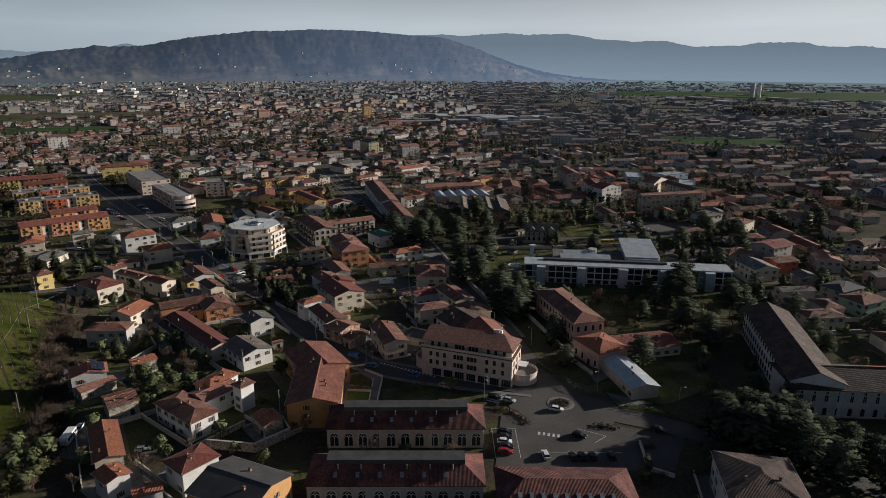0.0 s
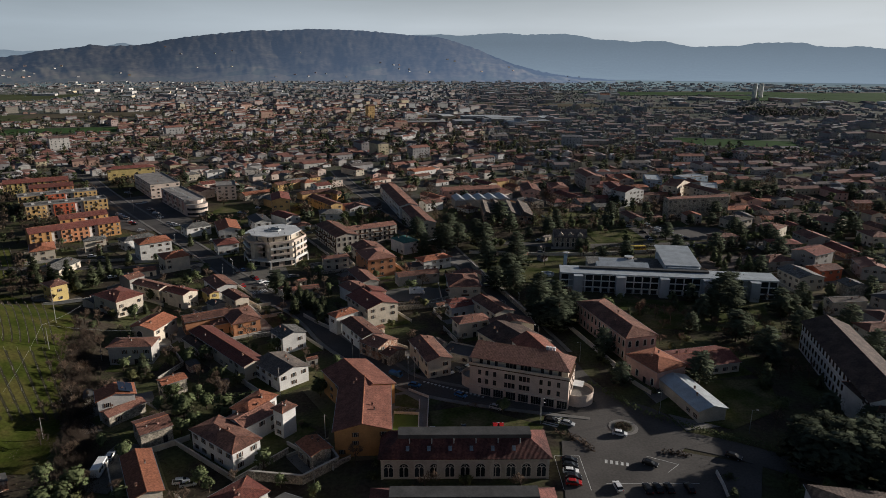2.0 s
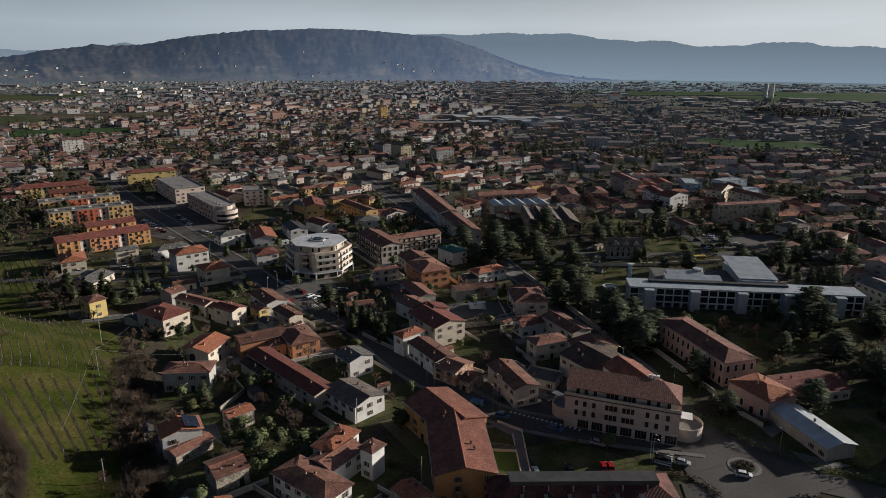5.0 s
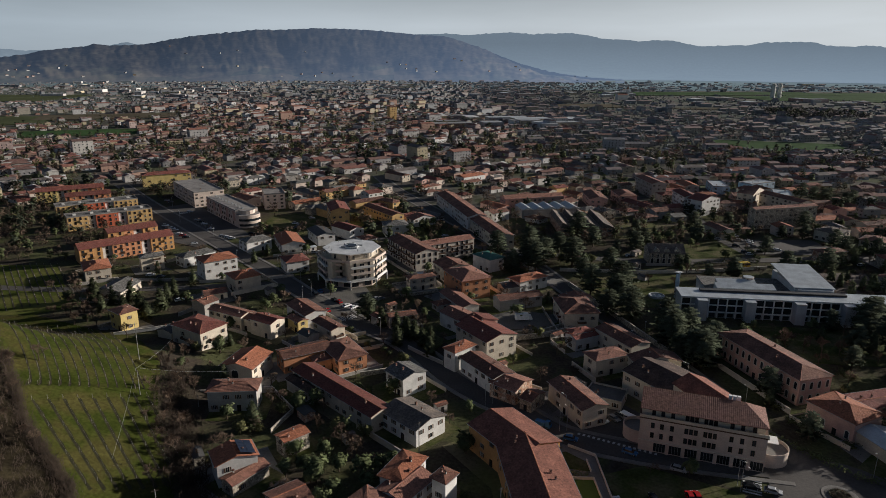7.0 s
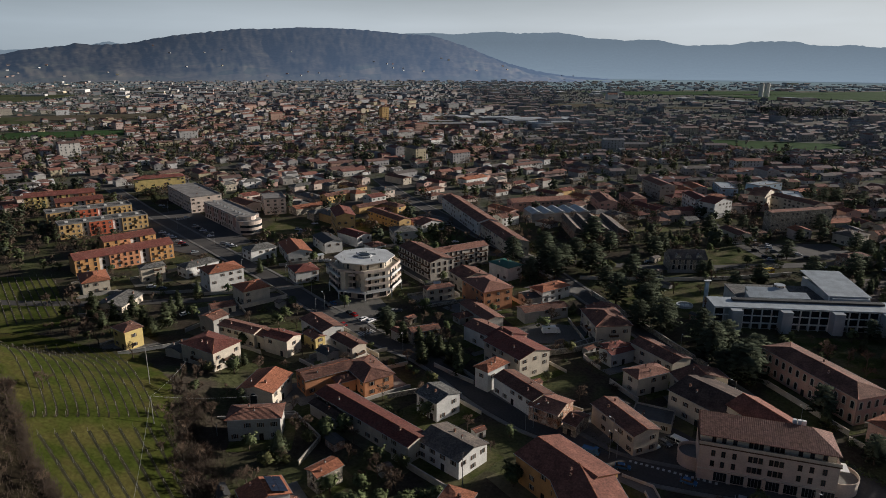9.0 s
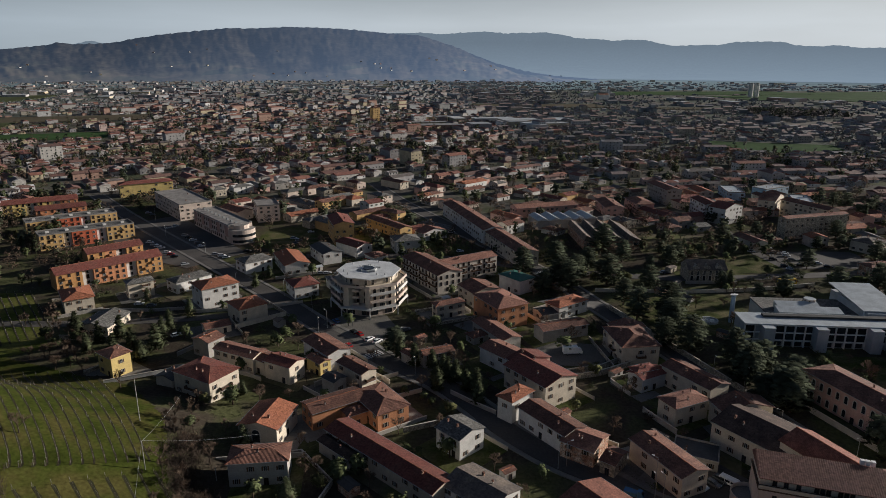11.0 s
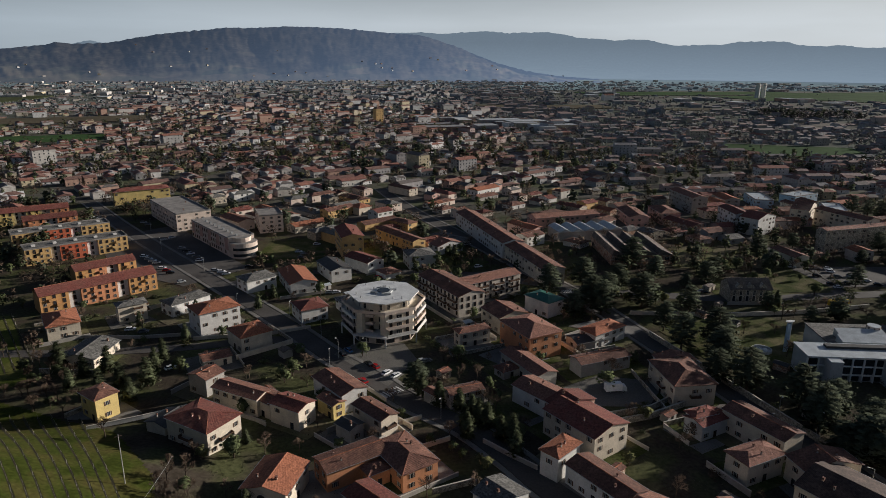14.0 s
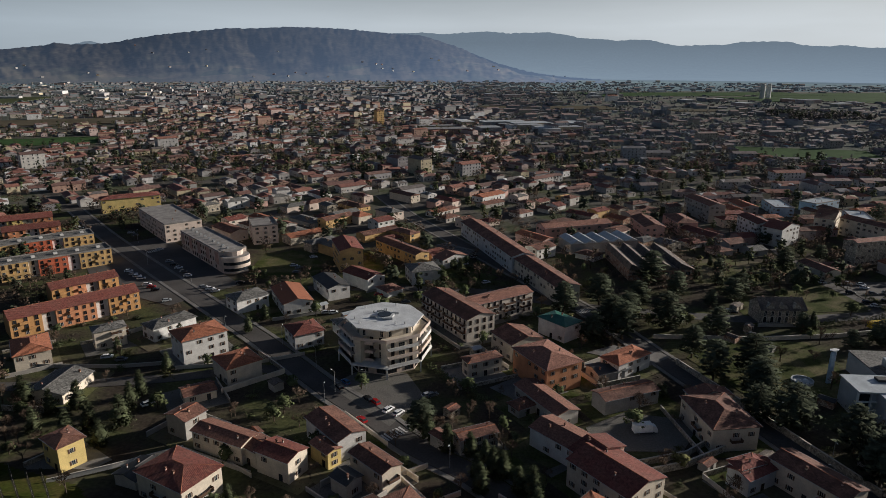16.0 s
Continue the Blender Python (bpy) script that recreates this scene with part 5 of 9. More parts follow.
def octagon_block():
    """Five storeys round eight sides: shops, three floors with deep balconies, a set-back top floor under a pale flat roof."""
    ob = thing("apartment_building", -105.8, 354.2, 0, 0, "cream eight-sided apartment block with balconies and a flat pale roof", "block of flats")
    R, turn = 15.2, 4.0
    slab("wall", ob, ring(8, 14.0, turn), -0.4, 4.0, WALL["beige"], "shaded shop floor")
    body = ring(8, R, turn)
    p5, p6 = Vector(body[5]), Vector(body[6])
    inward = -Vector((p5 + p6)).normalized() * 5.5
    body[6:6] = [tuple(p5.lerp(p6, 0.18)), tuple(p5.lerp(p6, 0.24) + inward), tuple(p5.lerp(p6, 0.76) + inward), tuple(p5.lerp(p6, 0.82))]
    slab("wall", ob, body, 4.0, 13.4, WALL["cream"])
    slab("wall", ob, ring(8, 12.6, turn), 13.4, 16.4, WALL["cream"])
    top = slab("roof", ob, ring(8, 14.2, turn), 16.4, 16.8, WALL["white"], "flat pale roof with vents", ROOF_PALE)
    slab("canopy", ob, ring(8, 17.3, turn), 3.7, 4.15, WALL["white"])
    corner = ring(8, R, turn)
    rng = random.Random(3)
    for k in range(8):
        a, c = Vector((*corner[k], 0)), Vector((*corner[(k + 1) % 8], 0))
        d = (c - a).normalized()
        out = Vector((d.y, -d.x, 0))
        mid = (a + c) / 2
        deg = math.degrees(math.atan2(d.y, d.x))
        width = (c - a).length
        recess = k == 5
        for f in range(3):
            z = 4.15 + f * 3.1
            # a balcony: floor slab with a solid parapet, turned to its side
            w = width * (0.5 if recess else 0.49)
            m = pose(mid.x, mid.y, z, 0, 0, deg)
            bal = Build()
            bal.v = [(-w, 0.3, -0.25), (w, 0.3, -0.25), (w, -1.9, -0.25), (-w, -1.9, -0.25), (-w, -1.9, 1.0), (w, -1.9, 1.0), (w, -1.75, 1.0), (-w, -1.75, 1.0), (w, -1.75, 0.0), (-w, -1.75, 0.0), (w, 0.3, 0.0), (-w, 0.3, 0.0)]
            bal.f = [(0, 3, 2, 1), (3, 4, 5, 2), (4, 7, 6, 5), (7, 9, 8, 6), (9, 11, 10, 8), (0, 11, 9, 3), (3, 9, 7, 4), (1, 2, 8, 10), (2, 5, 6, 8)]
            bal.s = [0] * 9
            if recess:
                bal = Build()
                bal.extrude([(-3.2, 2.2, -0.2), (-3.2, 5.5, -0.2), (-3.2, 5.5, 0.0), (-3.2, 2.35, 0.0), (-3.2, 2.35, 0.95), (-3.2, 2.2, 0.95)], (3.1, 0, 0))
                part("balcony", bal.mesh("balcony", WALL["beige"]), ob, "deep balcony in the recess", m)
                for u in (-1.8, 1.7):
                    part("window", WINDOW["darktall"], ob, "", m @ pose(u, 5.46, 0.1))
            else:
                part("balcony", bal.mesh("balcony", WALL["white" if f % 2 == 0 else "beige"]), ob, "", m)
            for u in (() if recess else (-0.3, 0.0, 0.3)):
                part("window", WINDOW["darktall" if u else "wide"], ob, "", pose(mid.x + d.x * u * width, mid.y + d.y * u * width, z + 0.05, 0, 0, deg) @ pose(0, 0.0, 0.0))
        for u in (-0.28, 0.28):
            loft = mid * (12.6 / R)
            part("window", WINDOW["tall"], ob, "", pose(loft.x + d.x * u * width, loft.y + d.y * u * width, 13.7, 0, 0, deg))
            low = mid * (14.0 / R)
            part("shop_window", WINDOW["shop"], ob, "", pose(low.x + d.x * u * width, low.y + d.y * u * width, 0.5, 0, 0, deg))
        p = Vector((*ring(8, 17.0, turn)[k], 0))
        boxpart("column", ob, p.x - 0.25, p.x + 0.25, p.y - 0.25, p.y + 0.25, -0.3, 3.8, WALL["white"])
        # parapet of the roof terrace
        q0, q1 = a * (16.6 / R), c * (16.6 / R)
        part("parapet", Build_wall(q0, q1, 13.1, 14.3, 0.2, WALL["beige"]), ob)
    slab("roof_curb", top, ring(8, 3.6, turn), 16.8, 17.3, ROOF_PALE)
    slab("skylight", top, ring(8, 2.6, turn), 17.3, 17.6, GLASS)
    for k in range(14):
        a, r = rng.uniform(0, 6.28), rng.choice((4.2, 5, 9, 11))
        slab("vent", top, ring(6, 0.22, 0, r * math.cos(a), r * math.sin(a)), 16.8, 17.7, METAL_G)
    for k in range(4):
        a = k * 1.57 + 0.4
        boxpart("roof_beam", top, 4.0 * math.cos(a) - 1.4, 4.0 * math.cos(a) + 1.4, 4.0 * math.sin(a) - 0.25, 4.0 * math.sin(a) + 0.25, 16.8, 17.5, METAL_G)
    return ob


def Build_wall(a, c, z0, z1, t, material):
    d = (Vector(c) - Vector(a))
    d.z = 0
    s = Vector((-d.y, d.x, 0)).normalized() * t / 2
    b = Build()
    b.prism([(a[0] - s.x, a[1] - s.y), (c[0] - s.x, c[1] - s.y), (c[0] + s.x, c[1] + s.y), (a[0] + s.x, a[1] + s.y)][::1], z0, z1)
    return b.mesh("parapet", material)


ROOF_PALE = mat("roof_membrane", (0.55, 0.56, 0.56), 0.6, 0.14, 0.25, 2.0, 0.05, 0)
octagon_block()


def palazzo():
    """Four storeys on the roundabout: shop arcade, two floors of tall windows, a loft floor behind a parapet under a broad tiled roof."""
    ob = thing("palazzo", 9.9, 206.1, 0, -20.4, "cream four-storey building with shop arcade and dark red tiled roof", "building")
    L, W = 32.0, 12.0
    boxpart("wall", ob, -L / 2, L / 2, -W / 2, W / 2, -0.4, 10.0, WALL["beige"])
    boxpart("cornice", ob, -L / 2 - 0.3, L / 2 + 0.3, -W / 2 - 0.3, W / 2 + 0.3, 10.0, 10.35, SHUTTER, "dark cornice band")
    for y0, y1 in ((-W / 2 - 0.25, -W / 2 - 0.05),):
        boxpart("parapet", ob, -L / 2 - 0.25, L / 2 + 0.25, y0, y1, 10.35, 11.2, WALL["cream"])
    boxpart("wall", ob, -L / 2 + 0.2, L / 2 - 0.6, -W / 2 + 1.6, W / 2, 10.35, 12.7, WALL["cream"], "set-back loft wall")
    b = Build()
    x, y0, y1, r, z = L / 2 + 0.2, -W / 2 + 0.5, W / 2 + 0.5, 0.9, 12.5
    # an asymmetric roof: a broad front slope to a ridge near the back, hipped at the street end
    b.v = [(-x, y0, z), (x, y0, z), (x, y1, z), (-x, y1, z), (-x, y0, z + 0.2), (x, y0, z + 0.2), (x, y1, z + 0.2), (-x, y1, z + 0.2), (-x, y1 - 3.2, z + 2.5), (x - 5.5, y1 - 3.2, z + 2.5)]
    b.f = [(3, 2, 1, 0), (0, 1, 5, 4), (1, 2, 6, 5), (2, 3, 7, 6), (0, 4, 8, 7, 3), (4, 5, 9, 8), (5, 6, 9), (6, 7, 8, 9)]
    b.s = [0] * 8
    top = part("roof", b.mesh("roof", RIBBED), ob, "dark red ribbed tile roof")
    for i, u in enumerate((-12.6, -10.2, -7.6, -3.9, -2.7, -1.5, 0.9, 2.1, 3.3, 7.4, 10.0, 12.9)):
        for z0 in (4.3, 7.3):
            part("window", WINDOW["slim"], ob, "", pose(u, -W / 2, z0))
        part("window", WINDOW["slim"], ob, "", pose(u, -W / 2 + 1.6, 10.45))
    for i in range(7):
        u = -12.4 + i * 4.1
        part("shop_window", WINDOW["glazed"], ob, "", pose(u + 2.0, -W / 2 - 0.02, 0.3))
        boxpart("pillar", ob, u - 0.45, u + 0.45, -W / 2 - 0.35, -W / 2 + 0.05, -0.3, 3.1, WALL["beige"])
    boxpart("string_course", ob, -L / 2 - 0.12, L / 2 + 0.12, -W / 2 - 0.12, -W / 2 + 0.02, 3.2, 3.5, STONE_TRIM)
    for v in (-3.5, 0.5, 4.0):
        for z0 in (4.2, 7.0):
            part("window", WINDOW["slim"], ob, "", pose(L / 2, v, z0, 0, 0, 90))
    for u in (6.5, 7.6, 8.7):
        boxpart("air_unit", top, u, u + 0.9, 4.4, 5.3, 14.4, 15.6, WHITE_P, "white rooftop air unit")
    # round terrace at the street end and the small one by the car park
    for cx, cy, r, name in ((L / 2 + 1.5, 2.0, 5.2, "terrace"), (-L / 2 - 0.5, 1.0, 4.2, "terrace")):
        half = [(cx + r * math.cos(a), cy + r * math.sin(a)) for a in np.linspace(-math.pi, math.pi, 33)[:-1]]
        deck = slab(name, ob, half, -0.3, 3.0, WALL["beige"], "curved terrace wall", PAVING)
        for k in range(32):
            a, c = half[k], half[(k + 1) % 32]
            if abs(a[0]) > L / 2 - 0.5:
                part("parapet", Build_wall((*a, 0), (*c, 0), 3.0, 4.0, 0.2, WALL["beige"]), deck)
    boxpart("awning", ob, L / 2 + 0.4, L / 2 + 3.6, -1.0, 3.0, 6.2, 6.35, WHITE_P, "white canvas awning")
    wing = thing("house", 17.6, 215.4, 0, 108.5, "long cream wing with an orange-brown tiled pitched roof", "house")
    part("wall", wall_mesh(24, 11, 10.6, "gable", 2.2, WALL["cream"]), wing)
    part("roof", roof_mesh(24, 11, 10.6, "gable", 2.2, TILE["old"]), wing)
    facade_windows(wing, 24, 11, 10.6, 3, "brown", 0.2, random.Random(4), (0, 2, 1))


RIBBED = mat("roof_ribbed", (0.21, 0.105, 0.075), 0.85, 0.25, 0.25, 1.6, 0.3, 0, second=(0.17, 0.085, 0.065), cells=0.5, ribs=0.5)
palazzo()


def hall(x, y, rot, L, W, h, bays, label, monitor=True, skylights=6):
    ob = thing("hall", x, y, 0, rot, label, "hall", "old halls")
    part("wall", wall_mesh(L, W, h, "hip", 0, WALL["hall"]), ob)
    over, rise, mw = 0.7, 3.0, 2.0
    X, Y = L / 2 + over, W / 2 + over
    b = Build()
    r = X - Y * 0.75
    t = mw if monitor else 0.05
    z0, z1 = h - 0.15, h + rise
    b.v = [(-X, -Y, z0), (X, -Y, z0), (X, Y, z0), (-X, Y, z0), (-X, -Y, z0 + 0.2), (X, -Y, z0 + 0.2), (X, Y, z0 + 0.2), (-X, Y, z0 + 0.2), (-r, -t, z1), (r, -t, z1), (r, t, z1), (-r, t, z1)]
    b.f = [(3, 2, 1, 0), (0, 1, 5, 4), (1, 2, 6, 5), (2, 3, 7, 6), (3, 0, 4, 7), (4, 5, 9, 8), (5, 6, 10, 9), (6, 7, 11, 10), (7, 4, 8, 11), (8, 9, 10, 11)]
    b.s = [0] * 10
    top = part("roof", b.mesh("roof", TILE["hall"]), ob, "weathered dark red tile roof")
    if monitor:
        boxpart("roof_monitor", top, -r - 0.2, r + 0.2, -t, t, z1 - 0.1, z1 + 1.1, TILE["dark"], "long dark sheet-metal ridge monitor")
        for k in range(6):
            u = -r + 2 * r * (k + 0.5) / 6
            slab("vent", top, ring(8, 0.16, 0, u, -t - 1.1), z1 - 1.0, z1 + 0.6, METAL_G)
    slope = math.degrees(math.atan2(rise, Y - t))
    for k in range(skylights):
        u = -L * 0.38 + L * 0.76 * (k + 0.3) / skylights
        m = pose(u, -(Y + t) / 2, (z0 + z1) / 2 + 0.15, slope, 0, 0)
        q = Build()
        q.prism([(-0.45, -0.7), (0.45, -0.7), (0.45, 0.7), (-0.45, 0.7)], 0, 0.12)
        part("skylight", q.mesh("skylight", SKYLIGHT), top, "", m)
    for k in range(bays):
        u = -L / 2 + L * (k + 0.5) / bays
        part("window", WINDOW["twin"], ob, "", pose(u, -W / 2, 0.6))
        part("window", WINDOW["big_arch"], ob, "", pose(u, W / 2, 0.9, 0, 0, 180))
    for k in range(3):
        part("window", WINDOW["big_arch"], ob, "", pose(L / 2, -W / 3 + k * W / 3, 0.9, 0, 0, 90))
    boxpart("string_course", ob, -L / 2 - 0.12, L / 2 + 0.12, -W / 2 - 0.12, -W / 2 + 0.01, h - 0.7, h - 0.4, STONE_TRIM)
    for k in (-1, -0.33, 0.33, 1):
        boxpart("pilaster", ob, k * (L / 2 - 0.3) - 0.3, k * (L / 2 - 0.3) + 0.3, -W / 2 - 0.15, -W / 2 + 0.01, -0.3, h - 0.7, STONE_TRIM)
    return ob


SKYLIGHT = mat("skylight_glass", (0.20, 0.23, 0.25), 0.25, 0.2)
hall(-10.4, 166.6, 0.6, 43.6, 12.4, 6.2, 11, "pale stone hall with arched windows and a weathered tiled roof")
hall(-11.4, 141.2, 0.4, 42.6, 12.4, 6.2, 11, "pale stone hall with arched windows beside the car park")
hall(29.5, 133.5, -1.0, 32.0, 16.5, 6.2, 8, "long low hall with roof windows and weathered tiles", False, 9)


def school():
    """A long modern school: glazed bays in a white frame between blank stair towers, with a sloping white roof over the gymnasium behind."""
    ob = thing("school", 89.5, 305.0, 0, -7.2, "modern two-storey school with white frames, grey towers and flat metal roof", "school")
    L, W, h = 97.5, 11.0, 8.9
    boxpart("wall", ob, -L / 2, L / 2, -W / 2 + 0.8, W / 2, -0.4, h, WALL["modern"])
    boxpart("roof", ob, -L / 2 - 0.4, L / 2 + 0.4, -W / 2 - 0.6, W / 2 + 0.4, h, h + 0.5, TILE["metal"], "pale sheet-metal flat roof")
    boxpart("roof_duct", ob, -L / 2 + 9, 20, 1.0, 3.6, h + 0.5, h + 1.3, TILE["dark"])
    towers = (-41.0, -21.6, -1.8, 17.5, 38.0)
    for u in towers:
        boxpart("stair_tower", ob, u - 2.0, u + 2.0, -W / 2 - 4.0, -W / 2 + 0.8, -0.4, h - 0.1, WALL["modern"], "blank grey stair tower")
        boxpart("tower_coping", ob, u - 2.1, u + 2.1, -W / 2 - 4.1, -W / 2 + 0.7, h - 0.1, h + 0.15, TILE["metal"])
    n = 26
    for k in range(n + 1):
        u = -L / 2 + L * k / n
        boxpart("mullion", ob, u - 0.17, u + 0.17, -W / 2 - 0.1, -W / 2 + 0.8, -0.3, h, WHITE_P)
    for k in range(n):
        u = -L / 2 + L * (k + 0.5) / n
        if any(abs(u - t) < 2.6 for t in towers):
            continue
        for z0 in (2.8, 5.9):
            boxpart("pane", ob, u - 1.6, u + 1.6, -W / 2 + 0.4, -W / 2 + 0.5, z0, z0 + 2.7, GLASS)
        boxpart("pane", ob, u - 1.2, u + 1.2, -W / 2 + 0.6, -W / 2 + 0.7, 0.2, 1.9, GLASS)
    for z0 in (2.4, 5.5, 8.5):
        boxpart("transom", ob, -L / 2, L / 2, -W / 2 - 0.05, -W / 2 + 0.8, z0, z0 + 0.35, WHITE_P)
    boxpart("wall", ob, -34, 2, W / 2, W / 2 + 24, -0.4, 7.0, WALL["modern"], "low rear wing")
    boxpart("roof", ob, -34.3, 1.9, W / 2 + 0.1, W / 2 + 24.3, 7.0, 7.4, TILE["grey"], "dark gravelled rear roof")
    for k, (u0, u1, v) in enumerate(((-31, -6, 7.5), (-29, -12, 13.5))):
        b = Build()
        b.extrude([(u0, v, 9.2), (u0, v + 5, 10.2), (u0, v + 5, 7.2), (u0, v, 7.2)][::-1], (u1 - u0, 0, 0))
        part("roof_light", b.mesh("roof_light", TILE["metal"]), ob, "ribbed pale metal roof light")
    slab("turret", ob, ring(16, 2.3, 0, -14.0, 20), 7.2, 11.0, WALL["beige"], "round cream roof turret", TILE["metal"])
    for a in range(8):
        p = ring(8, 2.3, 22, -14.0, 20)[a]
        boxpart("turret_rib", ob, p[0] - 0.15, p[0] + 0.15, p[1] - 0.15, p[1] + 0.15, 8.0, 10.6, GLASS)
    boxpart("wall", ob, 2.0, 17.0, W / 2 + 0.5, W / 2 + 30, -0.4, 10.2, WALL["modern"], "glazed upper wall of the gymnasium")
    b = Build()
    b.extrude([(1.0, W / 2 + 2, 10.4), (1.0, W / 2 + 31, 12.6), (1.0, W / 2 + 31, 13.0), (1.0, W / 2 + 2, 10.8)][::-1], (17, 0, 0))
    part("roof", b.mesh("roof", TILE["metal"]), ob, "broad sloping white metal roof")
    for u in (1.4, 17.4):
        boxpart("roof_post", ob, u - 0.2, u + 0.2, W / 2 + 2.2, W / 2 + 2.6, 7.2, 10.6, WHITE_P)


school()


def terrace_row(x, y, rot, L, W, h, roof, colours, label):
    """A terrace of flats in painted bays; white stair bays are set back."""
    ob = thing("terrace_row", x, y, 0, rot, label, "block of flats", "painted terraces")
    total = sum(w for _, w in colours)
    u = -L / 2
    rng = random.Random(int(L * 10))
    for col, w in colours:
        w = w / total * L
        back = 1.2 if col == "white" else 0.0
        boxpart("wall", ob, u, u + w, -W / 2 + back, W / 2, -0.4, h, WALL[col])
        n = max(1, int(w / 3.0))
        for f in range(3):
            for k in range(n):
                m = pose(u + w * (k + 0.5) / n, -W / 2 + back, 0.7 + f * (h - 0.4) / 3)
                part("window", WINDOW[rng.choice(("closed", "plain", "darktall"))], ob, "", m)
        if not back:
            for f in (1, 2):
                c = u + w * rng.uniform(0.3, 0.7)
                boxpart("balcony", ob, c - 1.3, c + 1.3, -W / 2 - 1.0, -W / 2, f * (h - 0.4) / 3, f * (h - 0.4) / 3 + 1.0, WALL[col])
        u += w
    for f in range(3):
        for v in (-W / 4, W / 4):
            part("window", WINDOW["darktall"], ob, "", pose(L / 2, v, 0.7 + f * (h - 0.4) / 3, 0, 0, 90))
    if roof == "flat":
        part("roof", roof_mesh(L, W, h, "flat", 0, TILE["grey"]), ob)
        for k in range(5):
            c = -L / 2 + L * (k + 0.5) / 5
            boxpart("roof_hatch", ob, c - 0.9, c + 0.9, -1, 1, h + 0.15, h + 1.0, WALL["white"])
    else:
        part("roof", roof_mesh(L, W, h, "gable", W * 0.2, TILE["red"]), ob)
        for k in range(6):
            c = -L / 2 + L * (k + 0.5) / 6
            part("chimney", CHIMNEY[2], ob, "", pose(c, W * 0.12, h + W * 0.12))
    return ob


BAYS = [("amber", 9), ("white", 4), ("orange", 12), ("white", 4), ("amber", 10)]
BAYS_B = [("ochre", 11), ("white", 4), ("redw", 12), ("white", 5), ("ochre", 14)]
terrace_row(-237.6, 396.8, 40.6, 49.0, 11.0, 8.2, "gable", BAYS, "yellow and orange painted terrace with a dark red roof")
terrace_row(-247.0, 424.4, 41.5, 28.0, 9.5, 8.2, "gable", [("amber", 8), ("orange", 5), ("white", 5), ("amber", 8)], "short yellow and orange terrace with a dark red roof")
terrace_row(-280.6, 466.8, 36.3, 50.5, 13.0, 8.5, "flat", BAYS_B, "ochre and red painted terrace with a flat grey roof")
terrace_row(-304.8, 498.8, 35.0, 51.5, 13.0, 8.5, "flat", BAYS_B, "ochre and red terrace with white stair bays and flat roof")
terrace_row(-324.5, 525.5, 32.0, 30.0, 10.0, 8.5, "gable", [("orange", 8), ("white", 5), ("orange", 8)], "orange terrace with a white bay and brown roof")
terrace_row(-349.5, 547.5, 30.0, 46.0, 11.0, 8.5, "gable", [("yellow", 10), ("white", 5), ("yellow", 6), ("white", 4), ("orange", 8)], "yellow terrace with white bays and a brown roof")


def round_ended_block():
    ob = thing("apartment_building", -206.5, 488.0, 0, -52.5, "long beige block of flats with a rounded end and flat roof", "block of flats")
    L, W, h = 56.0, 15.0, 10.2
    boxpart("wall", ob, -L / 2, L / 2, -W / 2, W / 2, -0.4, h, WALL["beige"])
    part("roof", roof_mesh(L, W, h, "flat", 0, TILE["concrete"]), ob)
    curve = [(L / 2, -W / 2)] + [(L / 2 + 3 + 6.0 * math.sin(a), -W / 2 * math.cos(a)) for a in np.linspace(0, math.pi, 17)] + [(L / 2, W / 2)]
    slab("wall", ob, curve, -0.4, 8.2, WALL["beige"], "rounded end with ribbon windows", TILE["concrete"])
    for z0 in (1.0, 4.3):
        pts = [(L / 2 + 3 + 6.06 * math.sin(a), -(W / 2 + 0.06) * math.cos(a)) for a in np.linspace(0.3, 2.6, 13)]
        for k, (a, c) in enumerate(zip(pts, pts[1:])):
            part("pane", Build_wall((*a, 0), (*c, 0), z0, z0 + 1.5, 0.1, GLASS), ob)
    slab("wall", ob, [(L / 2 - 1 + 6.5 * p, 5.5 * q) for p, q in ring(14, 1.0)], 8.2, 10.6, WALL["beige"], "round rooftop pavilion", TILE["concrete"])
    facade_windows(ob, L, W, h, 3, "darktall", 0.12, random.Random(8), (0, 2), 3.2)
    for k in range(9):
        u = -L / 2 + L * (k + 0.5) / 9
        boxpart("roof_vent", ob, u - 0.6, u + 0.6, -2.0, -0.8, h + 0.15, h + 1.2, METAL_G)
        if k % 2 == 0:
            boxpart("wall", ob, u - 2.2, u + 2.2, -W / 2 - 0.12, -W / 2 + 0.02, 3.3, h - 0.3, WALL["pink"], "dull red facade panel")


round_ended_block()


def villa():
    ob = thing("house", 60.0, 386.0, 0, -3.0, "old stone villa with dormers and arched windows", "house")
    part("wall", wall_mesh(19, 11, 6.4, "gable", 3.4, WALL["stone"]), ob)
    part("roof", roof_mesh(19, 11, 6.4, "gable", 3.4, TILE["greybrown"]), ob)
    for u in (-5.5, 0, 5.5):
        b = Build()
        b.extrude([(u - 1.6, -5.2, 6.0), (u + 1.6, -5.2, 6.0), (u + 1.6, -5.2, 7.4), (u, -5.2, 8.8), (u - 1.6, -5.2, 7.4)], (0, 4.5, 0))
        part("dormer", b.mesh("dormer", WALL["stone"]), ob, "gabled stone dormer")
    for u in (-7.6, -4.6, -1.5, 1.5, 4.6, 7.6):
        for z0 in (0.6, 3.6):
            part("window", WINDOW["arch" if z0 < 1 else "tall"], ob, "", pose(u, -5.5, z0))
    for u in (-6, 6):
        part("chimney", CHIMNEY[1], ob, "", pose(u, 1.5, 8.6))


villa()


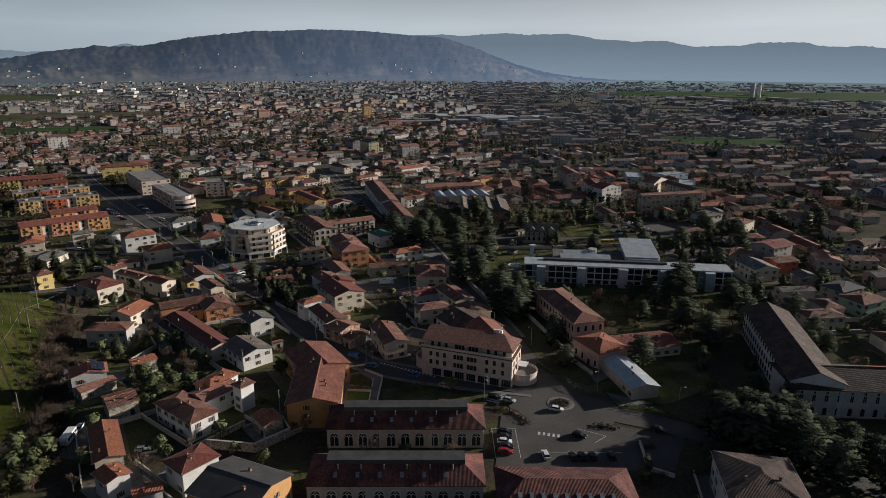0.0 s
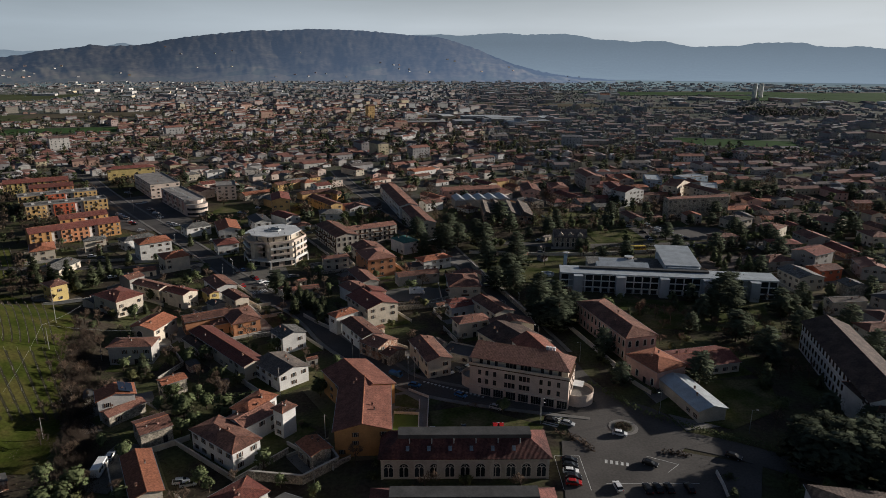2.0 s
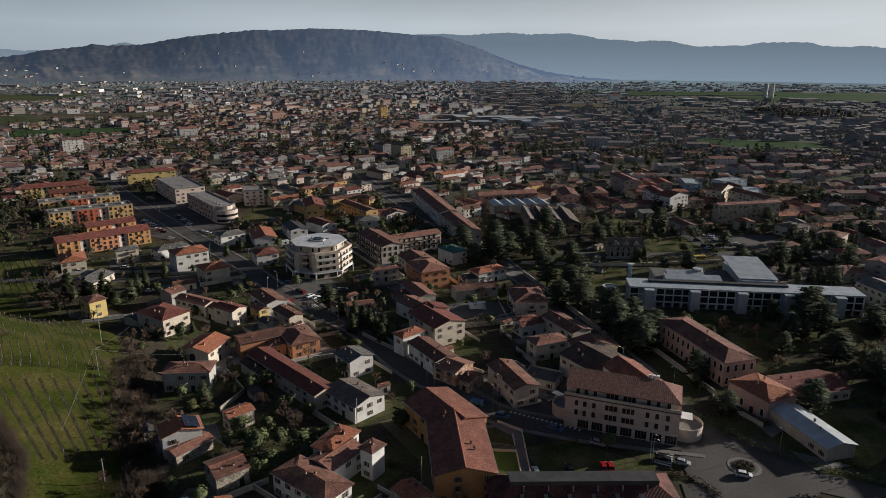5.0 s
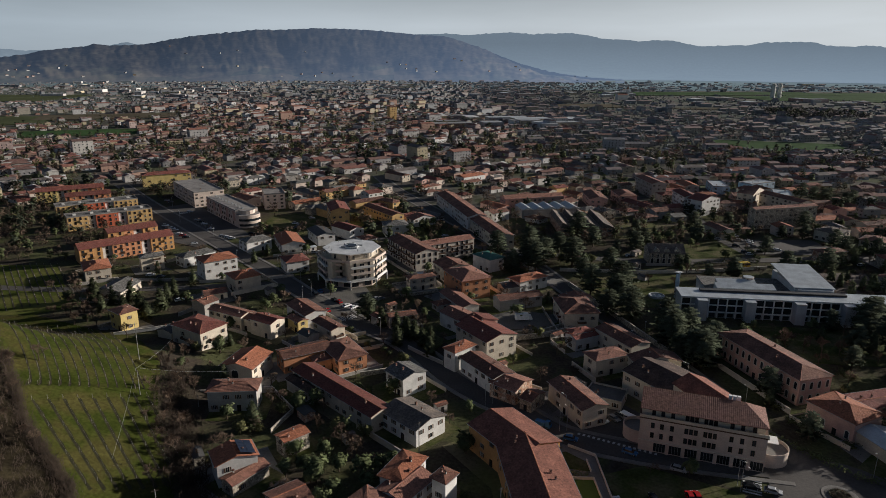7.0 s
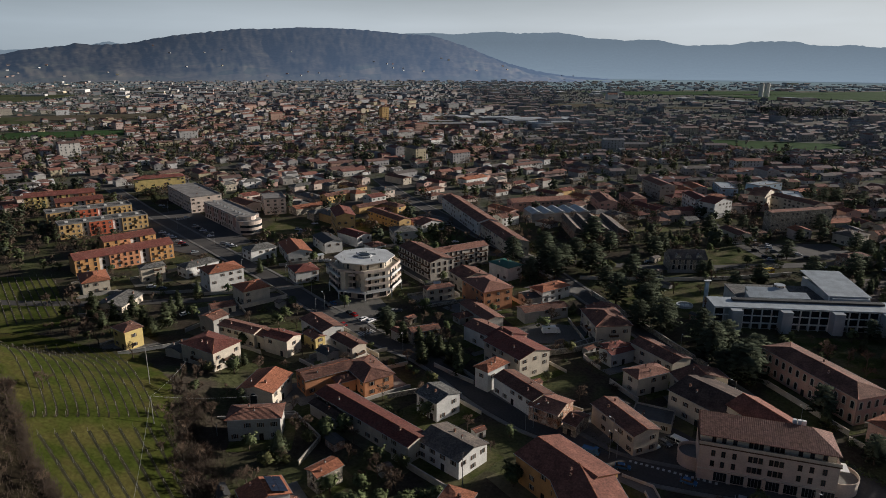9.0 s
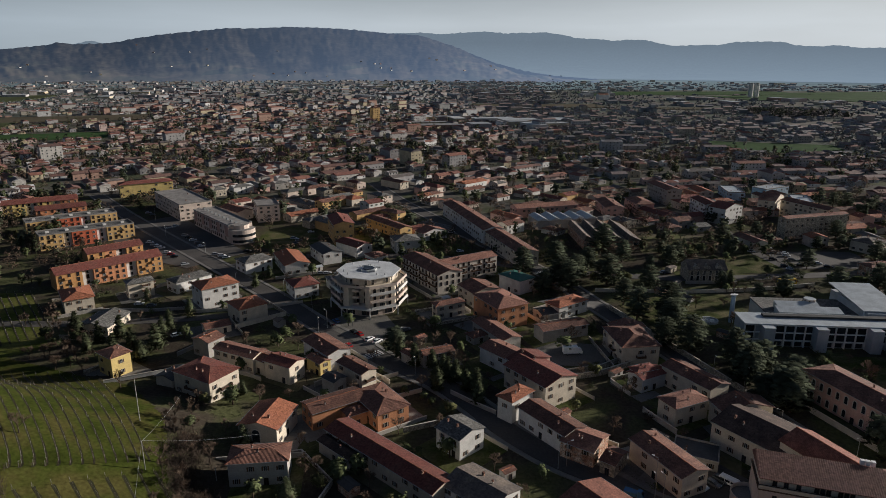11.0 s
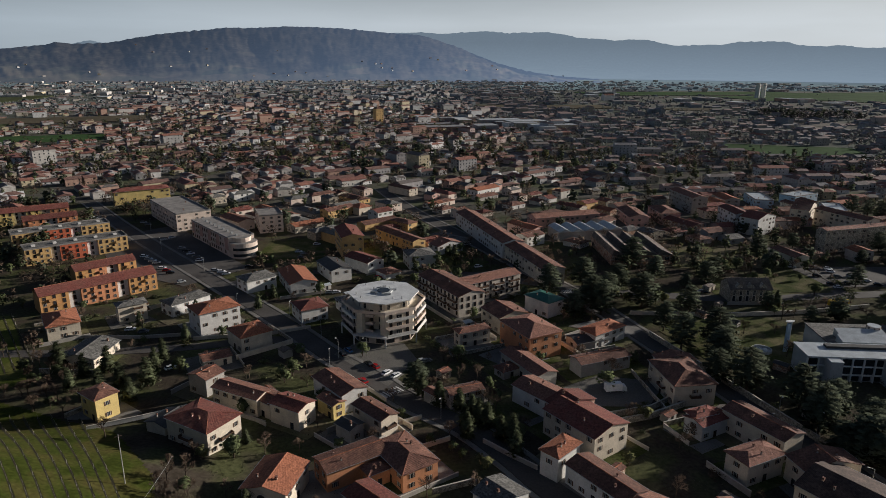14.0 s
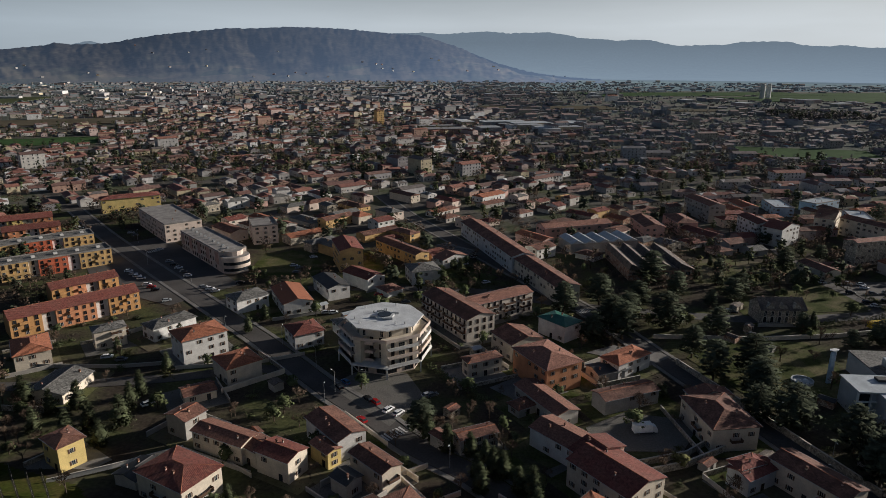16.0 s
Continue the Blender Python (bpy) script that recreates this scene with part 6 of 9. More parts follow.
def saw_factory():
    ob = thing("factory", 33.0, 459.0, 0, 0, "old brick factory with a saw-tooth roof of grey sheets", "factory")
    boxpart("wall", ob, -20, 14, -20, 20, -0.4, 5.5, WALL["brick"])
    for k in range(4):
        u = -20 + k * 8.5
        b = Build()
        b.extrude([(u, -20.4, 5.4), (u + 8.4, -20.4, 5.4), (u + 1.2, -20.4, 8.6)], (0, 40.8, 0))
        part("roof", b.mesh("roof", TILE["greybrown"]), ob, "saw-tooth bay with grey-brown sheets")
    for k in range(6):
        part("window", WINDOW["wide"], ob, "", pose(-17 + k * 5.5, -20, 2.6))
    ob = thing("factory", 17.0, 499.0, 0, 10, "low factory shed with pale ridged roofs", "factory")
    boxpart("wall", ob, -24, 18, -9, 9, -0.4, 6.0, WALL["grey"])
    for k in range(5):
        u = -24 + k * 8.4
        b = Build()
        b.extrude([(u, -9.4, 5.9), (u + 8.3, -9.4, 5.9), (u + 4.2, -9.4, 7.8)], (0, 18.8, 0))
        part("roof", b.mesh("roof", TILE["metal"]), ob, "pale ridged roof bay")


saw_factory()


def college():
    """Two long wings of a large old college meeting at a corner."""
    ob = thing("college", 120.6, 209.2, 0, 77.9, "large pale three-storey college wing with a dark brown roof", "building")
    L, W, h = 62.0, 15.0, 11.2
    part("wall", wall_mesh(L, W, h, "gable", 3.0, WALL["white"]), ob)
    part("roof", roof_mesh(L, W, h, "gable", 3.0, TILE["umber"], 0.9), ob)
    for z0 in (3.6, 7.4):
        boxpart("string_course", ob, -L / 2, L / 2, W / 2 - 0.02, W / 2 + 0.15, z0 - 0.5, z0 - 0.2, STONE_TRIM)
    n = 20
    for k in range(n):
        u = -L / 2 + L * (k + 0.5) / n
        for z0 in (0.8, 4.2, 8.0):
            part("window", WINDOW["darktall"], ob, "", pose(u, W / 2, z0, 0, 0, 180))
    ob = thing("college", 136.0, 185.0, 0, -4.0, "front wing of an old pale college with cornice and arches", "building")
    L, W, h = 56.0, 17.0, 9.6
    part("wall", wall_mesh(L, W, h, "hip", 0, WALL["white"]), ob)
    part("roof", roof_mesh(L, W, h, "hip", 3.6, TILE["umber"], 0.9), ob)
    part("ridge_tiles", hip_cap_mesh(L, W, h, 3.6, TILE["orange"], 0.9), ob)
    boxpart("cornice", ob, -L / 2 - 0.4, L / 2 + 0.4, -W / 2 - 0.4, W / 2 + 0.4, h - 0.9, h - 0.4, STONE_TRIM)
    for k in range(15):
        u = -L / 2 + L * (k + 0.5) / 15
        part("window", WINDOW["tall"], ob, "", pose(u, -W / 2, 5.2))
        part("window", WINDOW["arch"], ob, "", pose(u, -W / 2, 0.6))
        part("window", WINDOW["small"], ob, "", pose(u, -W / 2, 7.7))


college()


# ---- trees, measured place by place but for the last, unseen list ----
for x, y, h in ((-25.4, 365.9, 10.2), (-15.3, 375.7, 12.7), (-6.0, 383.2, 11.6), (5.7, 397.0, 10.6), (7.9, 376.3, 13.1), (26.8, 397.5, 12.0), (-9.8, 405.0, 10.9), (13.4, 420.9, 13.4), (-30.3, 393.3, 12.4)):
    tree('cedar', x, y, h)
for x, y, h in ((9.3, 305.7, 9.8), (8.0, 332.5, 12.2), (16.5, 317.5, 11.2), (13.9, 294.3, 10.1), (20.2, 346.2, 12.5), (18.4, 359.2, 11.5), (7.8, 350.0, 10.5), (22.5, 334.0, 12.9)):
    tree('cedar', x, y, h)
for x, y, h in ((23.3, 259.7, 11.9), (30.7, 256.5, 14.8), (34.2, 281.1, 13.6), (40.5, 270.7, 12.3), (42.3, 293.5, 15.3), (27.1, 276.4, 14.0), (117.9, 296.8, 12.7), (109.8, 287.7, 15.7)):
    tree('cedar', x, y, h)
for x, y, h in ((104.9, 281.0, 12.8), (105.7, 270.5, 15.9), (28.0, 258.4, 14.5), (34.8, 264.7, 13.2), (24.9, 272.8, 16.3), (28.2, 287.9, 15.0)):
    tree('cedar', x, y, h)
for x, y, h in ((81.2, 167.7, 14.0), (89.4, 173.2, 12.0), (89.7, 164.7, 15.0), (97.2, 167.7, 14.0), (100.3, 163.2, 14.0), (105.4, 159.3, 11.0), (110.9, 155.4, 11.0), (96.5, 148.7, 14.0), (101.2, 144.0, 14.0), (113.0, 148.9, 12.0), (91.1, 159.2, 15.0), (111.6, 142.0, 13.0), (106.1, 178.8, 11.0), (81.2, 161.9, 14.0), (85.7, 157.7, 15.0), (95.5, 155.3, 15.0)):
    tree('cedar', x, y, h)
for x, y, h in ((96.5, 233.8, 7.6), (105.9, 240.9, 9.5), (96.6, 246.5, 8.7), (95.9, 260.0, 7.9), (110.6, 260.4, 9.8), (106.1, 231.3, 9.0), (106.2, 221.2, 8.2), (103.5, 247.8, 10.1), (112.2, 251.0, 9.3)):
    tree('bare', x, y, h)
for x, y, h in ((66.5, 146.3, 4.2), (71.9, 149.8, 5.3), (75.6, 148.6, 4.8), (80.8, 153.7, 4.4), (71.4, 155.1, 5.4), (71.0, 142.8, 5.0)):
    tree('bush', x, y, h)
for x, y, h in ((5.5, 401.4, 10.2), (0.2, 364.8, 12.7), (0.4, 416.3, 11.6), (11.1, 387.7, 10.6), (-12.8, 368.1, 13.1), (-11.3, 405.5, 12.0), (19.2, 390.6, 10.9), (22.9, 435.6, 13.4)):
    tree('cedar', x, y, h)
for x, y, h in ((14.2, 336.9, 10.2), (11.6, 323.3, 12.7), (17.2, 319.4, 11.6), (17.1, 305.5, 10.6), (22.6, 337.3, 13.1), (17.4, 300.6, 12.0)):
    tree('cedar', x, y, h)
for x, y, h in ((-93.6, 303.7, 11.0), (101.0, 453.0, 13.0), (35.0, 403.8, 11.0), (57.9, 414.0, 12.0), (41.5, 435.1, 12.0)):
    tree('cedar', x, y, h)
for x, y, h in ((-207.6, 308.5, 8.5), (-191.0, 307.8, 10.6), (-196.1, 304.9, 9.7), (-184.7, 300.2, 8.8), (-183.2, 310.6, 10.9), (-184.4, 320.6, 10.0), (-207.5, 318.3, 9.1), (-218.5, 323.9, 11.2), (-200.6, 321.1, 10.3), (-184.8, 329.6, 9.4)):
    tree('pine', x, y, h)
for x, y, h in ((-80.1, 291.0, 7.6), (-75.0, 281.2, 9.5), (-78.9, 274.9, 8.7), (-69.3, 274.0, 7.9), (-66.2, 271.5, 9.8), (-86.3, 293.3, 9.0), (-70.7, 450.8, 9.0), (-73.1, 459.4, 7.0), (-169.7, 367.8, 8.0), (-162.0, 380.7, 8.0), (-158.0, 393.9, 7.0), (-187.1, 374.9, 7.0)):
    tree('pine', x, y, h)
for x, y, h in ((-139.6, 314.3, 5.1), (-136.1, 316.2, 6.4), (-123.1, 294.9, 5.8), (-39.7, 283.4, 5.3), (-30.2, 302.5, 6.5), (-113.0, 330.6, 6.0), (-146.9, 290.4, 5.5), (94.5, 387.9, 6.7), (77.6, 429.4, 6.2), (96.8, 432.8, 5.6), (102.8, 428.3, 5.1), (111.3, 432.6, 6.4), (-175.9, 320.1, 5.8)):
    tree('bush', x, y, h)
for x, y, h in ((-89.4, 195.5, 5.1), (-82.9, 193.3, 6.4), (-94.6, 190.8, 5.8), (-78.6, 195.0, 5.3), (-97.9, 193.1, 6.5), (-74.5, 195.5, 6.0), (-106.7, 228.6, 5.5), (-143.6, 266.7, 6.7), (-55.5, 203.5, 6.2), (-81.1, 187.4, 5.6), (-89.4, 185.4, 5.1), (-77.1, 236.5, 6.4), (-101.6, 229.6, 5.8), (-90.4, 213.4, 5.3)):
    tree('bush', x, y, h)
for x, y, h in ((-55.9, 204.7, 5.0), (-111.0, 224.4, 4.0), (-74.3, 191.9, 5.0)):
    tree('olive', x, y, h)
for x, y, h in ((-151.8, 229.2, 6.8), (-144.4, 223.2, 8.5), (-141.9, 212.5, 7.8), (-135.5, 203.6, 7.0), (-127.8, 191.4, 8.7), (-131.3, 189.1, 8.0), (-146.3, 237.2, 7.3), (-141.0, 233.7, 9.0), (-136.9, 215.2, 8.2), (-156.2, 245.5, 7.5), (-87.7, 204.8, 6.8), (-85.5, 202.1, 8.5), (-90.4, 207.5, 7.8), (-129.7, 199.5, 7.0), (-155.9, 251.8, 8.7), (-152.2, 254.5, 8.0)):
    tree('bare', x, y, h)
for x, y, h in ((-212.5, 295.3, 6.8), (-210.7, 300.7, 8.5), (-202.5, 293.7, 7.8), (-220.8, 304.5, 7.0), (-181.2, 274.8, 8.7), (-226.1, 304.3, 8.0), (-181.8, 223.6, 7.3), (-185.1, 213.5, 9.0)):
    tree('bare', x, y, h)
for x, y, h in ((-68.7, 289.4, 6.8), (-70.6, 292.8, 8.5), (25.3, 419.2, 7.8), (47.1, 434.8, 7.0), (-25.1, 312.2, 8.7), (-15.2, 272.6, 8.0), (-100.9, 296.6, 7.3), (-51.9, 438.6, 9.0), (-55.0, 447.5, 8.2), (-147.4, 591.0, 7.5), (-161.1, 573.7, 6.8), (-164.5, 558.0, 8.5), (39.2, 345.7, 7.8), (51.8, 345.2, 7.0), (62.9, 359.7, 8.7), (44.7, 324.1, 8.0), (53.8, 389.6, 7.3), (74.5, 413.5, 9.0)):
    tree('bare', x, y, h)
for x, y, h in ((-94.7, 206.0, 6.0), (-90.8, 210.2, 7.4), (-98.6, 214.5, 6.8), (-127.7, 189.4, 6.2), (-123.6, 193.4, 7.6), (-141.9, 205.8, 7.0), (-142.6, 219.0, 6.4), (-135.5, 188.8, 7.8), (-117.7, 169.3, 7.2), (-100.3, 147.5, 6.6), (-92.8, 140.6, 6.0), (-102.8, 140.6, 7.4), (-106.8, 157.7, 6.8), (-129.1, 175.6, 6.2)):
    tree('bare', x, y, h)
for x, y, h in ((-95.8, 189.6, 5.1), (-94.8, 193.7, 6.4), (-101.9, 201.4, 5.8), (-89.2, 234.9, 5.3), (-112.9, 147.5, 6.5), (-108.5, 150.1, 6.0), (-104.9, 140.6, 5.5), (-108.5, 155.1, 6.7), (-117.7, 157.6, 6.2), (-103.0, 193.3, 5.6), (-95.1, 150.2, 5.1)):
    tree('bush', x, y, h)
for x, y, h in ((-107.6, 141.5, 5.0), (-104.0, 145.0, 5.0), (-111.4, 152.4, 4.5), (-107.8, 138.4, 5.0)):
    tree('olive', x, y, h)
for x, y, h in ((74.1, 269.8, 6.8), (79.9, 268.1, 8.5), (85.8, 266.8, 7.8), (74.1, 259.8, 7.0), (68.7, 273.4, 8.7), (137.4, 289.0, 8.0), (91.7, 270.0, 7.3), (127.5, 260.3, 9.0), (126.8, 248.2, 8.2), (100.0, 216.3, 7.5), (118.7, 248.0, 6.8)):
    tree('bare', x, y, h)
for x, y, h in ((-391.6, 799.0, 12.0), (-383.1, 791.7, 11.0), (-374.5, 788.2, 12.0), (-489.1, 801.0, 10.0), (-432.9, 765.9, 10.0), (-122.0, 459.1, 8.0), (-265.4, 446.0, 7.0)):
    tree('cypress', x, y, h)
for x, y, h in ((-160.0, 275.7, 5.1), (-153.5, 265.0, 6.4), (-153.6, 244.3, 5.8), (-149.2, 238.9, 5.3), (-149.4, 247.0, 6.5), (-149.9, 225.0, 6.0), (-144.2, 219.3, 5.5), (-136.7, 205.4, 6.7), (-136.9, 215.0, 6.2), (-143.1, 209.9, 5.6), (-147.7, 214.8, 5.1), (-171.9, 187.3, 6.4), (-173.8, 194.8, 5.8), (-168.4, 191.5, 5.3), (-164.0, 189.7, 6.5), (-178.6, 201.1, 6.0), (-178.7, 205.9, 5.5)):
    tree('bare', x, y, h)
for x, y, h in ((229.5, 560.6, 13.0), (232.5, 548.2, 12.0), (234.3, 535.7, 13.0), (243.0, 524.2, 12.0), (255.6, 536.2, 12.0), (312.7, 525.8, 13.0), (329.1, 537.6, 12.0), (295.0, 464.1, 12.0), (303.4, 467.7, 11.0), (180.8, 392.6, 12.0), (180.2, 383.7, 11.0), (164.9, 436.2, 9.0), (150.7, 436.2, 8.0), (207.6, 330.8, 10.0), (210.5, 340.7, 9.0), (219.1, 437.0, 9.0)):
    tree('cedar', x, y, h)
for x, y, h in ((158.2, 441.1, 5.1), (177.1, 444.5, 6.4), (202.4, 462.3, 5.8), (176.7, 399.1, 5.3), (246.1, 472.3, 6.5), (237.8, 437.2, 6.0), (280.3, 492.6, 5.5), (189.9, 386.2, 6.7), (168.5, 392.2, 6.2)):
    tree('bush', x, y, h)
for x, y, h in ((-79.2, 280.3, 8.0), (-72.5, 280.3, 8.5), (-66.2, 265.1, 8.5), (-91.5, 299.3, 9.0), (-76.2, 288.1, 7.0)):
    tree('pine', x, y, h)
for x, y, h in ((-83.7, 268.4, 3.0), (-81.3, 264.8, 3.0), (-89.8, 272.0, 3.5), (-85.7, 236.2, 3.5), (-98.2, 287.3, 3.0)):
    tree('bush', x, y, h)
for x, y, h in ((-224.8, 316.5, 6.8), (-216.3, 309.0, 8.5), (-208.1, 301.7, 7.8), (-212.2, 295.7, 7.0), (-219.6, 319.9, 8.7), (-210.3, 315.9, 8.0), (-201.5, 301.7, 7.3), (-226.5, 325.9, 9.0), (-210.1, 310.3, 8.2), (-219.5, 305.6, 7.5)):
    tree('bare', x, y, h)
for x, y, h in ((-220.9, 312.6, 5.0), (-215.7, 317.8, 5.0), (-230.0, 322.3, 5.0), (-208.1, 297.1, 4.0)):
    tree('bush', x, y, h)
# unseen cedars added right of the view, to throw shade on the near ground
for x, y, h in ((122, 90, 15), (137, 95, 18), (152, 93, 16), (162, 91, 19), (177, 96, 17), (122, 106, 15), (137, 104, 18), (152, 102, 16), (162, 107, 19), (177, 105, 17), (122, 115, 15), (137, 120, 18), (152, 118, 16), (162, 116, 19), (177, 114, 17), (122, 131, 15), (137, 129, 18), (152, 127, 16), (162, 132, 19), (177, 130, 17), (122, 140, 15), (137, 138, 18)):
    tree('cedar', x, y, h)

# ---- cars ----
car(18.3, 167.8, -8, 'black', 'cars in the hall car park')
car(18.0, 165.4, -8, 'black', 'cars in the hall car park')
car(17.7, 162.8, -8, 'white', 'cars in the hall car park')
car(17.9, 160.3, -8, 'black', 'cars in the hall car park')
car(17.5, 157.9, -8, 'red', 'cars in the hall car park')
car(21.3, 186.4, -25, 'silver', 'cars in the hall car park')
car(39.7, 166.2, -32, 'black', 'cars in the hall car park')
car(28.4, 156.3, 95, 'white', 'cars in the hall car park')
car(35.7, 155.5, 92, 'black', 'cars in the hall car park')
car(38.3, 155.7, 92, 'black', 'cars in the hall car park')
car(41.2, 155.7, 92, 'black', 'cars in the hall car park')
car(46.4, 155.8, 92, 'black', 'cars in the hall car park')
car(-18.9, 182.3, 95, 'white', 'parked cars')
car(-9.8, 183.6, 92, 'black', 'parked cars')
car(-0.5, 184.4, 85, 'red', 'parked cars')
car(1.3, 184.4, 88, 'red', 'parked cars')
car(-10.1, 203.5, -32, 'blue', 'parked cars')
car(0.7, 195.8, -28, 'silver', 'parked cars')
car(35.5, 181.0, -18, 'white', 'parked cars')
car(63.7, 169.5, -35, 'black', 'parked cars')
car(-106.7, 169.5, 100, 'white', 'parked cars')
car(-83.1, 158.3, 12, 'silver', 'parked cars')
car(-80.9, 157.3, 15, 'silver', 'parked cars')
car(-19.7, 219.2, -40, 'white', 'cars by the arcade')
car(-13.6, 220.6, -55, 'white', 'cars by the arcade')
car(-10.0, 221.3, -55, 'grey', 'cars by the arcade')
car(-7.2, 222.9, -55, 'grey', 'cars by the arcade')
car(-25.2, 210.4, -20, 'blue', 'cars by the arcade')
car(16.7, 188.4, -15, 'black', 'cars by the arcade')
car(-118.6, 335.0, 125, 'blue', 'parked cars')
car(-107.9, 321.1, 125, 'red', 'parked cars')
car(-110.4, 323.2, 125, 'black', 'parked cars')
car(-103.6, 316.1, 50, 'white', 'parked cars')
car(-100.4, 314.0, 50, 'white', 'parked cars')
car(-111.4, 310.4, 125, 'red', 'parked cars')
car(-91.0, 324.9, 30, 'silver', 'parked cars')
car(-89.5, 324.8, 30, 'grey', 'parked cars')
car(-120.6, 331.9, 120, 'black', 'parked cars')
car(-98.7, 411.1, 10, 'grey', 'parked cars')
car(-111.4, 420.9, 12, 'red', 'parked cars')
car(-133.2, 399.5, 15, 'silver', 'parked cars')
car(-130.0, 399.4, 15, 'white', 'parked cars')
car(-208.1, 358.3, 12, 'white', 'parked cars')
car(-202.0, 355.9, 10, 'grey', 'parked cars')
car(-180.0, 322.9, 40, 'white', 'parked cars')
car(-242.2, 461.7, 15, 'white', 'cars in the block car park')
car(-237.9, 456.7, 15, 'silver', 'cars in the block car park')
car(-234.5, 453.1, 15, 'white', 'cars in the block car park')
car(-231.1, 449.4, 15, 'white', 'cars in the block car park')
car(-224.7, 439.7, 15, 'white', 'cars in the block car park')
car(-221.1, 436.0, 15, 'red', 'cars in the block car park')
car(-217.7, 431.8, 15, 'black', 'cars in the block car park')
car(-207.3, 417.2, 30, 'silver', 'cars in the block car park')
car(-227.2, 478.0, 20, 'silver', 'cars in the block car park')
car(-222.9, 472.4, 20, 'black', 'cars in the block car park')
car(-218.4, 466.3, 20, 'white', 'cars in the block car park')
car(-213.6, 459.7, 20, 'grey', 'cars in the block car park')
car(-209.4, 452.9, 20, 'white', 'cars in the block car park')
car(-196.3, 435.2, 15, 'silver', 'cars in the block car park')
car(-192.3, 432.6, 15, 'white', 'cars in the block car park')
car(-188.9, 429.3, 15, 'white', 'cars in the block car park')
car(-240.8, 501.6, 40, 'white', 'cars in the block car park')
car(-268.0, 535.6, 20, 'grey', 'cars in the block car park')
car(-273.0, 541.3, 20, 'silver', 'cars in the block car park')
car(-314.5, 557.4, 30, 'white', 'cars in the block car park')
car(-310.5, 554.2, 30, 'silver', 'cars in the block car park')
car(-180.2, 441.2, 20, 'black', 'cars in the block car park')
car(-158.6, 468.2, 10, 'white', 'cars in the block car park')
car(-155.0, 464.1, 10, 'silver', 'cars in the block car park')
car(-155.2, 456.6, 10, 'grey', 'cars in the block car park')
car(-150.4, 483.9, 15, 'white', 'cars in the block car park')
car(-59.1, 437.1, 20, 'white', 'cars in the block car park')
car(-61.2, 480.6, 40, 'white', 'cars in the block car park')
car(-45.7, 462.3, 110, 'black', 'cars in the block car park')
car(108.6, 430.8, -20, 'white', 'cars in the far car park')
car(125.6, 454.4, -20, 'white', 'cars in the far car park')
car(123.8, 448.7, -20, 'silver', 'cars in the far car park')
car(43.5, 394.4, -10, 'white', 'cars in the far car park')
car(44.6, 393.1, -10, 'black', 'cars in the far car park')
car(54.9, 457.9, 10, 'white', 'cars in the far car park')
car(120.4, 428.8, -25, 'silver', 'cars in the far car park')
car(124.3, 422.0, -20, 'white', 'cars in the far car park')
car(122.9, 413.9, -20, 'grey', 'cars in the far car park')
car(112.9, 415.6, -20, 'black', 'cars in the far car park')
car(112.9, 397.9, -15, 'white', 'cars in the far car park')
car(112.4, 402.9, -15, 'black', 'cars in the far car park')
car(40.6, 369.1, 8, 'grey', 'cars in the far car park')
car(113.7, 517.5, 0, 'white', 'cars in the far car park')
car(119.1, 517.4, 0, 'grey', 'cars in the far car park')
car(126.1, 426.9, -20, 'white', 'cars along the back street')
car(130.1, 414.4, -20, 'silver', 'cars along the back street')
car(133.3, 406.9, -20, 'white', 'cars along the back street')
car(135.1, 400.9, -20, 'black', 'cars along the back street')
car(122.5, 438.1, -20, 'white', 'cars along the back street')
car(121.5, 403.6, -20, 'black', 'cars along the back street')
car(133.0, 383.1, 0, 'white', 'cars along the back street')
car(136.0, 376.6, 0, 'grey', 'cars along the back street')
car(144.5, 376.7, 0, 'silver', 'cars along the back street')
car(163.4, 377.3, 0, 'white', 'cars along the back street')
car(156.2, 309.8, -20, 'white', 'cars along the back street')
car(177.6, 310.1, 5, 'white', 'cars along the back street')
car(190.8, 305.8, 0, 'white', 'cars along the back street')
car(229.4, 354.2, -50, 'white', 'cars along the back street')
car(223.4, 337.8, -50, 'silver', 'cars along the back street')

# ---- street lamps and poles ----
for x, y in ((-121.6, 329.1), (-86.1, 285.4), (10.9, 271.4), (-111.4, 330.3), (-146.0, 367.8), (-130.3, 347.8), (-236.7, 472.9), (-201.7, 435.4), (-259.8, 518.9), (-170.8, 379.9), (-205.9, 365.2), (-123.8, 319.7)):
    street_lamp(x, y, 7.5)
for x, y in ((-25.4, 215.3), (13.5, 189.4), (50.9, 192.8), (-27.6, 215.1), (33.9, 229.7), (24.4, 272.8), (14.3, 303.9), (73.8, 182.2), (-48.4, 229.9)):
    street_lamp(x, y, 7.5)
for x, y in ((13.4, 187.2), (17.9, 282.1), (20.8, 244.6), (-45.9, 231.1), (-24.4, 222.9)):
    street_lamp(x, y, 7.5)

utility_pole(-153.9, 224.8, 8.1)
utility_pole(-163.5, 246.4, 13.4)
utility_pole(-137.8, 227.9, 4.0)
utility_pole(-130.3, 178.8, 6.8)
utility_pole(-68.5, 203.9, 10.0)
utility_pole(-48.8, 174.5, 10.4)
utility_pole(-49.0, 158.1, 5.3)


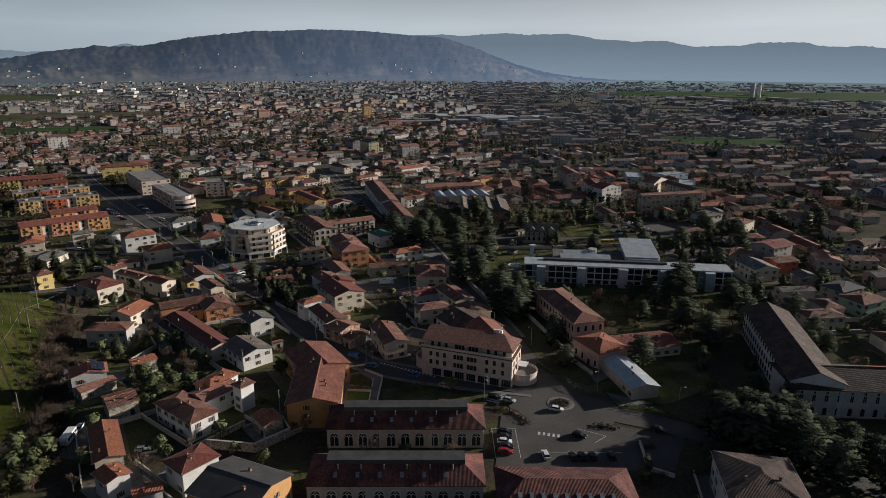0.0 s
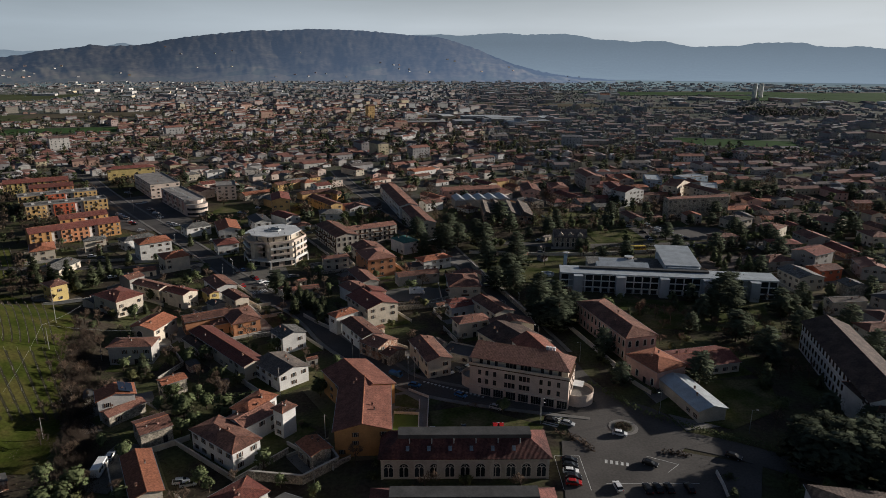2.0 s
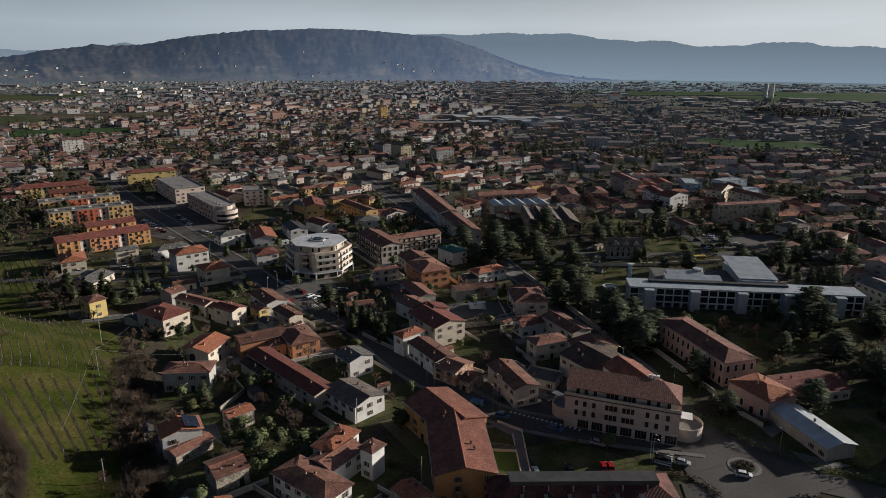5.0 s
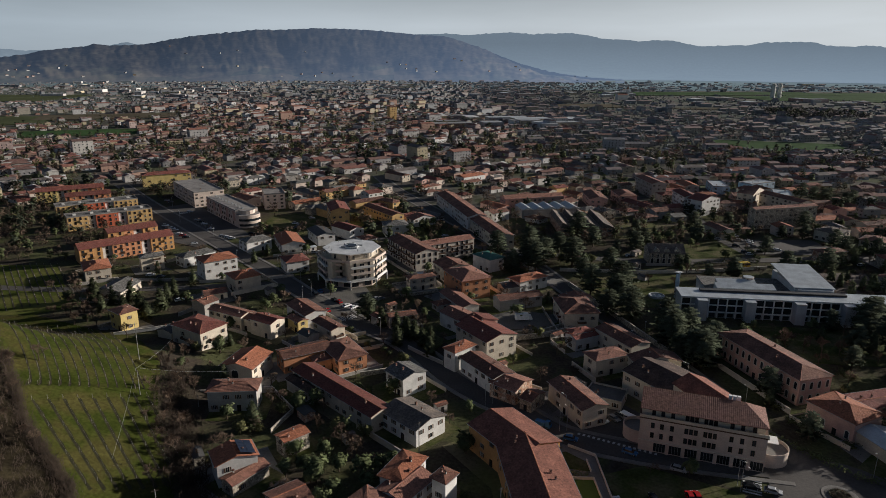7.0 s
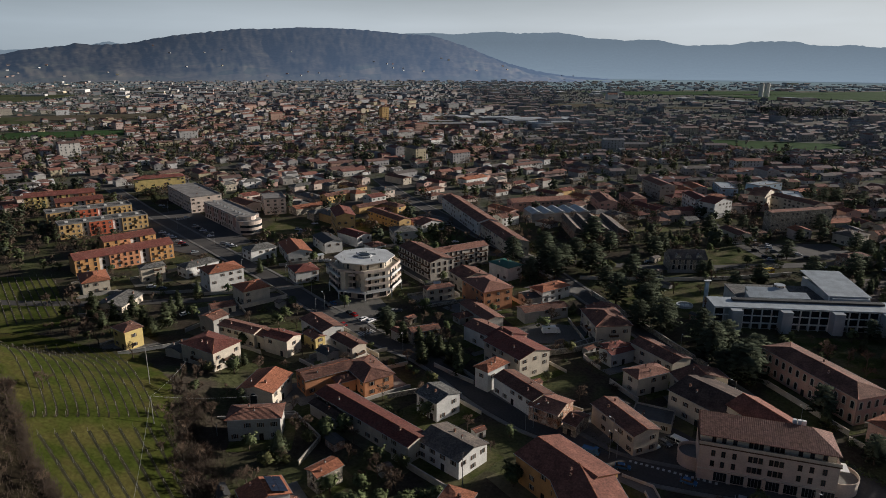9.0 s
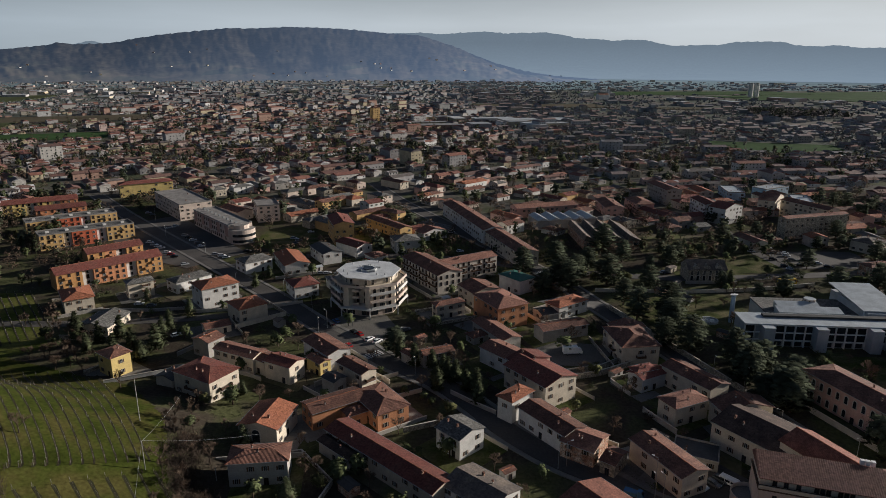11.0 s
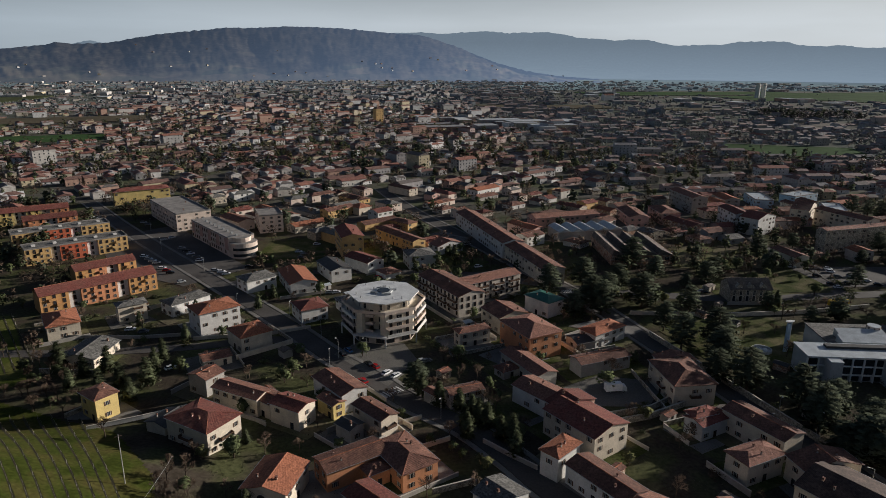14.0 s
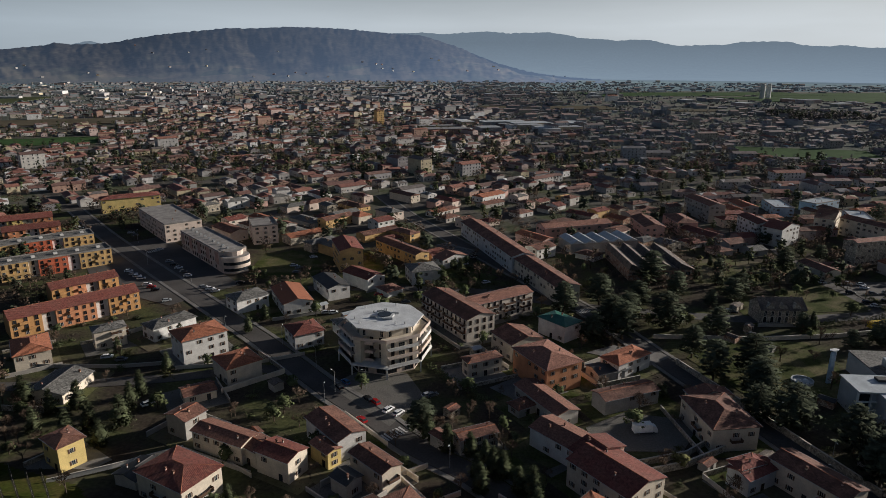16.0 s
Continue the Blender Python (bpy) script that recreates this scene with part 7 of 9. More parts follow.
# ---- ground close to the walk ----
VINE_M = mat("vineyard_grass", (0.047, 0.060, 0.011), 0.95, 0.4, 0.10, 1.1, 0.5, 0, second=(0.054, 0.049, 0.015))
WOOD_FLOOR = mat("woodland_floor", (0.020, 0.016, 0.011), 0.95, 0.4, 0.2, 1.5, 0.5, 0, second=(0.034, 0.028, 0.016))
drape("woodland", [(-260, 262), (-208, 246), (-191, 219), (-168, 193), (-153, 182), (-149, 165), (-150, 105), (-260, 105)], WOOD_FLOOR, 0.02, "dark leaf-strewn floor of a bare hillside wood", "woodland", 2.0)
HILL_UP = [(-122, 163), (-126, 178), (-132, 192), (-139, 204), (-145, 215), (-150, 228), (-154, 240), (-160, 253), (-181, 280), (-214, 296), (-236, 306), (-250, 303), (-207, 245), (-188, 217), (-167, 193), (-154, 183), (-147, 172), (-138, 160)]
FLAT_V = [(-305, 300), (-305, 376), (-264, 376), (-224, 314), (-236, 306)]
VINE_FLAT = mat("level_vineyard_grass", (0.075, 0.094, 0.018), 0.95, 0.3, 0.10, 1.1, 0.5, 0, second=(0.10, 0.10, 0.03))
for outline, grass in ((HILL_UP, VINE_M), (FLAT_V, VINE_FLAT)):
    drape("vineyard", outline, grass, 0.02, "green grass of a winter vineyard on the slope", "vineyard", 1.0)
BRUSH = mat("brushwood", (0.050, 0.036, 0.026), 0.95, 0.4, 0.3, 3, 0, 0)
STRIP = mat("bare_vine_strip", (0.034, 0.033, 0.013), 0.95, 0.35, 0.3, 2.0, 0.4, 0)
VINE_WIRE = mat("vine_wire", (0.24, 0.23, 0.2), 0.5, 0.1)


def vine_rows(starts, ends, n, label, bed=0.32, bend=None):
    """Rows of bare vines: a strip of soil, short trunks, posts and a wire in each."""
    rng = random.Random(n)
    strips, vines, posts = Build(), Build(), Build()
    for k in range(n):
        s = k / (n - 1)
        a, c = Vector((*starts[0], 0)).lerp(Vector((*starts[1], 0)), s), Vector((*ends[0], 0)).lerp(Vector((*ends[1], 0)), s)
        h = Vector((*bend[0], 0)).lerp(Vector((*bend[1], 0)), s) if bend else (a + c) / 2
        h = 2 * h - (a + c) / 2
        m = max(2, int(((h - a).length + (c - h).length) / 1.1))
        path = [a.lerp(h, i / m).lerp(h.lerp(c, i / m), i / m) for i in range(m + 1)]
        last = None
        for i, p in enumerate(path):
            d = (path[min(i + 1, m)] - path[max(i - 1, 0)]).normalized()
            w = Vector((-d.y, d.x, 0)) * bed * rng.uniform(0.75, 1.25)
            z = ground_z(p.x, p.y)
            here = ((p.x - w.x, p.y - w.y, z + 0.07), (p.x + w.x, p.y + w.y, z + 0.07))
            if last:
                strips.poly([last[0], here[0], here[1], last[1]])
            last = here
            q = Vector((p.x + rng.uniform(-0.1, 0.1), p.y + rng.uniform(-0.1, 0.1), z))
            vines.tube(q, q + Vector((0, 0, 0.8)), 0.025, 0.02, 3)
            for _ in range(2):
                e = q + Vector((0, 0, 0.85)) + d * rng.uniform(-0.7, 0.7) + Vector((0, 0, rng.uniform(0.0, 0.8)))
                vines.tube(q + Vector((0, 0, 0.75)), e, 0.012, 0.008, 3)
            if i % 10 == 0:
                posts.tube((p.x, p.y, z), (p.x, p.y, z + 1.6), 0.04, 0.04, 4)
                if i + 10 <= m:
                    g = path[i + 10]
                    for hh in (1.45,):
                        posts.tube((p.x, p.y, z + hh), (g.x, g.y, ground_z(g.x, g.y) + hh), 0.011, 0.011, 3)
    tagged(new("vine_soil", strips.mesh("vine_soil", STRIP)), "strips of bare soil under the vines", "soil", kind="stuff")
    tagged(new("vines", vines.mesh("vines", BRUSH)), "bare winter vines in rows on the slope", "vines", kind="stuff")
    tagged(new("vine_posts", posts.mesh("vine_posts", VINE_WIRE)), label, "posts", kind="stuff")


vine_rows(((-174, 206), (-152, 225)), ((-147.6, 182), (-127, 192)), 9, "pale posts and wires of the lower vine rows", 0.62)
vine_rows(((-246, 292), (-196, 290)), ((-178.5, 211.6), (-154, 228)), 13, "pale posts and wires of the upper vine rows", 0.36, ((-192, 231), (-167, 247)))
vine_rows(((-302, 372), (-264, 375)), ((-254, 306), (-229, 327)), 12, "pale posts and wires of the far vine rows")

# lawns and yards
sheet("lawn", [(30, 316), (46, 314), (56, 325), (60, 362), (20, 366), (6, 350), (14, 322)], LAWN, 0.045, "park lawn with bare patches", "lawn")
sheet("lawn", [(60, 262), (120, 254), (128, 288), (62, 296)], LAWN, 0.045, "shaded lawn in front of the school", "lawn")
sheet("lawn", [(78, 392), (110, 395), (108, 425), (76, 420)], LAWN, 0.045, "lawn beside the villa", "lawn")
sheet("lawn", [(-106, 440), (-70, 428), (-52, 446), (-70, 476), (-96, 472)], LAWN, 0.045, "garden lawn between the houses", "lawn")
sheet("lawn", [(-180, 452), (-150, 440), (-140, 470), (-165, 500), (-180, 480)], LAWN, 0.045, "open grass behind the rounded block", "lawn")
sheet("lawn", [(-136, 440), (-108, 448), (-112, 486), (-124, 474)], LAWN, 0.05, "sunlit grass beside the tall yellow block", "lawn")
sheet("lawn", [(48, 196), (70, 184), (90, 196), (96, 216), (72, 215)], LAWN, 0.045, "shaded grass behind the metal shed", "lawn")
sheet("lawn", [(-20, 194), (-18, 177), (10, 177), (14, 186), (-8, 198)], LAWN, 0.045, "grass verge behind the parked cars", "lawn")
sheet("lawn", [(-92, 296), (-66, 268), (-60, 280), (-80, 305)], LAWN, 0.045, "small walled garden lawn", "lawn")
sheet("field", [(45, 432), (112, 430), (118, 462), (60, 476), (48, 455)], FIELD_DRY, 0.045, "dry open ground beside the factory", "field")
sheet("yard", [(-44, 292), (-20, 290), (-8, 306), (-30, 312), (-44, 304)], GRAVEL, 0.05, "walled gravel yard with a truck", "yard")
sheet("yard", [(-70, 330), (-60, 318), (-44, 326), (-56, 340)], PAVING, 0.05, "paved yard below the orange house", "yard")
sheet("yard", [(-112, 156), (-100, 154), (-98, 176), (-108, 176)], GRAVEL, 0.05, "gravel parking yard on the slope edge", "yard")
sheet("yard", [(-16, 206), (-28, 216), (-22, 228), (-4, 230), (4, 218), (-6, 210)], ASPHALT, 0.058, "asphalt parking strip by the arcade", "yard")
sheet("yard", [(-22, 180), (10, 180), (10, 174.5), (-22, 174.5)], ASPHALT, 0.064, "parking strip behind the hall", "yard")
sheet("sports_court", [(118.3, 331.6), (148.1, 335.9), (158.0, 366.0), (129.1, 364.5)], mat("court_surface", (0.10, 0.075, 0.062), 0.9, 0.2, 0.1, 1.5, 0.1, 0), 0.05, "dull red sports court behind the modern school", "sports court")
sheet("car_park", [(114, 400), (170, 398), (166, 430), (116, 432)], ASPHALT, 0.045, "asphalt car park by the blocks", "car park")
sheet("yard", [(-132, 252), (-124, 245), (-116, 252), (-122, 260)], PAVING, 0.06, "pale paved terrace of the converted barn", "yard")
sheet("yard", [(-30, 356), (-10, 344), (2, 352), (-18, 362)], PAVING, 0.06, "paved forecourt beside the cedars", "yard")
for off in (5.2, -5.2):
    ribbon("pavement", R_WEST[1:], 1.6, PAVING, 0.16, "grey paved footway with a kerb", "pavement", offset=off)
    ribbon("pavement", R_NORTH[3:], 1.6, PAVING, 0.165, "grey paved footway beside the park", "pavement", offset=off)


# the roundabout and its markings
def island():
    ob = thing("traffic_island", 37.6, 185.1, 0, 0, "round traffic island planted with low brown shrubs", "traffic island")
    slab("kerb", ob, ring(28, 4.3), 0, 0.16, PAVING)
    slab("apron", ob, ring(28, 3.4), 0.16, 0.24, GRAVEL)
    slab("bed", ob, ring(24, 2.6), 0.24, 0.45, STRIP)
    b = Build()
    rng = random.Random(2)
    for _ in range(160):
        a, rr = rng.uniform(0, 6.28), 2.4 * math.sqrt(rng.random())
        leaf_quads(b, (rr * math.cos(a), rr * math.sin(a), 0.55), 0.16, rng, 4, 0.14)
    tagged(part("planting", b.mesh("planting", TWIG), ob), kind="stuff")


island()


def marks(name, cx, cy, rot, n, w, length, gap, label):
    ob = thing(name, cx, cy, 0, rot, label, "road marking")
    for k in range(n):
        u = (k - (n - 1) / 2) * gap
        boxpart("stripe", ob, u - w / 2, u + w / 2, -length / 2, length / 2, 0.02, 0.078, PAINT)


marks("zebra_crossing", 17.5, 189.5, 65, 7, 0.55, 4.5, 1.15, "worn white zebra crossing by the roundabout")
marks("zebra_crossing", 31.0, 167.2, -14, 5, 0.7, 1.6, 1.4, "white give-way blocks at the car park entry")
marks("zebra_crossing", -101.5, 303.0, 40, 7, 0.6, 4.0, 1.1, "worn white zebra crossing below the octagonal block")
marks("zebra_crossing", -12.5, 208.5, -28, 16, 0.7, 1.0, 1.45, "row of white blocks along the street")
marks("zebra_crossing", -244.0, 500.0, 35, 6, 0.6, 4.0, 1.1, "white crossing on the car park road")
marks("zebra_crossing", -20.0, 398.0, 20, 6, 0.6, 4.0, 1.1, "white crossing by the park wall")
for x0, y0, x1, y1 in ((14.6, 170.5, 14.6, 155.5), (14.6, 170.5, 21.5, 170.5), (21.5, 170.5, 21.5, 155.5), (39.8, 170.5, 47.5, 166.5), (47.5, 166.5, 43.5, 163.0), (26.0, 158.3, 50.0, 158.3), (-20, 179.6, 8, 179.6)):
    tagged(new("painted_line", Build_wall((x0, y0, 0), (x1, y1, 0), 0.03, 0.079, 0.14, PAINT)), "white painted parking line on asphalt", "road marking", "parking lines")
for pts, h in (([(16.5, 182.6), (20.9, 180.7), (24.2, 176.5), (25.8, 172.5)], 0.7), ([(44.7, 172.0), (48.7, 171.6), (52.1, 169.9)], 0.7)):
    hedge(pts, h, 2.0, "low brown shrub bed beside the roundabout", "twig")
hedge([(33, 213), (45, 194), (58, 184), (75, 174), (95, 162)], 1.6, 2.2)
garden_wall([(56.1, 162.7), (55.6, 157), (54.5, 150.6), (60.8, 147.0)], 1.0, 0.35, WALL["white"], "low white wall at the end of the car park")
hedge([(-58, 300), (-62, 318)], 1.8, 1.5, "dark clipped garden hedge beside the lane")
hedge([(-70, 318), (-84, 336), (-90, 346)], 2.0, 2.0, "tall dark hedge behind the forecourt")
hedge([(72, 376), (112, 384), (116, 410)], 2.5, 2.5, "dark hedge round the villa garden")
garden_wall([(-42, 278), (-22, 283), (-6, 291)], 2.0, 0.35, WALL["stone"], "old stone wall along the lane")
garden_wall([(-38, 283.5), (-20, 288), (-8, 296)], 1.8, 0.3, WALL["stone"], "old stone wall of the truck yard")
garden_wall([(22, 268), (10, 310), (0, 345)], 2.2, 0.35, WALL["stone"], "long grey park wall beside the street")
garden_wall([(0, 368), (40, 364), (75, 366), (110, 372)], 1.6, 0.3, WALL["cream"], "low pale wall along the school road")
garden_wall([(-190, 282), (-176, 288), (-160, 296)], 0.9, 0.3, WALL["white"], "pale garden wall beside the yellow house")
garden_wall([(-90.0, 249.6), (-79.4, 253.4), (-78.5, 252.5)], 1.6, 0.3, WALL["stone"], "old wall behind a kitchen garden")
garden_wall([(-74.6, 272.2), (-68.3, 265.2), (-61.5, 258.5)], 1.4, 0.3, WALL["grey"], "grey rendered wall along the street")
garden_wall([(-135, 236), (-118, 240), (-108, 226), (-112, 214)], 1.2, 0.3, WALL["stone"], "stone wall round a rough garden")
garden_wall([(-66, 160), (-52, 158), (-44, 166), (-48, 173)], 2.6, 0.5, WALL["stone"], "rubble retaining wall of a terrace")
garden_wall([(-60, 176), (-45, 164)], 1.0, 0.3, WALL["grey"], "low grey wall beside the lane")
garden_wall([(-180, 348), (-150, 352), (-136, 358)], 1.2, 0.25, WALL["cream"], "cream garden wall along the side street")
garden_wall([(-236, 352), (-200, 350), (-186, 352)], 1.2, 0.25, WALL["grey"], "grey garden wall along the side street")
garden_wall([(-92, 286), (-100, 282), (-92, 270), (-84, 274)], 1.3, 0.3, WALL["cream"], "cream wall round a small garden")


def terrace_garden():
    ob = thing("terrace_garden", -26.0, 191.5, 0, 0, "two walled lawns with pale paved paths beside the yellow house", "garden")
    slab("terrace", ob, [(-7, -12), (5.4, -12), (5.6, 9), (-1, 14), (-7, 11)], -0.3, 1.2, WALL["white"], "pale retaining terrace", PAVING)
    slab("lawn", ob, [(-4.6, -11), (2.8, -11), (2.6, -1.5), (-4.6, -1.0)], 1.2, 1.28, ARTIFICIAL, "bright green lawn")
    slab("lawn", ob, [(-4.9, 4.0), (2.6, 2.2), (2.5, 6.7), (-2.0, 11.3), (-5.0, 10.6)], 1.2, 1.28, LAWN, "olive lawn")
    for a, c in (((5.4, -12), (5.6, 9)), ((5.6, 9), (-1, 14)), ((-4.8, -0.8), (2.8, -1.2)), ((2.9, -11), (2.8, -1.2)), ((2.8, 2), (2.7, 6.9))):
        part("parapet", Build_wall((*a, 0), (*c, 0), 1.2, 2.0, 0.25, WALL["white"]), ob)
    b = Build()
    rng = random.Random(9)
    for _ in range(90):
        leaf_quads(b, (rng.uniform(-5, 2), rng.uniform(-0.3, 1.8), 1.5 + rng.uniform(0, 0.5)), 0.2, rng, 4, 0.2)
    tagged(part("planting", b.mesh("planting", LEAF["bush"]), ob), kind="stuff")


terrace_garden()


def park_well():
    ob = thing("round_basin", 38.0, 329.5, 0, 0, "round grey concrete basin with two white domes in the park", "basin")
    outer, inner = ring(24, 3.6), ring(24, 3.2)
    b = Build()
    b.v = [(x, y, 0) for x, y in outer] + [(x, y, 1.0) for x, y in outer] + [(x, y, 1.0) for x, y in inner] + [(x, y, 0.3) for x, y in inner]
    for r in range(3):
        b.f += [(24 * r + k, 24 * r + (k + 1) % 24, 24 * r + 24 + (k + 1) % 24, 24 * r + 24 + k) for k in range(24)]
        b.s += [0] * 24
    b.f.append(tuple(72 + k for k in range(24)))
    b.s.append(0)
    part("rim", b.mesh("rim", WALL["modern"]), ob)
    for u in (-1.2, 1.2):
        d = Build()
        for i in range(5):
            a = math.pi / 2 * i / 4
            d.v += [(u + 1.0 * math.cos(a) * math.cos(t), 1.0 * math.cos(a) * math.sin(t), 0.3 + 0.9 * math.sin(a)) for t in np.linspace(0, 2 * math.pi, 13)[:-1]]
        d.f = [(12 * i + k, 12 * i + (k + 1) % 12, 12 * i + 12 + (k + 1) % 12, 12 * i + 12 + k) for i in range(4) for k in range(12)]
        d.s = [0] * 48
        part("dome", d.mesh("dome", WHITE_P), ob)
    ob = thing("park_tower", 46.5, 328.5, 0, 10, "slender white tower with a leaf-shaped cap in the park", "tower")
    boxpart("shaft", ob, -0.7, 0.7, -0.35, 0.35, -0.3, 11.5, WALL["blue"], "narrow glazed shaft")
    boxpart("fin", ob, 0.7, 0.95, -0.5, 0.5, -0.3, 12.2, WHITE_P)
    slab("cap", ob, [(-1.6, 0), (-0.6, -0.9), (1.2, -0.7), (2.2, 0), (1.2, 0.8), (-0.6, 0.9)], 12.2, 12.5, WHITE_P)


park_well()


def solar_roof():
    ob = thing("solar_array", -113.6, 195.2, 7.85, 30, "dark blue solar panels on an orange tiled roof", "solar panels")
    for i in range(4):
        for j in range(2):
            b = Build()
            b.box(-1.0, 1.0, -0.8, 0.8, 0, 0.07)
            part("panel", b.mesh("panel", SOLAR), ob, "", pose(0, 0, 0, 0, 20.8, 0) @ pose(-1.05 + j * 2.1, -2.5 + i * 1.68, 0))


SOLAR = mat("solar_glass", (0.015, 0.02, 0.035), 0.2, 0.2)
wire((-151.1, 218.9, 18.5), (-128, 236, 9.0), 0.8)
wire((-151.1, 218.9, 18.3), (-151, 245, 16.0), 0.6)
wire((-151.1, 218.9, 18.4), (-140, 180, 14.0), 0.8)


# ---- undergrowth and garden planting between the houses ----
def planting():
    rng = random.Random(21)
    boxes = []
    for o in scene.objects:
        if o.parent is None and o.type == "EMPTY" and o.get("category") in ("house", "building", "school", "hall", "block of flats", "factory"):
            inv = o.matrix_basis.inverted()
            for c in o.children:
                if c.name.startswith("wall"):
                    xs, ys = [v.co.x for v in c.data.vertices], [v.co.y for v in c.data.vertices]
                    boxes.append((inv, min(xs) - 1.4, max(xs) + 1.4, min(ys) - 1.4, max(ys) + 1.4))
    roads = (R_WEST, R_NORTH, R_EAST, R_PARK)
    clear = [(38, 184, 22), (30, 163, 22), (-108, 328, 17), (-106, 354, 19), (-32, 300, 13), (-26, 192, 15), (-10, 218, 14), (38, 329, 8), (-240, 480, 40), (-215, 450, 32), (-190, 420, 18), (-230, 510, 30), (-262, 520, 30), (-5, 178, 14), (20, 180, 14), (142, 415, 24), (-160, 475, 22)]

    def ok(x, y, m):
        if any((x - a) ** 2 + (y - b) ** 2 < (r + m) ** 2 for a, b, r in clear):
            return False
        if any(near_line(x, y, L, 6.0 + m) for L in roads):
            return False
        for inv, x0, x1, y0, y1 in boxes:
            q = inv @ Vector((x, y, 0))
            if x0 - m < q.x < x1 + m and y0 - m < q.y < y1 + m:
                return False
        return True

    # a plot round each near house: yard or lawn, and walls along its sides
    kinds = [(GRAVEL, "grey gravel yard round a house"), (PAVING, "paved yard beside a house"), (LAWN, "rough lawn round a house"), (LAWN, "winter lawn of a house garden"), (FIELD_DRY, "dry bare garden of a house")]
    n_plot = 0
    for o in [o for o in scene.objects if o.parent is None and o.type == "EMPTY" and o.get("category") == "house" and o.location.y < 425 and abs(o.location.x) < 250]:
        w = next(k for k in o.children if k.name.startswith("wall"))
        hx, hy = max(v.co.x for v in w.data.vertices), max(v.co.y for v in w.data.vertices)
        if o.location.z > 0.5 or hx * hy > 260:
            continue
        n_plot += 1
        l, r, f, k = hx + rng.uniform(1.5, 6), hx + rng.uniform(1.5, 6), hy + rng.uniform(2, 6), hy + rng.uniform(2, 7)
        pts = [o.matrix_basis @ Vector(q) for q in ((-l, -f, 0), (r, -f, 0), (r, k, 0), (-l, k, 0))]
        m_, lab = rng.choice(kinds)
        sheet("yard", [(q.x, q.y) for q in pts], m_, -0.02 + n_plot * 0.0005, lab, "yard")
        for i in range(4):
            a_, b_ = pts[i], pts[(i + 1) % 4]
            mid_ = (a_ + b_) / 2
            if rng.random() < 0.4 and all(not near_line(q.x, q.y, L, 5.5) for L in roads for q in (a_, b_, mid_)) and all(ok(q.x, q.y, -1.2) for q in (a_, b_, mid_, a_.lerp(b_, 0.25), a_.lerp(b_, 0.75))):
                garden_wall([(a_.x, a_.y), (b_.x, b_.y)], rng.uniform(0.9, 1.8), 0.22, WALL[rng.choice(("stone", "grey", "cream", "grey"))], rng.choice(("rendered garden wall round a house plot", "weathered wall between two gardens")))
    n_shed = 0
    while n_shed < 26:
        x, y = rng.uniform(-170, 60), rng.uniform(150, 420)
        if not ok(x, y, 3.0) or x < -135 and y < 300:
            continue
        n_shed += 1
        s = thing("shed", x, y, 0, 38 + rng.choice((0, 90)) + rng.uniform(-8, 8), "small weathered garden shed with a low roof", "shed", "garden sheds")
        L_, W_, h_ = rng.uniform(3, 5.5), rng.uniform(2.4, 3.6), rng.uniform(2.0, 2.6)
        part("wall", wall_mesh(L_, W_, h_, "gable", W_ * 0.14, WALL[rng.choice(("grey", "stone", "brick"))]), s)
        part("roof", roof_mesh(L_, W_, h_, "gable", W_ * 0.14, TILE[rng.choice(("brown", "greybrown", "dark", "metal"))], 0.25, 0.08), s)
        part("door", DOOR, s, "", pose(0, -W_ / 2, 0) @ Matrix.Diagonal((0.8, 1, 0.8, 1)))
        boxes.append((s.matrix_basis.inverted(), -L_ / 2 - 1, L_ / 2 + 1, -W_ / 2 - 1, W_ / 2 + 1))
    grove = []
    count = {"tree": 0, "shrub": 0}
    for _ in range(9000):
        x, y = rng.uniform(-245, 150), rng.uniform(118, 470)
        if rng.random() < 0.3:
            x, y = rng.uniform(130, 270), rng.uniform(220, 470)
        hill_side = x < -152 and y < 330 or x < -108 and y < 262 and x < float(np.interp(y, (150, 175, 203, 225, 262), (-112, -123, -137, -150, -158))) + 2 or -6 < x < 62 and 300 < y < 366 and rng.random() < 0.8
        if hill_side or not ok(x, y, 0.0):
            continue
        if count["shrub"] < 290 and rng.random() < 0.45:
            shrub(x, y, rng.uniform(0.9, 2.0))
            count["shrub"] += 1
        elif count["tree"] < 600 and ok(x, y, 1.2):
            k = rng.choice(("bush", "bare", "bare", "pine", "bare", "olive", "bush", "bare")) if x < 20 else rng.choice(("cedar", "bush", "bare", "pine", "bare"))
            h = {"bush": 5, "bare": 6.5, "pine": 7.5, "olive": 4, "cypress": 6, "cedar": 11}[k] * rng.uniform(0.7, 1.25)
            sc = h / TREE_H[k]
            for me in rng.choice(TREES[k]):
                grove.append((me, pose(x, y, ground_z(x, y), 0, 0, rng.uniform(0, 360)) @ Matrix.Diagonal((sc, sc, sc, 1))))
            count["tree"] += 1
    mid = []
    while len(mid) < 1500:
        a, d = rng.uniform(-42, 40), rng.uniform(330, 900)
        x, y = d * math.sin(radians(a)) - 60, 60 + d * math.cos(radians(a))
        if y < 420 and -230 < x < 250 or x < -240 and y < 400 or in_field(x, y, 1) or not ok(x, y, 0.5):
            continue
        if any((x - p) ** 2 + (y - q) ** 2 < (r * 0.85) ** 2 for p, q, r in TAKEN):
            continue
        sc = rng.uniform(0.6, 1.2)
        mid.append((rng.choice(LIGHT + LIGHT[2:4] * 3), pose(x, y, 0, 0, 0, rng.uniform(0, 360)) @ Matrix.Diagonal((sc, sc, sc, 1))))
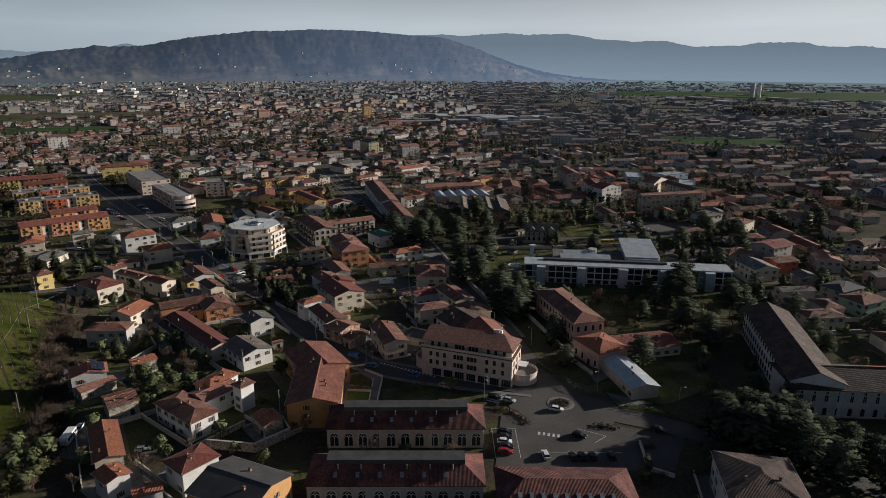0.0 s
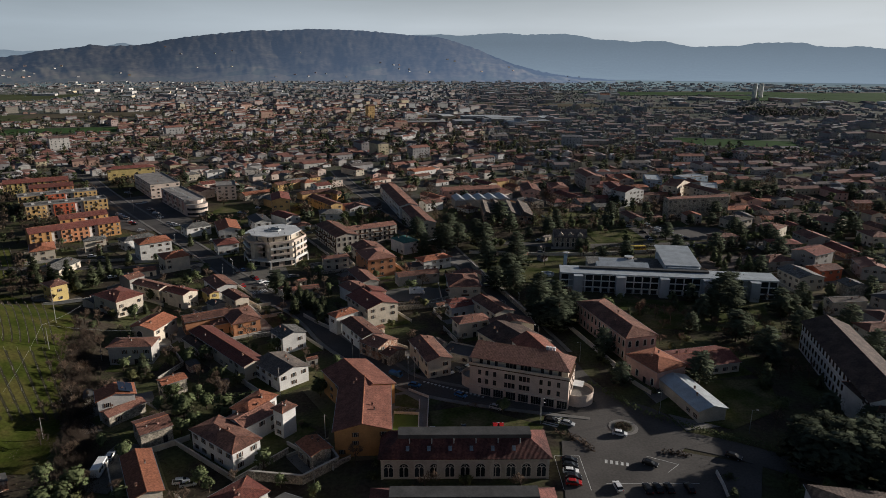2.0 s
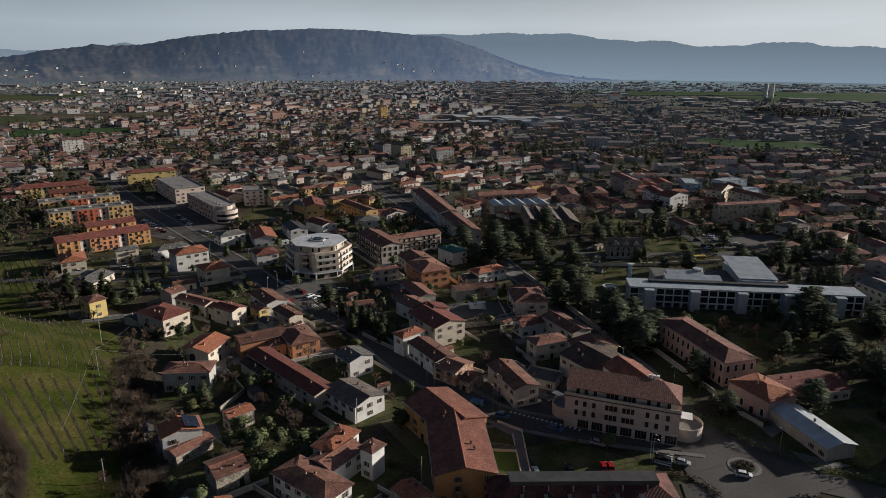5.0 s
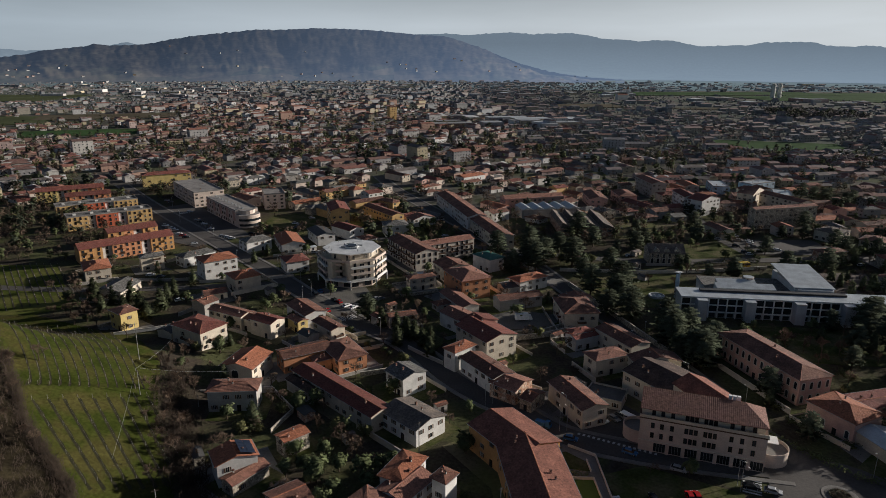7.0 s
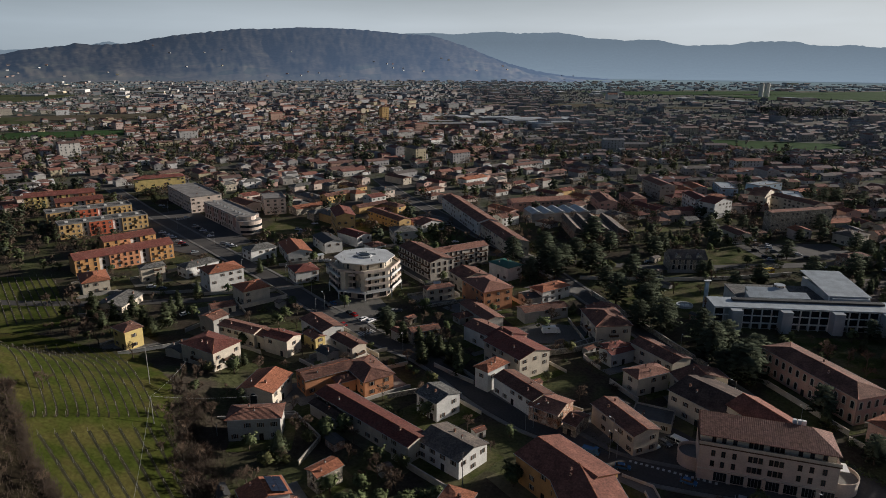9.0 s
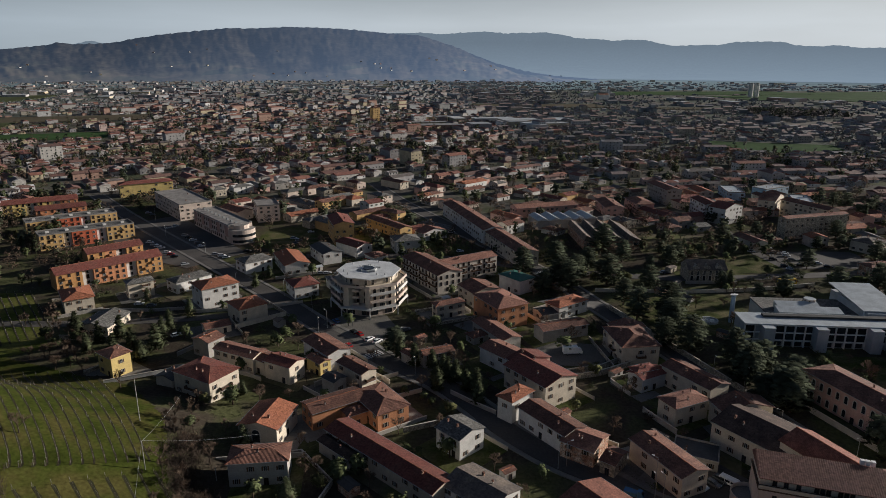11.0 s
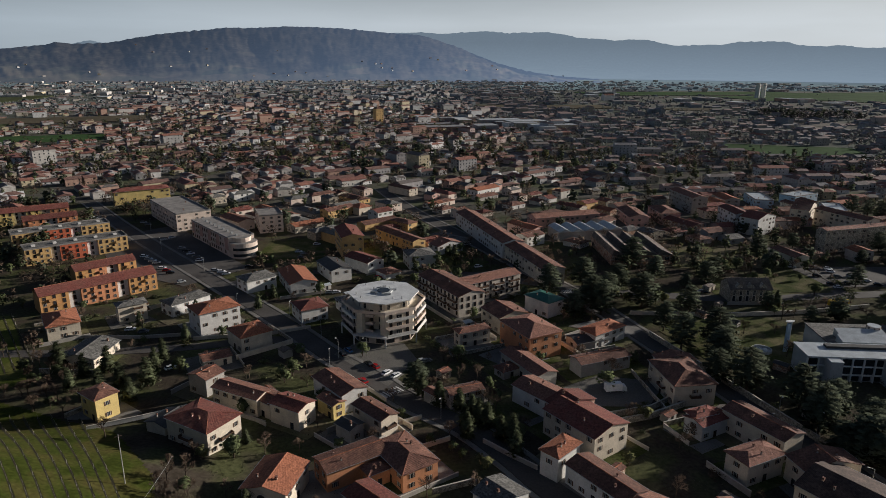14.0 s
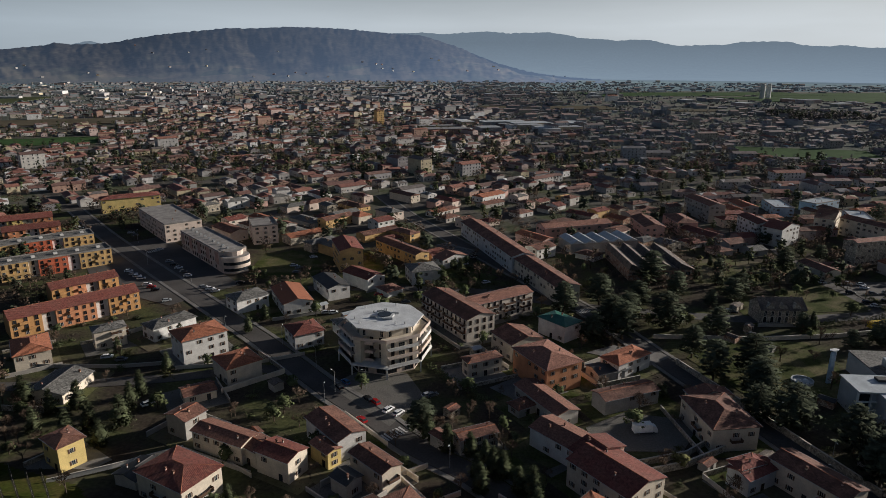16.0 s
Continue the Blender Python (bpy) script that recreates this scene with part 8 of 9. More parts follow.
    for _ in range(900):
        x, y = rng.uniform(-420, -236), rng.uniform(385, 600)
        if ok(x, y, 1.0) and noise.noise(Vector((x * 0.02, y * 0.02, 4))) > -0.15:
            sc = rng.uniform(0.5, 1.0)
            mid.append((rng.choice(LIGHT + LIGHT[2:4] * 2), pose(x, y, 0, 0, 0, rng.uniform(0, 360)) @ Matrix.Diagonal((sc, sc, sc, 1))))
    tagged(new("town_trees", join_copies("town_trees", mid, [BARK, TWIG, *LEAF.values()])), "dark evergreen and leafless trees among the town houses", "trees", kind="stuff")
    tagged(new("garden_trees", join_copies("garden_trees", grove, [BARK, TWIG, *LEAF.values()])), "small garden trees between the houses, bare and evergreen", "trees", kind="stuff")
    # thickets at the foot of the vineyard hill and rough grass in the gardens
    b = Build()
    edge = [(-189, 222), (-171.4, 199), (-158.6, 187.3), (-150.3, 180.5), (-140, 160)]
    for _ in range(8200):
        s = rng.random()
        if s < 0.12:
            u, k = rng.random(), rng.randrange(4)
            x, y = edge[k][0] + (edge[k + 1][0] - edge[k][0]) * u + rng.gauss(-0.6, 0.6), edge[k][1] + (edge[k + 1][1] - edge[k][1]) * u + rng.gauss(-0.6, 0.6)
        elif s < 0.4:
            y = rng.uniform(150, 246)
            x = float(np.interp(y, (150, 175, 203, 225, 246), (-109, -120, -134, -147, -153))) + rng.gauss(2, 3)
        else:
            x, y = rng.uniform(-225, -142), rng.uniform(105, 235)
            if x > float(np.interp(y, (105, 165, 182, 193, 219, 246), (-142, -146, -151, -166, -189, -206))):
                continue
        if not ok(x, y, 0.3):
            continue
        g = ground_z(x, y)
        for _ in range(5):
            p = Vector((x + rng.gauss(0, 0.5), y + rng.gauss(0, 0.5), g))
            b.tube(p, p + Vector((rng.gauss(0, 0.7), rng.gauss(0, 0.7), rng.uniform(0.6, 2.3))), 0.05, 0.014, 3)
    tagged(new("undergrowth", b.mesh("undergrowth", BRUSH)), "tangled brown leafless undergrowth on the hillside", "undergrowth", kind="stuff")
    b = Build()
    n = 0
    while n < 12000:
        x, y = rng.uniform(-240, 140), rng.uniform(120, 440)
        if not ok(x, y, -0.5) or x < -150 and y < 300:
            continue
        n += 1
        leaf_quads(b, (x, y, ground_z(x, y) + 0.04), 0.2, rng, 4, 0.6, 0.08)
    tagged(new("rough_grass", b.mesh("rough_grass", [ROUGH])), "tufts of rough dark garden grass and weeds", "grass", kind="stuff")


ROUGH = mat("garden_weeds", (0.06, 0.065, 0.03), 0.95, 0.4, 0.15, 1.5, 0, 0, second=(0.08, 0.07, 0.045))


# ---- the rest of the town ----
TAKEN = []           # centres and radii of what already stands


def take_all():
    for o in list(scene.objects):
        if o.parent is None and o.get("category") in ("house", "building", "school", "hall", "block of flats", "factory"):
            big = max((max(c.dimensions.x, c.dimensions.y) for c in o.children if c.name.startswith("wall")), default=10)
            small = min((min(c.dimensions.x, c.dimensions.y) for c in o.children if c.name.startswith("wall")), default=10)
            n = max(1, int(big / max(small, 1) + 0.5))
            ax = o.matrix_basis.to_3x3() @ Vector((1, 0, 0))
            for k in range(n):
                p = o.matrix_basis.translation + ax * (big * ((k + 0.5) / n - 0.5))
                TAKEN.append((p.x, p.y, small * 0.6 + 1.5))


FIELDS = [  # centre, half sizes and turn of open land among the houses
    (384, 900, 78, 52, -18), (-600, 1030, 80, 45, 20), (-1010, 1180, 260, 90, 15), (-700, 1330, 120, 60, 20), (1150, 2130, 260, 130, 8), (560, 1620, 60, 30, 5),
    (1800, 2300, 700, 260, 12), (-1500, 1900, 400, 180, 10), (230, 1700, 160, 60, 0), (900, 2400, 400, 120, 5), (1000, 1000, 120, 70, 20)]


def in_field(x, y, grow=0.0):
    for cx, cy, a, b, r in FIELDS:
        c, s = math.cos(radians(r)), math.sin(radians(r))
        u, v = (x - cx) * c + (y - cy) * s, -(x - cx) * s + (y - cy) * c
        if abs(u) < a + grow and abs(v) < b + grow:
            return True
    return False


ROADS = (R_WEST, R_NORTH, R_EAST, R_PARK)


def free(x, y, r, taken):
    if x < -150 and y < 335 or y < 330 and x < 150 or y < 215:
        return False
    if -185 < x < 45 and y < 420 or 45 < x < 145 and y < 350 or -60 < x < 112 and 340 < y < 478 or 110 < x < 172 and 325 < y < 440 or -365 < x < -140 and y < 500 or -365 < x < -215 and y < 590:
        return False
    if in_field(x, y, r) or any(near_line(x, y, L, r + 5) for L in ROADS if y < 700):
        return False
    return all((x - a) ** 2 + (y - b) ** 2 > (r + c) ** 2 for a, b, c in taken)


def density(x, y):
    d, a = math.hypot(x, y), math.degrees(math.atan2(x, y))
    if d > 4000:
        return 0.0
    v = 0.93 if d < 1500 else 0.9
    if a > 9:
        v *= 1 - 0.72 * smooth01((d - 1200) / 500)
    if a < -24:
        v *= 1 - 0.55 * smooth01((d - 900) / 600)
    if d > 2600:
        v *= 0.75
    return v * (0.88 + 0.5 * noise.noise(Vector((x * 0.004, y * 0.004, 3))))


FAR_WALL = palette("distant_walls", [(0.42, 0.40, 0.37), (0.62, 0.61, 0.59), (0.40, 0.35, 0.26), (0.30, 0.29, 0.28), (0.52, 0.50, 0.48), (0.34, 0.22, 0.17), (0.38, 0.36, 0.34), (0.42, 0.36, 0.24), (0.26, 0.25, 0.25), (0.40, 0.31, 0.28)])
FAR_ROOF = palette("distant_roofs", [(0.155, 0.085, 0.07), (0.20, 0.09, 0.07), (0.17, 0.09, 0.072), (0.24, 0.11, 0.08), (0.13, 0.08, 0.068), (0.185, 0.085, 0.068), (0.13, 0.112, 0.104), (0.17, 0.10, 0.082)], 0.9, 0.35)
# greyed, bluish walls and roofs: haze put into the base colours
HAZY_WALL = palette("hazed_walls", [(0.22, 0.235, 0.245), (0.28, 0.29, 0.30), (0.20, 0.21, 0.215), (0.38, 0.385, 0.39), (0.27, 0.25, 0.235), (0.22, 0.22, 0.215), (0.29, 0.265, 0.22)])
HAZY_ROOF = palette("hazed_roofs", [(0.21, 0.168, 0.16), (0.24, 0.175, 0.16), (0.185, 0.175, 0.178), (0.26, 0.185, 0.165)], 0.9, 0.3)
SHED_ROOF = palette("distant_shed_roofs", [(0.4, 0.42, 0.43), (0.3, 0.31, 0.32), (0.5, 0.5, 0.49), (0.24, 0.23, 0.22)], 0.6)


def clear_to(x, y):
    """How far houses and trees keep their own colours before the hazed ones take over; less far towards the sun."""
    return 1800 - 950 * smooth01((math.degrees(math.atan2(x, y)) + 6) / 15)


def far_town():
    """Houses on a loose street grid: the nearest are things of their own, the rest one sheet of many."""
    rng = random.Random(5)
    take_all()
    grid = {}
    spots = []
    c, s = math.cos(radians(37)), math.sin(radians(37))
    for i in range(-170, 300):
        for j in range(-230, 260):
            if i % 4 == 0 and rng.random() < 0.6 or j % 8 == 0:
                continue
            u, v = i * 17 + rng.uniform(-4.5, 4.5), j * 19 + rng.uniform(-4.5, 4.5)
            x, y = u * c - v * s, u * s + v * c
            if y < 210 or abs(math.degrees(math.atan2(x + 30, y))) > 44 or rng.random() > density(x, y) * (1.0 if y < 1800 else 0.55):
                continue
            spots.append((math.hypot(x + 60, y - 60), x, y))
    spots.sort()
    b, made, remote = Build(), 0, Build()
    walls = ["cream", "grey", "white", "grey", "beige", "white", "beige", "pink", "white", "stone", "ochre"]
    tiles = ["brown", "red", "brown", "orange", "brown", "red", "grey"]
    names = {"cream": "cream", "white": "white", "yellow": "yellow", "grey": "grey", "ochre": "ochre", "beige": "beige", "pink": "pink", "orange": "orange", "stone": "stone", "brick": "brick"}
    for d, x, y in spots:
        big = rng.random() < (0.0 if d < 560 else 0.05 if d < 1500 else 0.12)
        L, W, h = (rng.uniform(20, 34), rng.uniform(11, 13), rng.choice((9, 12, 12, 15))) if big else (rng.choice((rng.uniform(9, 14), rng.uniform(9, 15), rng.uniform(16, 27))), rng.uniform(8.5, 11.5), rng.choice((3.0, 3.2, 4.6, 5.2, 5.6, 6.0)))
        if d > 1700:
            h *= 0.8
        near = TAKEN if d < 1000 else ()
        if not free(x, y, W * 0.6 if not big else L * 0.5, near):
            continue
        rot = (37 if x < 20 else 37 - 29 * smooth01((x - 20) / 130)) + 14 * noise.noise(Vector((x * 0.003, y * 0.003, 8))) + rng.choice((0, 90)) + rng.gauss(0, 3)
        if made < 150 and d < 900:
            made += 1
            TAKEN.append((x, y, W * 0.55))
            # east of x = 40 darker walls are drawn, shade put into their colour
            wl_, tl_ = rng.choice(walls if x < 40 else ("grey", "stone", "grey", "beige", "brick", "cream", "pink")), rng.choice(tiles)
            fl = max(1, round(h / 3.1))
            kind = "hip" if rng.random() < 0.4 else "gable"
            house(x, y, rot, L, W, h, kind, wl_, tl_, f"{names[wl_]} {'block of flats' if big else 'house'} with a {tl_} {'hipped' if kind == 'hip' else 'pitched'} roof", fl,
                  rng.choice(("plain", "brown", "closed", "green")), skip=0.52, chimneys=1, sides=(0, 1, 3), gap=3.7, category="house", group="town houses", detail=False)
            continue
        if d < 1000:
            TAKEN.append((x, y, W * 0.55))
        q = pose(x, y, 0, 0, 0, rot)
        if made < 185 and d < 1000:
            made += 1
            # the same darker wall colours in the east, standing for shade
            town_house(q, L, W, h, rng, d, rng.choice(walls if x < 40 else ("grey", "stone", "grey", "beige", "brick", "cream", "pink")), rng.choice(tiles), names)
            continue
        if d > 1000:
            L, W, h = L * 0.88, W * 0.9, h * 0.85
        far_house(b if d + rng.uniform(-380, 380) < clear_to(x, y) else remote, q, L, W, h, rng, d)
    # sheds of the industrial estates
    for cx, cy, a, e, n in ((60, 1230, 130, 80, 16), (-700, 2300, 600, 300, 46), (-900, 3000, 900, 300, 40), (300, 2300, 300, 150, 14), (900, 1900, 300, 150, 14), (-150, 3100, 500, 200, 20), (1500, 3000, 700, 400, 18)):
        for _ in range(n):
            x, y = cx + rng.uniform(-a, a), cy + rng.uniform(-e, e)
            L, W, h = rng.uniform(28, 75), rng.uniform(18, 35), rng.uniform(6, 10)
            m = pose(x, y, 0, 0, 0, 12 + rng.choice((0, 90)))
            i = len(b.v)
            ring = [(-L / 2, -W / 2), (L / 2, -W / 2), (L / 2, W / 2), (-L / 2, W / 2)]
            b.prism(ring, 0, h, 0, 3)
            b.prism([(p * 1.01, r * 1.01) for p, r in ring], h + 0.02, h + 0.5, 3)
            b.v[i:] = [tuple(m @ Vector(p)) for p in b.v[i:]]
    tagged(new("remote_houses", remote.mesh("remote_houses", [HAZY_WALL, HAZY_ROOF, GLASS, SHED_ROOF])), "remotest houses of the town, greyed by painted haze", "houses", kind="stuff")
    tagged(new("distant_houses", b.mesh("distant_houses", [FAR_WALL, FAR_ROOF, GLASS, SHED_ROOF])), "mass of distant town houses with tiled roofs", "houses", kind="stuff")


def town_house(q, L, W, h, rng, d, wall, tile, names):
    """A plainer house of the town, some way off: walls with their panes, and a roof."""
    b = Build()
    far_house(b, Matrix(), L, W, h, rng, d)
    ob = thing("house", q.translation.x, q.translation.y, 0, math.degrees(q.to_euler().z), f"{names[wall]} house with a {tile} tiled roof among the town streets", "house", "town houses")
    for name, slots in (("wall", (0, 2)), ("roof", (1,))):
        c = Build()
        used = {}
        for f, s in zip(b.f, b.s):
            if s in slots:
                c.f.append(tuple(used.setdefault(i, len(used)) for i in f))
                c.s.append(slots.index(s))
        c.v = [b.v[i] for i in used]
        part(name, c.mesh(name, [WALL[wall], GLASS] if name == "wall" else [TILE[tile]]), ob)


def far_house(b, m, L, W, h, rng, d):
    i = len(b.v)
    x, y, rise, o = L / 2, W / 2, W / 2 * 0.27, 0.5
    b.extrude([(-x, -y, -0.5), (-x, -y, h), (-x, 0, h + rise - 0.1), (-x, y, h), (-x, y, -0.5)], (L, 0, 0), 0)
    X, Y, z = x + 0.3, y + o, h - rise * o / y
    if rng.random() < 0.4:
        r = max(X - Y, 0.3)
        k = len(b.v)
        b.v += [(-X, -Y, z), (X, -Y, z), (X, Y, z), (-X, Y, z), (-r, 0, h + rise + 0.1), (r, 0, h + rise + 0.1)]
        b.f += [(k, k + 1, k + 5, k + 4), (k + 1, k + 2, k + 5), (k + 2, k + 3, k + 4, k + 5), (k + 3, k, k + 4), (k + 3, k + 2, k + 1, k)]
        b.s += [1] * 5
    else:
        b.extrude([(-X, -Y, z), (-X, 0, h + rise + 0.12), (-X, Y, z), (-X, Y, z - 0.15), (-X, -Y, z - 0.15)], (2 * X, 0, 0), 1)
    if d < 1250:
        fl = max(1, int(h / 3))
        for side, (length, off) in enumerate(((L, y), (W, x), (W, x))):
            n = max(1, int(length / 3.6))
            for f in range(fl):
                for k in range(n):
                    if rng.random() < 0.3:
                        continue
                    u, z0 = -length / 2 + length * (k + 0.5) / n, f * 3 + 1.0
                    pts = [(u - 0.55, -off - 0.04, z0), (u + 0.55, -off - 0.04, z0), (u + 0.55, -off - 0.04, z0 + 1.4), (u - 0.55, -off - 0.04, z0 + 1.4)]
                    if side:
                        sg = 1 if side == 1 else -1
                        pts = [(sg * -q[1], sg * q[0], q[2]) for q in pts]
                    b.poly(pts, 2)
    b.v[i:] = [tuple(m @ Vector(p)) for p in b.v[i:]]


# remote crowns paled and greyed in colour to stand for haze
HAZED_TREE = palette("distant_trees", [(0.10, 0.12, 0.12), (0.15, 0.15, 0.15), (0.095, 0.115, 0.11), (0.16, 0.155, 0.15), (0.125, 0.13, 0.13)], 0.95)


# leaf and twig colours lightened as haze would, for crowns further off
HAZED_LEAF_TWIG = [mat("hazed_leaves", (0.095, 0.115, 0.11), 1.0, 0.3, 0.3, 2, 0, 0), mat("hazed_twigs", (0.15, 0.135, 0.125), 1.0, 0.3, 0.3, 2, 0, 0)]
PALE = [light_meshes(6, 2.3, s, HAZED_LEAF_TWIG[s % 2], 12, 3, 0.85) for s in (31, 32, 33, 34)]
TINY = [light_meshes(6, 2.3, s, m, 12, 3, 0.85) for s, m in ((21, LEAF["bush"]), (22, TWIG), (23, LEAF["pine"]), (24, TWIG), (25, LEAF["cedar"]), (26, TWIG), (27, LEAF["olive"]), (28, TWIG), (29, TWIG))]


def far_trees():
    """Trees among the far houses: leafy or bare crowns near enough to be told apart, plain clumps beyond."""
    rng = random.Random(6)
    b, near, n = Build(), [], 0
    while n < 12500:
        a, d = rng.uniform(-44, 44), 800 + 2900 * rng.random() ** 1.3
        x, y = d * math.sin(radians(a)) - 30, d * math.cos(radians(a))
        if in_field(x, y) and rng.random() < 0.985 or y < 430:
            continue
        if a > 18 and d > 1250 and noise.noise(Vector((x * 0.006, y * 0.003, 5))) < 0.12 and rng.random() < 0.8:
            continue
        n += 1
        w = rng.uniform(0.7, 1.3)
        if d < 1750:
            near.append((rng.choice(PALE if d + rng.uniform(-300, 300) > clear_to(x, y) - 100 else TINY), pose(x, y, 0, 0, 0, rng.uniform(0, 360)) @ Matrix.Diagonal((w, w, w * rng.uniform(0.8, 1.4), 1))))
            continue
        h, r = rng.uniform(4, 8) * w, rng.uniform(1.8, 3.4) * w
        for k in range(2):
            p = Vector((x + rng.gauss(0, r * 0.6), y + rng.gauss(0, r * 0.6), h * (0.3 + 0.25 * k) * rng.uniform(0.8, 1.1)))
            rr = r * rng.uniform(0.55, 0.95)
            k0 = len(b.v)
            b.v += [tuple(p + Vector((q[0] * rr, q[1] * rr, q[2] * rr * 0.9)) * rng.uniform(0.6, 1.25)) for q in ICO]
            b.f += [(k0 + f[0], k0 + f[1], k0 + f[2]) for f in ICO_F]
            b.s += [0] * 20
    for _ in range(170):
        x, y = rng.uniform(640, 800), rng.uniform(1340, 1500)
        near.append((rng.choice((PALE[0], PALE[2], TINY[4])), pose(x, y, 0, 0, 0, rng.uniform(0, 360)) @ Matrix.Diagonal((2.0, 2.0, 2.2, 1))))
    tagged(new("distant_trees", join_copies("distant_trees", near, [BARK, TWIG, *LEAF.values(), *HAZED_LEAF_TWIG])), "bare and evergreen trees among the distant houses", "trees", kind="stuff")
    tagged(new("remote_trees", b.mesh("remote_trees", HAZED_TREE)), "scattered far garden trees and groves, paled by painted haze", "trees", kind="stuff")


FIELD_M = [mat("field_green", (0.045, 0.082, 0.03), 0.95, 0.25, 0.012, 0.1, 0, 0), mat("field_brown", (0.105, 0.09, 0.062), 0.95, 0.2, 0.01, 0.1, 0, 0), mat("field_olive", (0.075, 0.085, 0.042), 0.95, 0.2, 0.01, 0.1, 0, 0)]
for n_f, (cx, cy, fa, fb, fr) in enumerate(FIELDS):
    c_, s_ = math.cos(radians(fr)), math.sin(radians(fr))
    sheet("field", [(cx + u * c_ - v * s_, cy + u * s_ + v * c_) for u, v in ((-fa, -fb), (fa, -fb), (fa, fb), (-fa, fb))], FIELD_M[(0, 0, 2, 1, 0, 1, 0, 2, 1, 0, 0)[n_f]], (0.3 if cy < 1100 else 0.8) + 0.08 * n_f,
          "flat open field on the plain", "field")
# this plain's base colour is lightened in place of haze
sheet("plain", [(-3400, 1500), (100, 1300), (220, 860), (1500, 820), (4600, 2950), (-4500, 2950)], mat("hazy_plain", (0.13, 0.145, 0.12), 0.95, 0.4, 0.006, 0.05, 0, 0, second=(0.13, 0.12, 0.105)), 0.22, "dull winter plain of gardens and plots, paled for haze", "plain")
sheet("town_ground", [(-1500, 1480), (-1000, 900), (-420, 640), (-130, 505), (40, 480), (300, 610), (900, 815), (215, 855), (95, 1300)], mat("yards_and_lanes", (0.125, 0.115, 0.102), 0.95, 0.35, 0.03, 0.3, 0, 0, second=(0.07, 0.076, 0.045)), 0.026, "grey lanes, yards and winter gardens of the town", "ground")
for ground_m in bpy.data.materials:
    if ground_m.name in ("town_soil", "winter_grass", "hazy_plain", "yards_and_lanes", "dry_ground", "gravel_yard", "vineyard_grass", "level_vineyard_grass", "woodland_floor", "hazed_far_plain") or ground_m.name.startswith("field_"):
        ground_m.node_tree.nodes["Principled BSDF"].inputs["Specular IOR Level"].default_value = 0.03
far_town()
far_trees()
planting()
solar_roof()


def haze_mat(name, wood, meadow, glow, warm, foot, line=(140, 30), stretch=(1, 1, 7), scale=0.0045, lift=1.0, deep=None):
    """Land kilometres away: woods above, terraced fields below; the haze before them is painted as a glow of the
    surface.
    """
    m = mat(name, wood, 1.0, 0.45, 0.012, 0.05, 0, 0)
    n, l = m.node_tree.nodes, m.node_tree.links
    b = n["Principled BSDF"]
    b.inputs["Specular IOR Level"].default_value = 0

    def ranged(src, lo, hi, a, c):
        q = n.new("ShaderNodeMapRange")
        for key, v in zip(("From Min", "From Max", "To Min", "To Max"), (lo, hi, a, c)):
            q.inputs[key].default_value = v
        l.new(src, q.inputs["Value"])
        return q.outputs["Result"]

    def calc(op, a, c):
        q = n.new("ShaderNodeMath")
        q.operation = op
        l.new(a, q.inputs[0])
        l.new(c, q.inputs[1])
        return q.outputs["Value"]

    g, s = n.new("ShaderNodeNewGeometry"), n.new("ShaderNodeSeparateXYZ")
    l.new(g.outputs["Position"], s.inputs["Vector"])
    # fields: bands along the contours, fewer towards the top
    mp = n.new("ShaderNodeMapping")
    mp.inputs["Scale"].default_value = stretch
    l.new(g.outputs["Position"], mp.inputs["Vector"])
    big, plots = n.new("ShaderNodeTexNoise"), n.new("ShaderNodeTexVoronoi")
    big.inputs["Scale"].default_value, big.inputs["Detail"].default_value = scale, 7
    plots.inputs["Scale"].default_value = scale * 2.4
    l.new(mp.outputs["Vector"], big.inputs["Vector"])
    l.new(mp.outputs["Vector"], plots.inputs["Vector"])
    open_land = calc("ADD", ranged(s.outputs["Z"], *line, -0.22, 0.16), ranged(big.outputs["Fac"], 0.0, 1.0, 0.0, 1.0))
    shade = n.new("ShaderNodeSeparateColor")
    l.new(plots.outputs["Color"], shade.inputs["Color"])
    col, field = n.new("ShaderNodeMix"), n.new("ShaderNodeMix")
    col.data_type = field.data_type = "RGBA"
    field.inputs["A"].default_value, field.inputs["B"].default_value = (*meadow[0], 1), (*meadow[1], 1)
    l.new(shade.outputs["Red"], field.inputs["Factor"])
    src = b.inputs["Base Color"].links[0].from_socket
    l.new(src, col.inputs["A"])
    l.new(field.outputs["Result"], col.inputs["B"])
    l.new(ranged(open_land, 0.47, 0.64, 0.0, 1.0), col.inputs["Factor"])
    l.new(col.outputs["Result"], b.inputs["Base Color"])
    # haze painted as emission: brighter towards the sun, and thicker near the plain
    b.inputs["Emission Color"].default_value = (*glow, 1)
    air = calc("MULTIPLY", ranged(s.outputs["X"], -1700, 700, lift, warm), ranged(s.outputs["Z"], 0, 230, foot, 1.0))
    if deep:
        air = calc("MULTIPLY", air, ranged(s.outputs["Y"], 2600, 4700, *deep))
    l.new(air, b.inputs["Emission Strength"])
    return m


# hills and plain that glow, their emission standing for hazy air
HILL_NEAR = haze_mat("hazed_hill_woods", (0.040, 0.035, 0.028), ((0.135, 0.112, 0.08), (0.062, 0.068, 0.046)), (0.022, 0.029, 0.041), 2.9, 1.25, (190, 20), (1, 0.35, 4), 0.0042)
HILL_FAR = haze_mat("hazed_ridge_woods", (0.03, 0.034, 0.034), ((0.10, 0.10, 0.08), (0.07, 0.08, 0.06)), (0.104, 0.126, 0.144), 1.05, 1.45, (120, 10), (1, 0.3, 5))
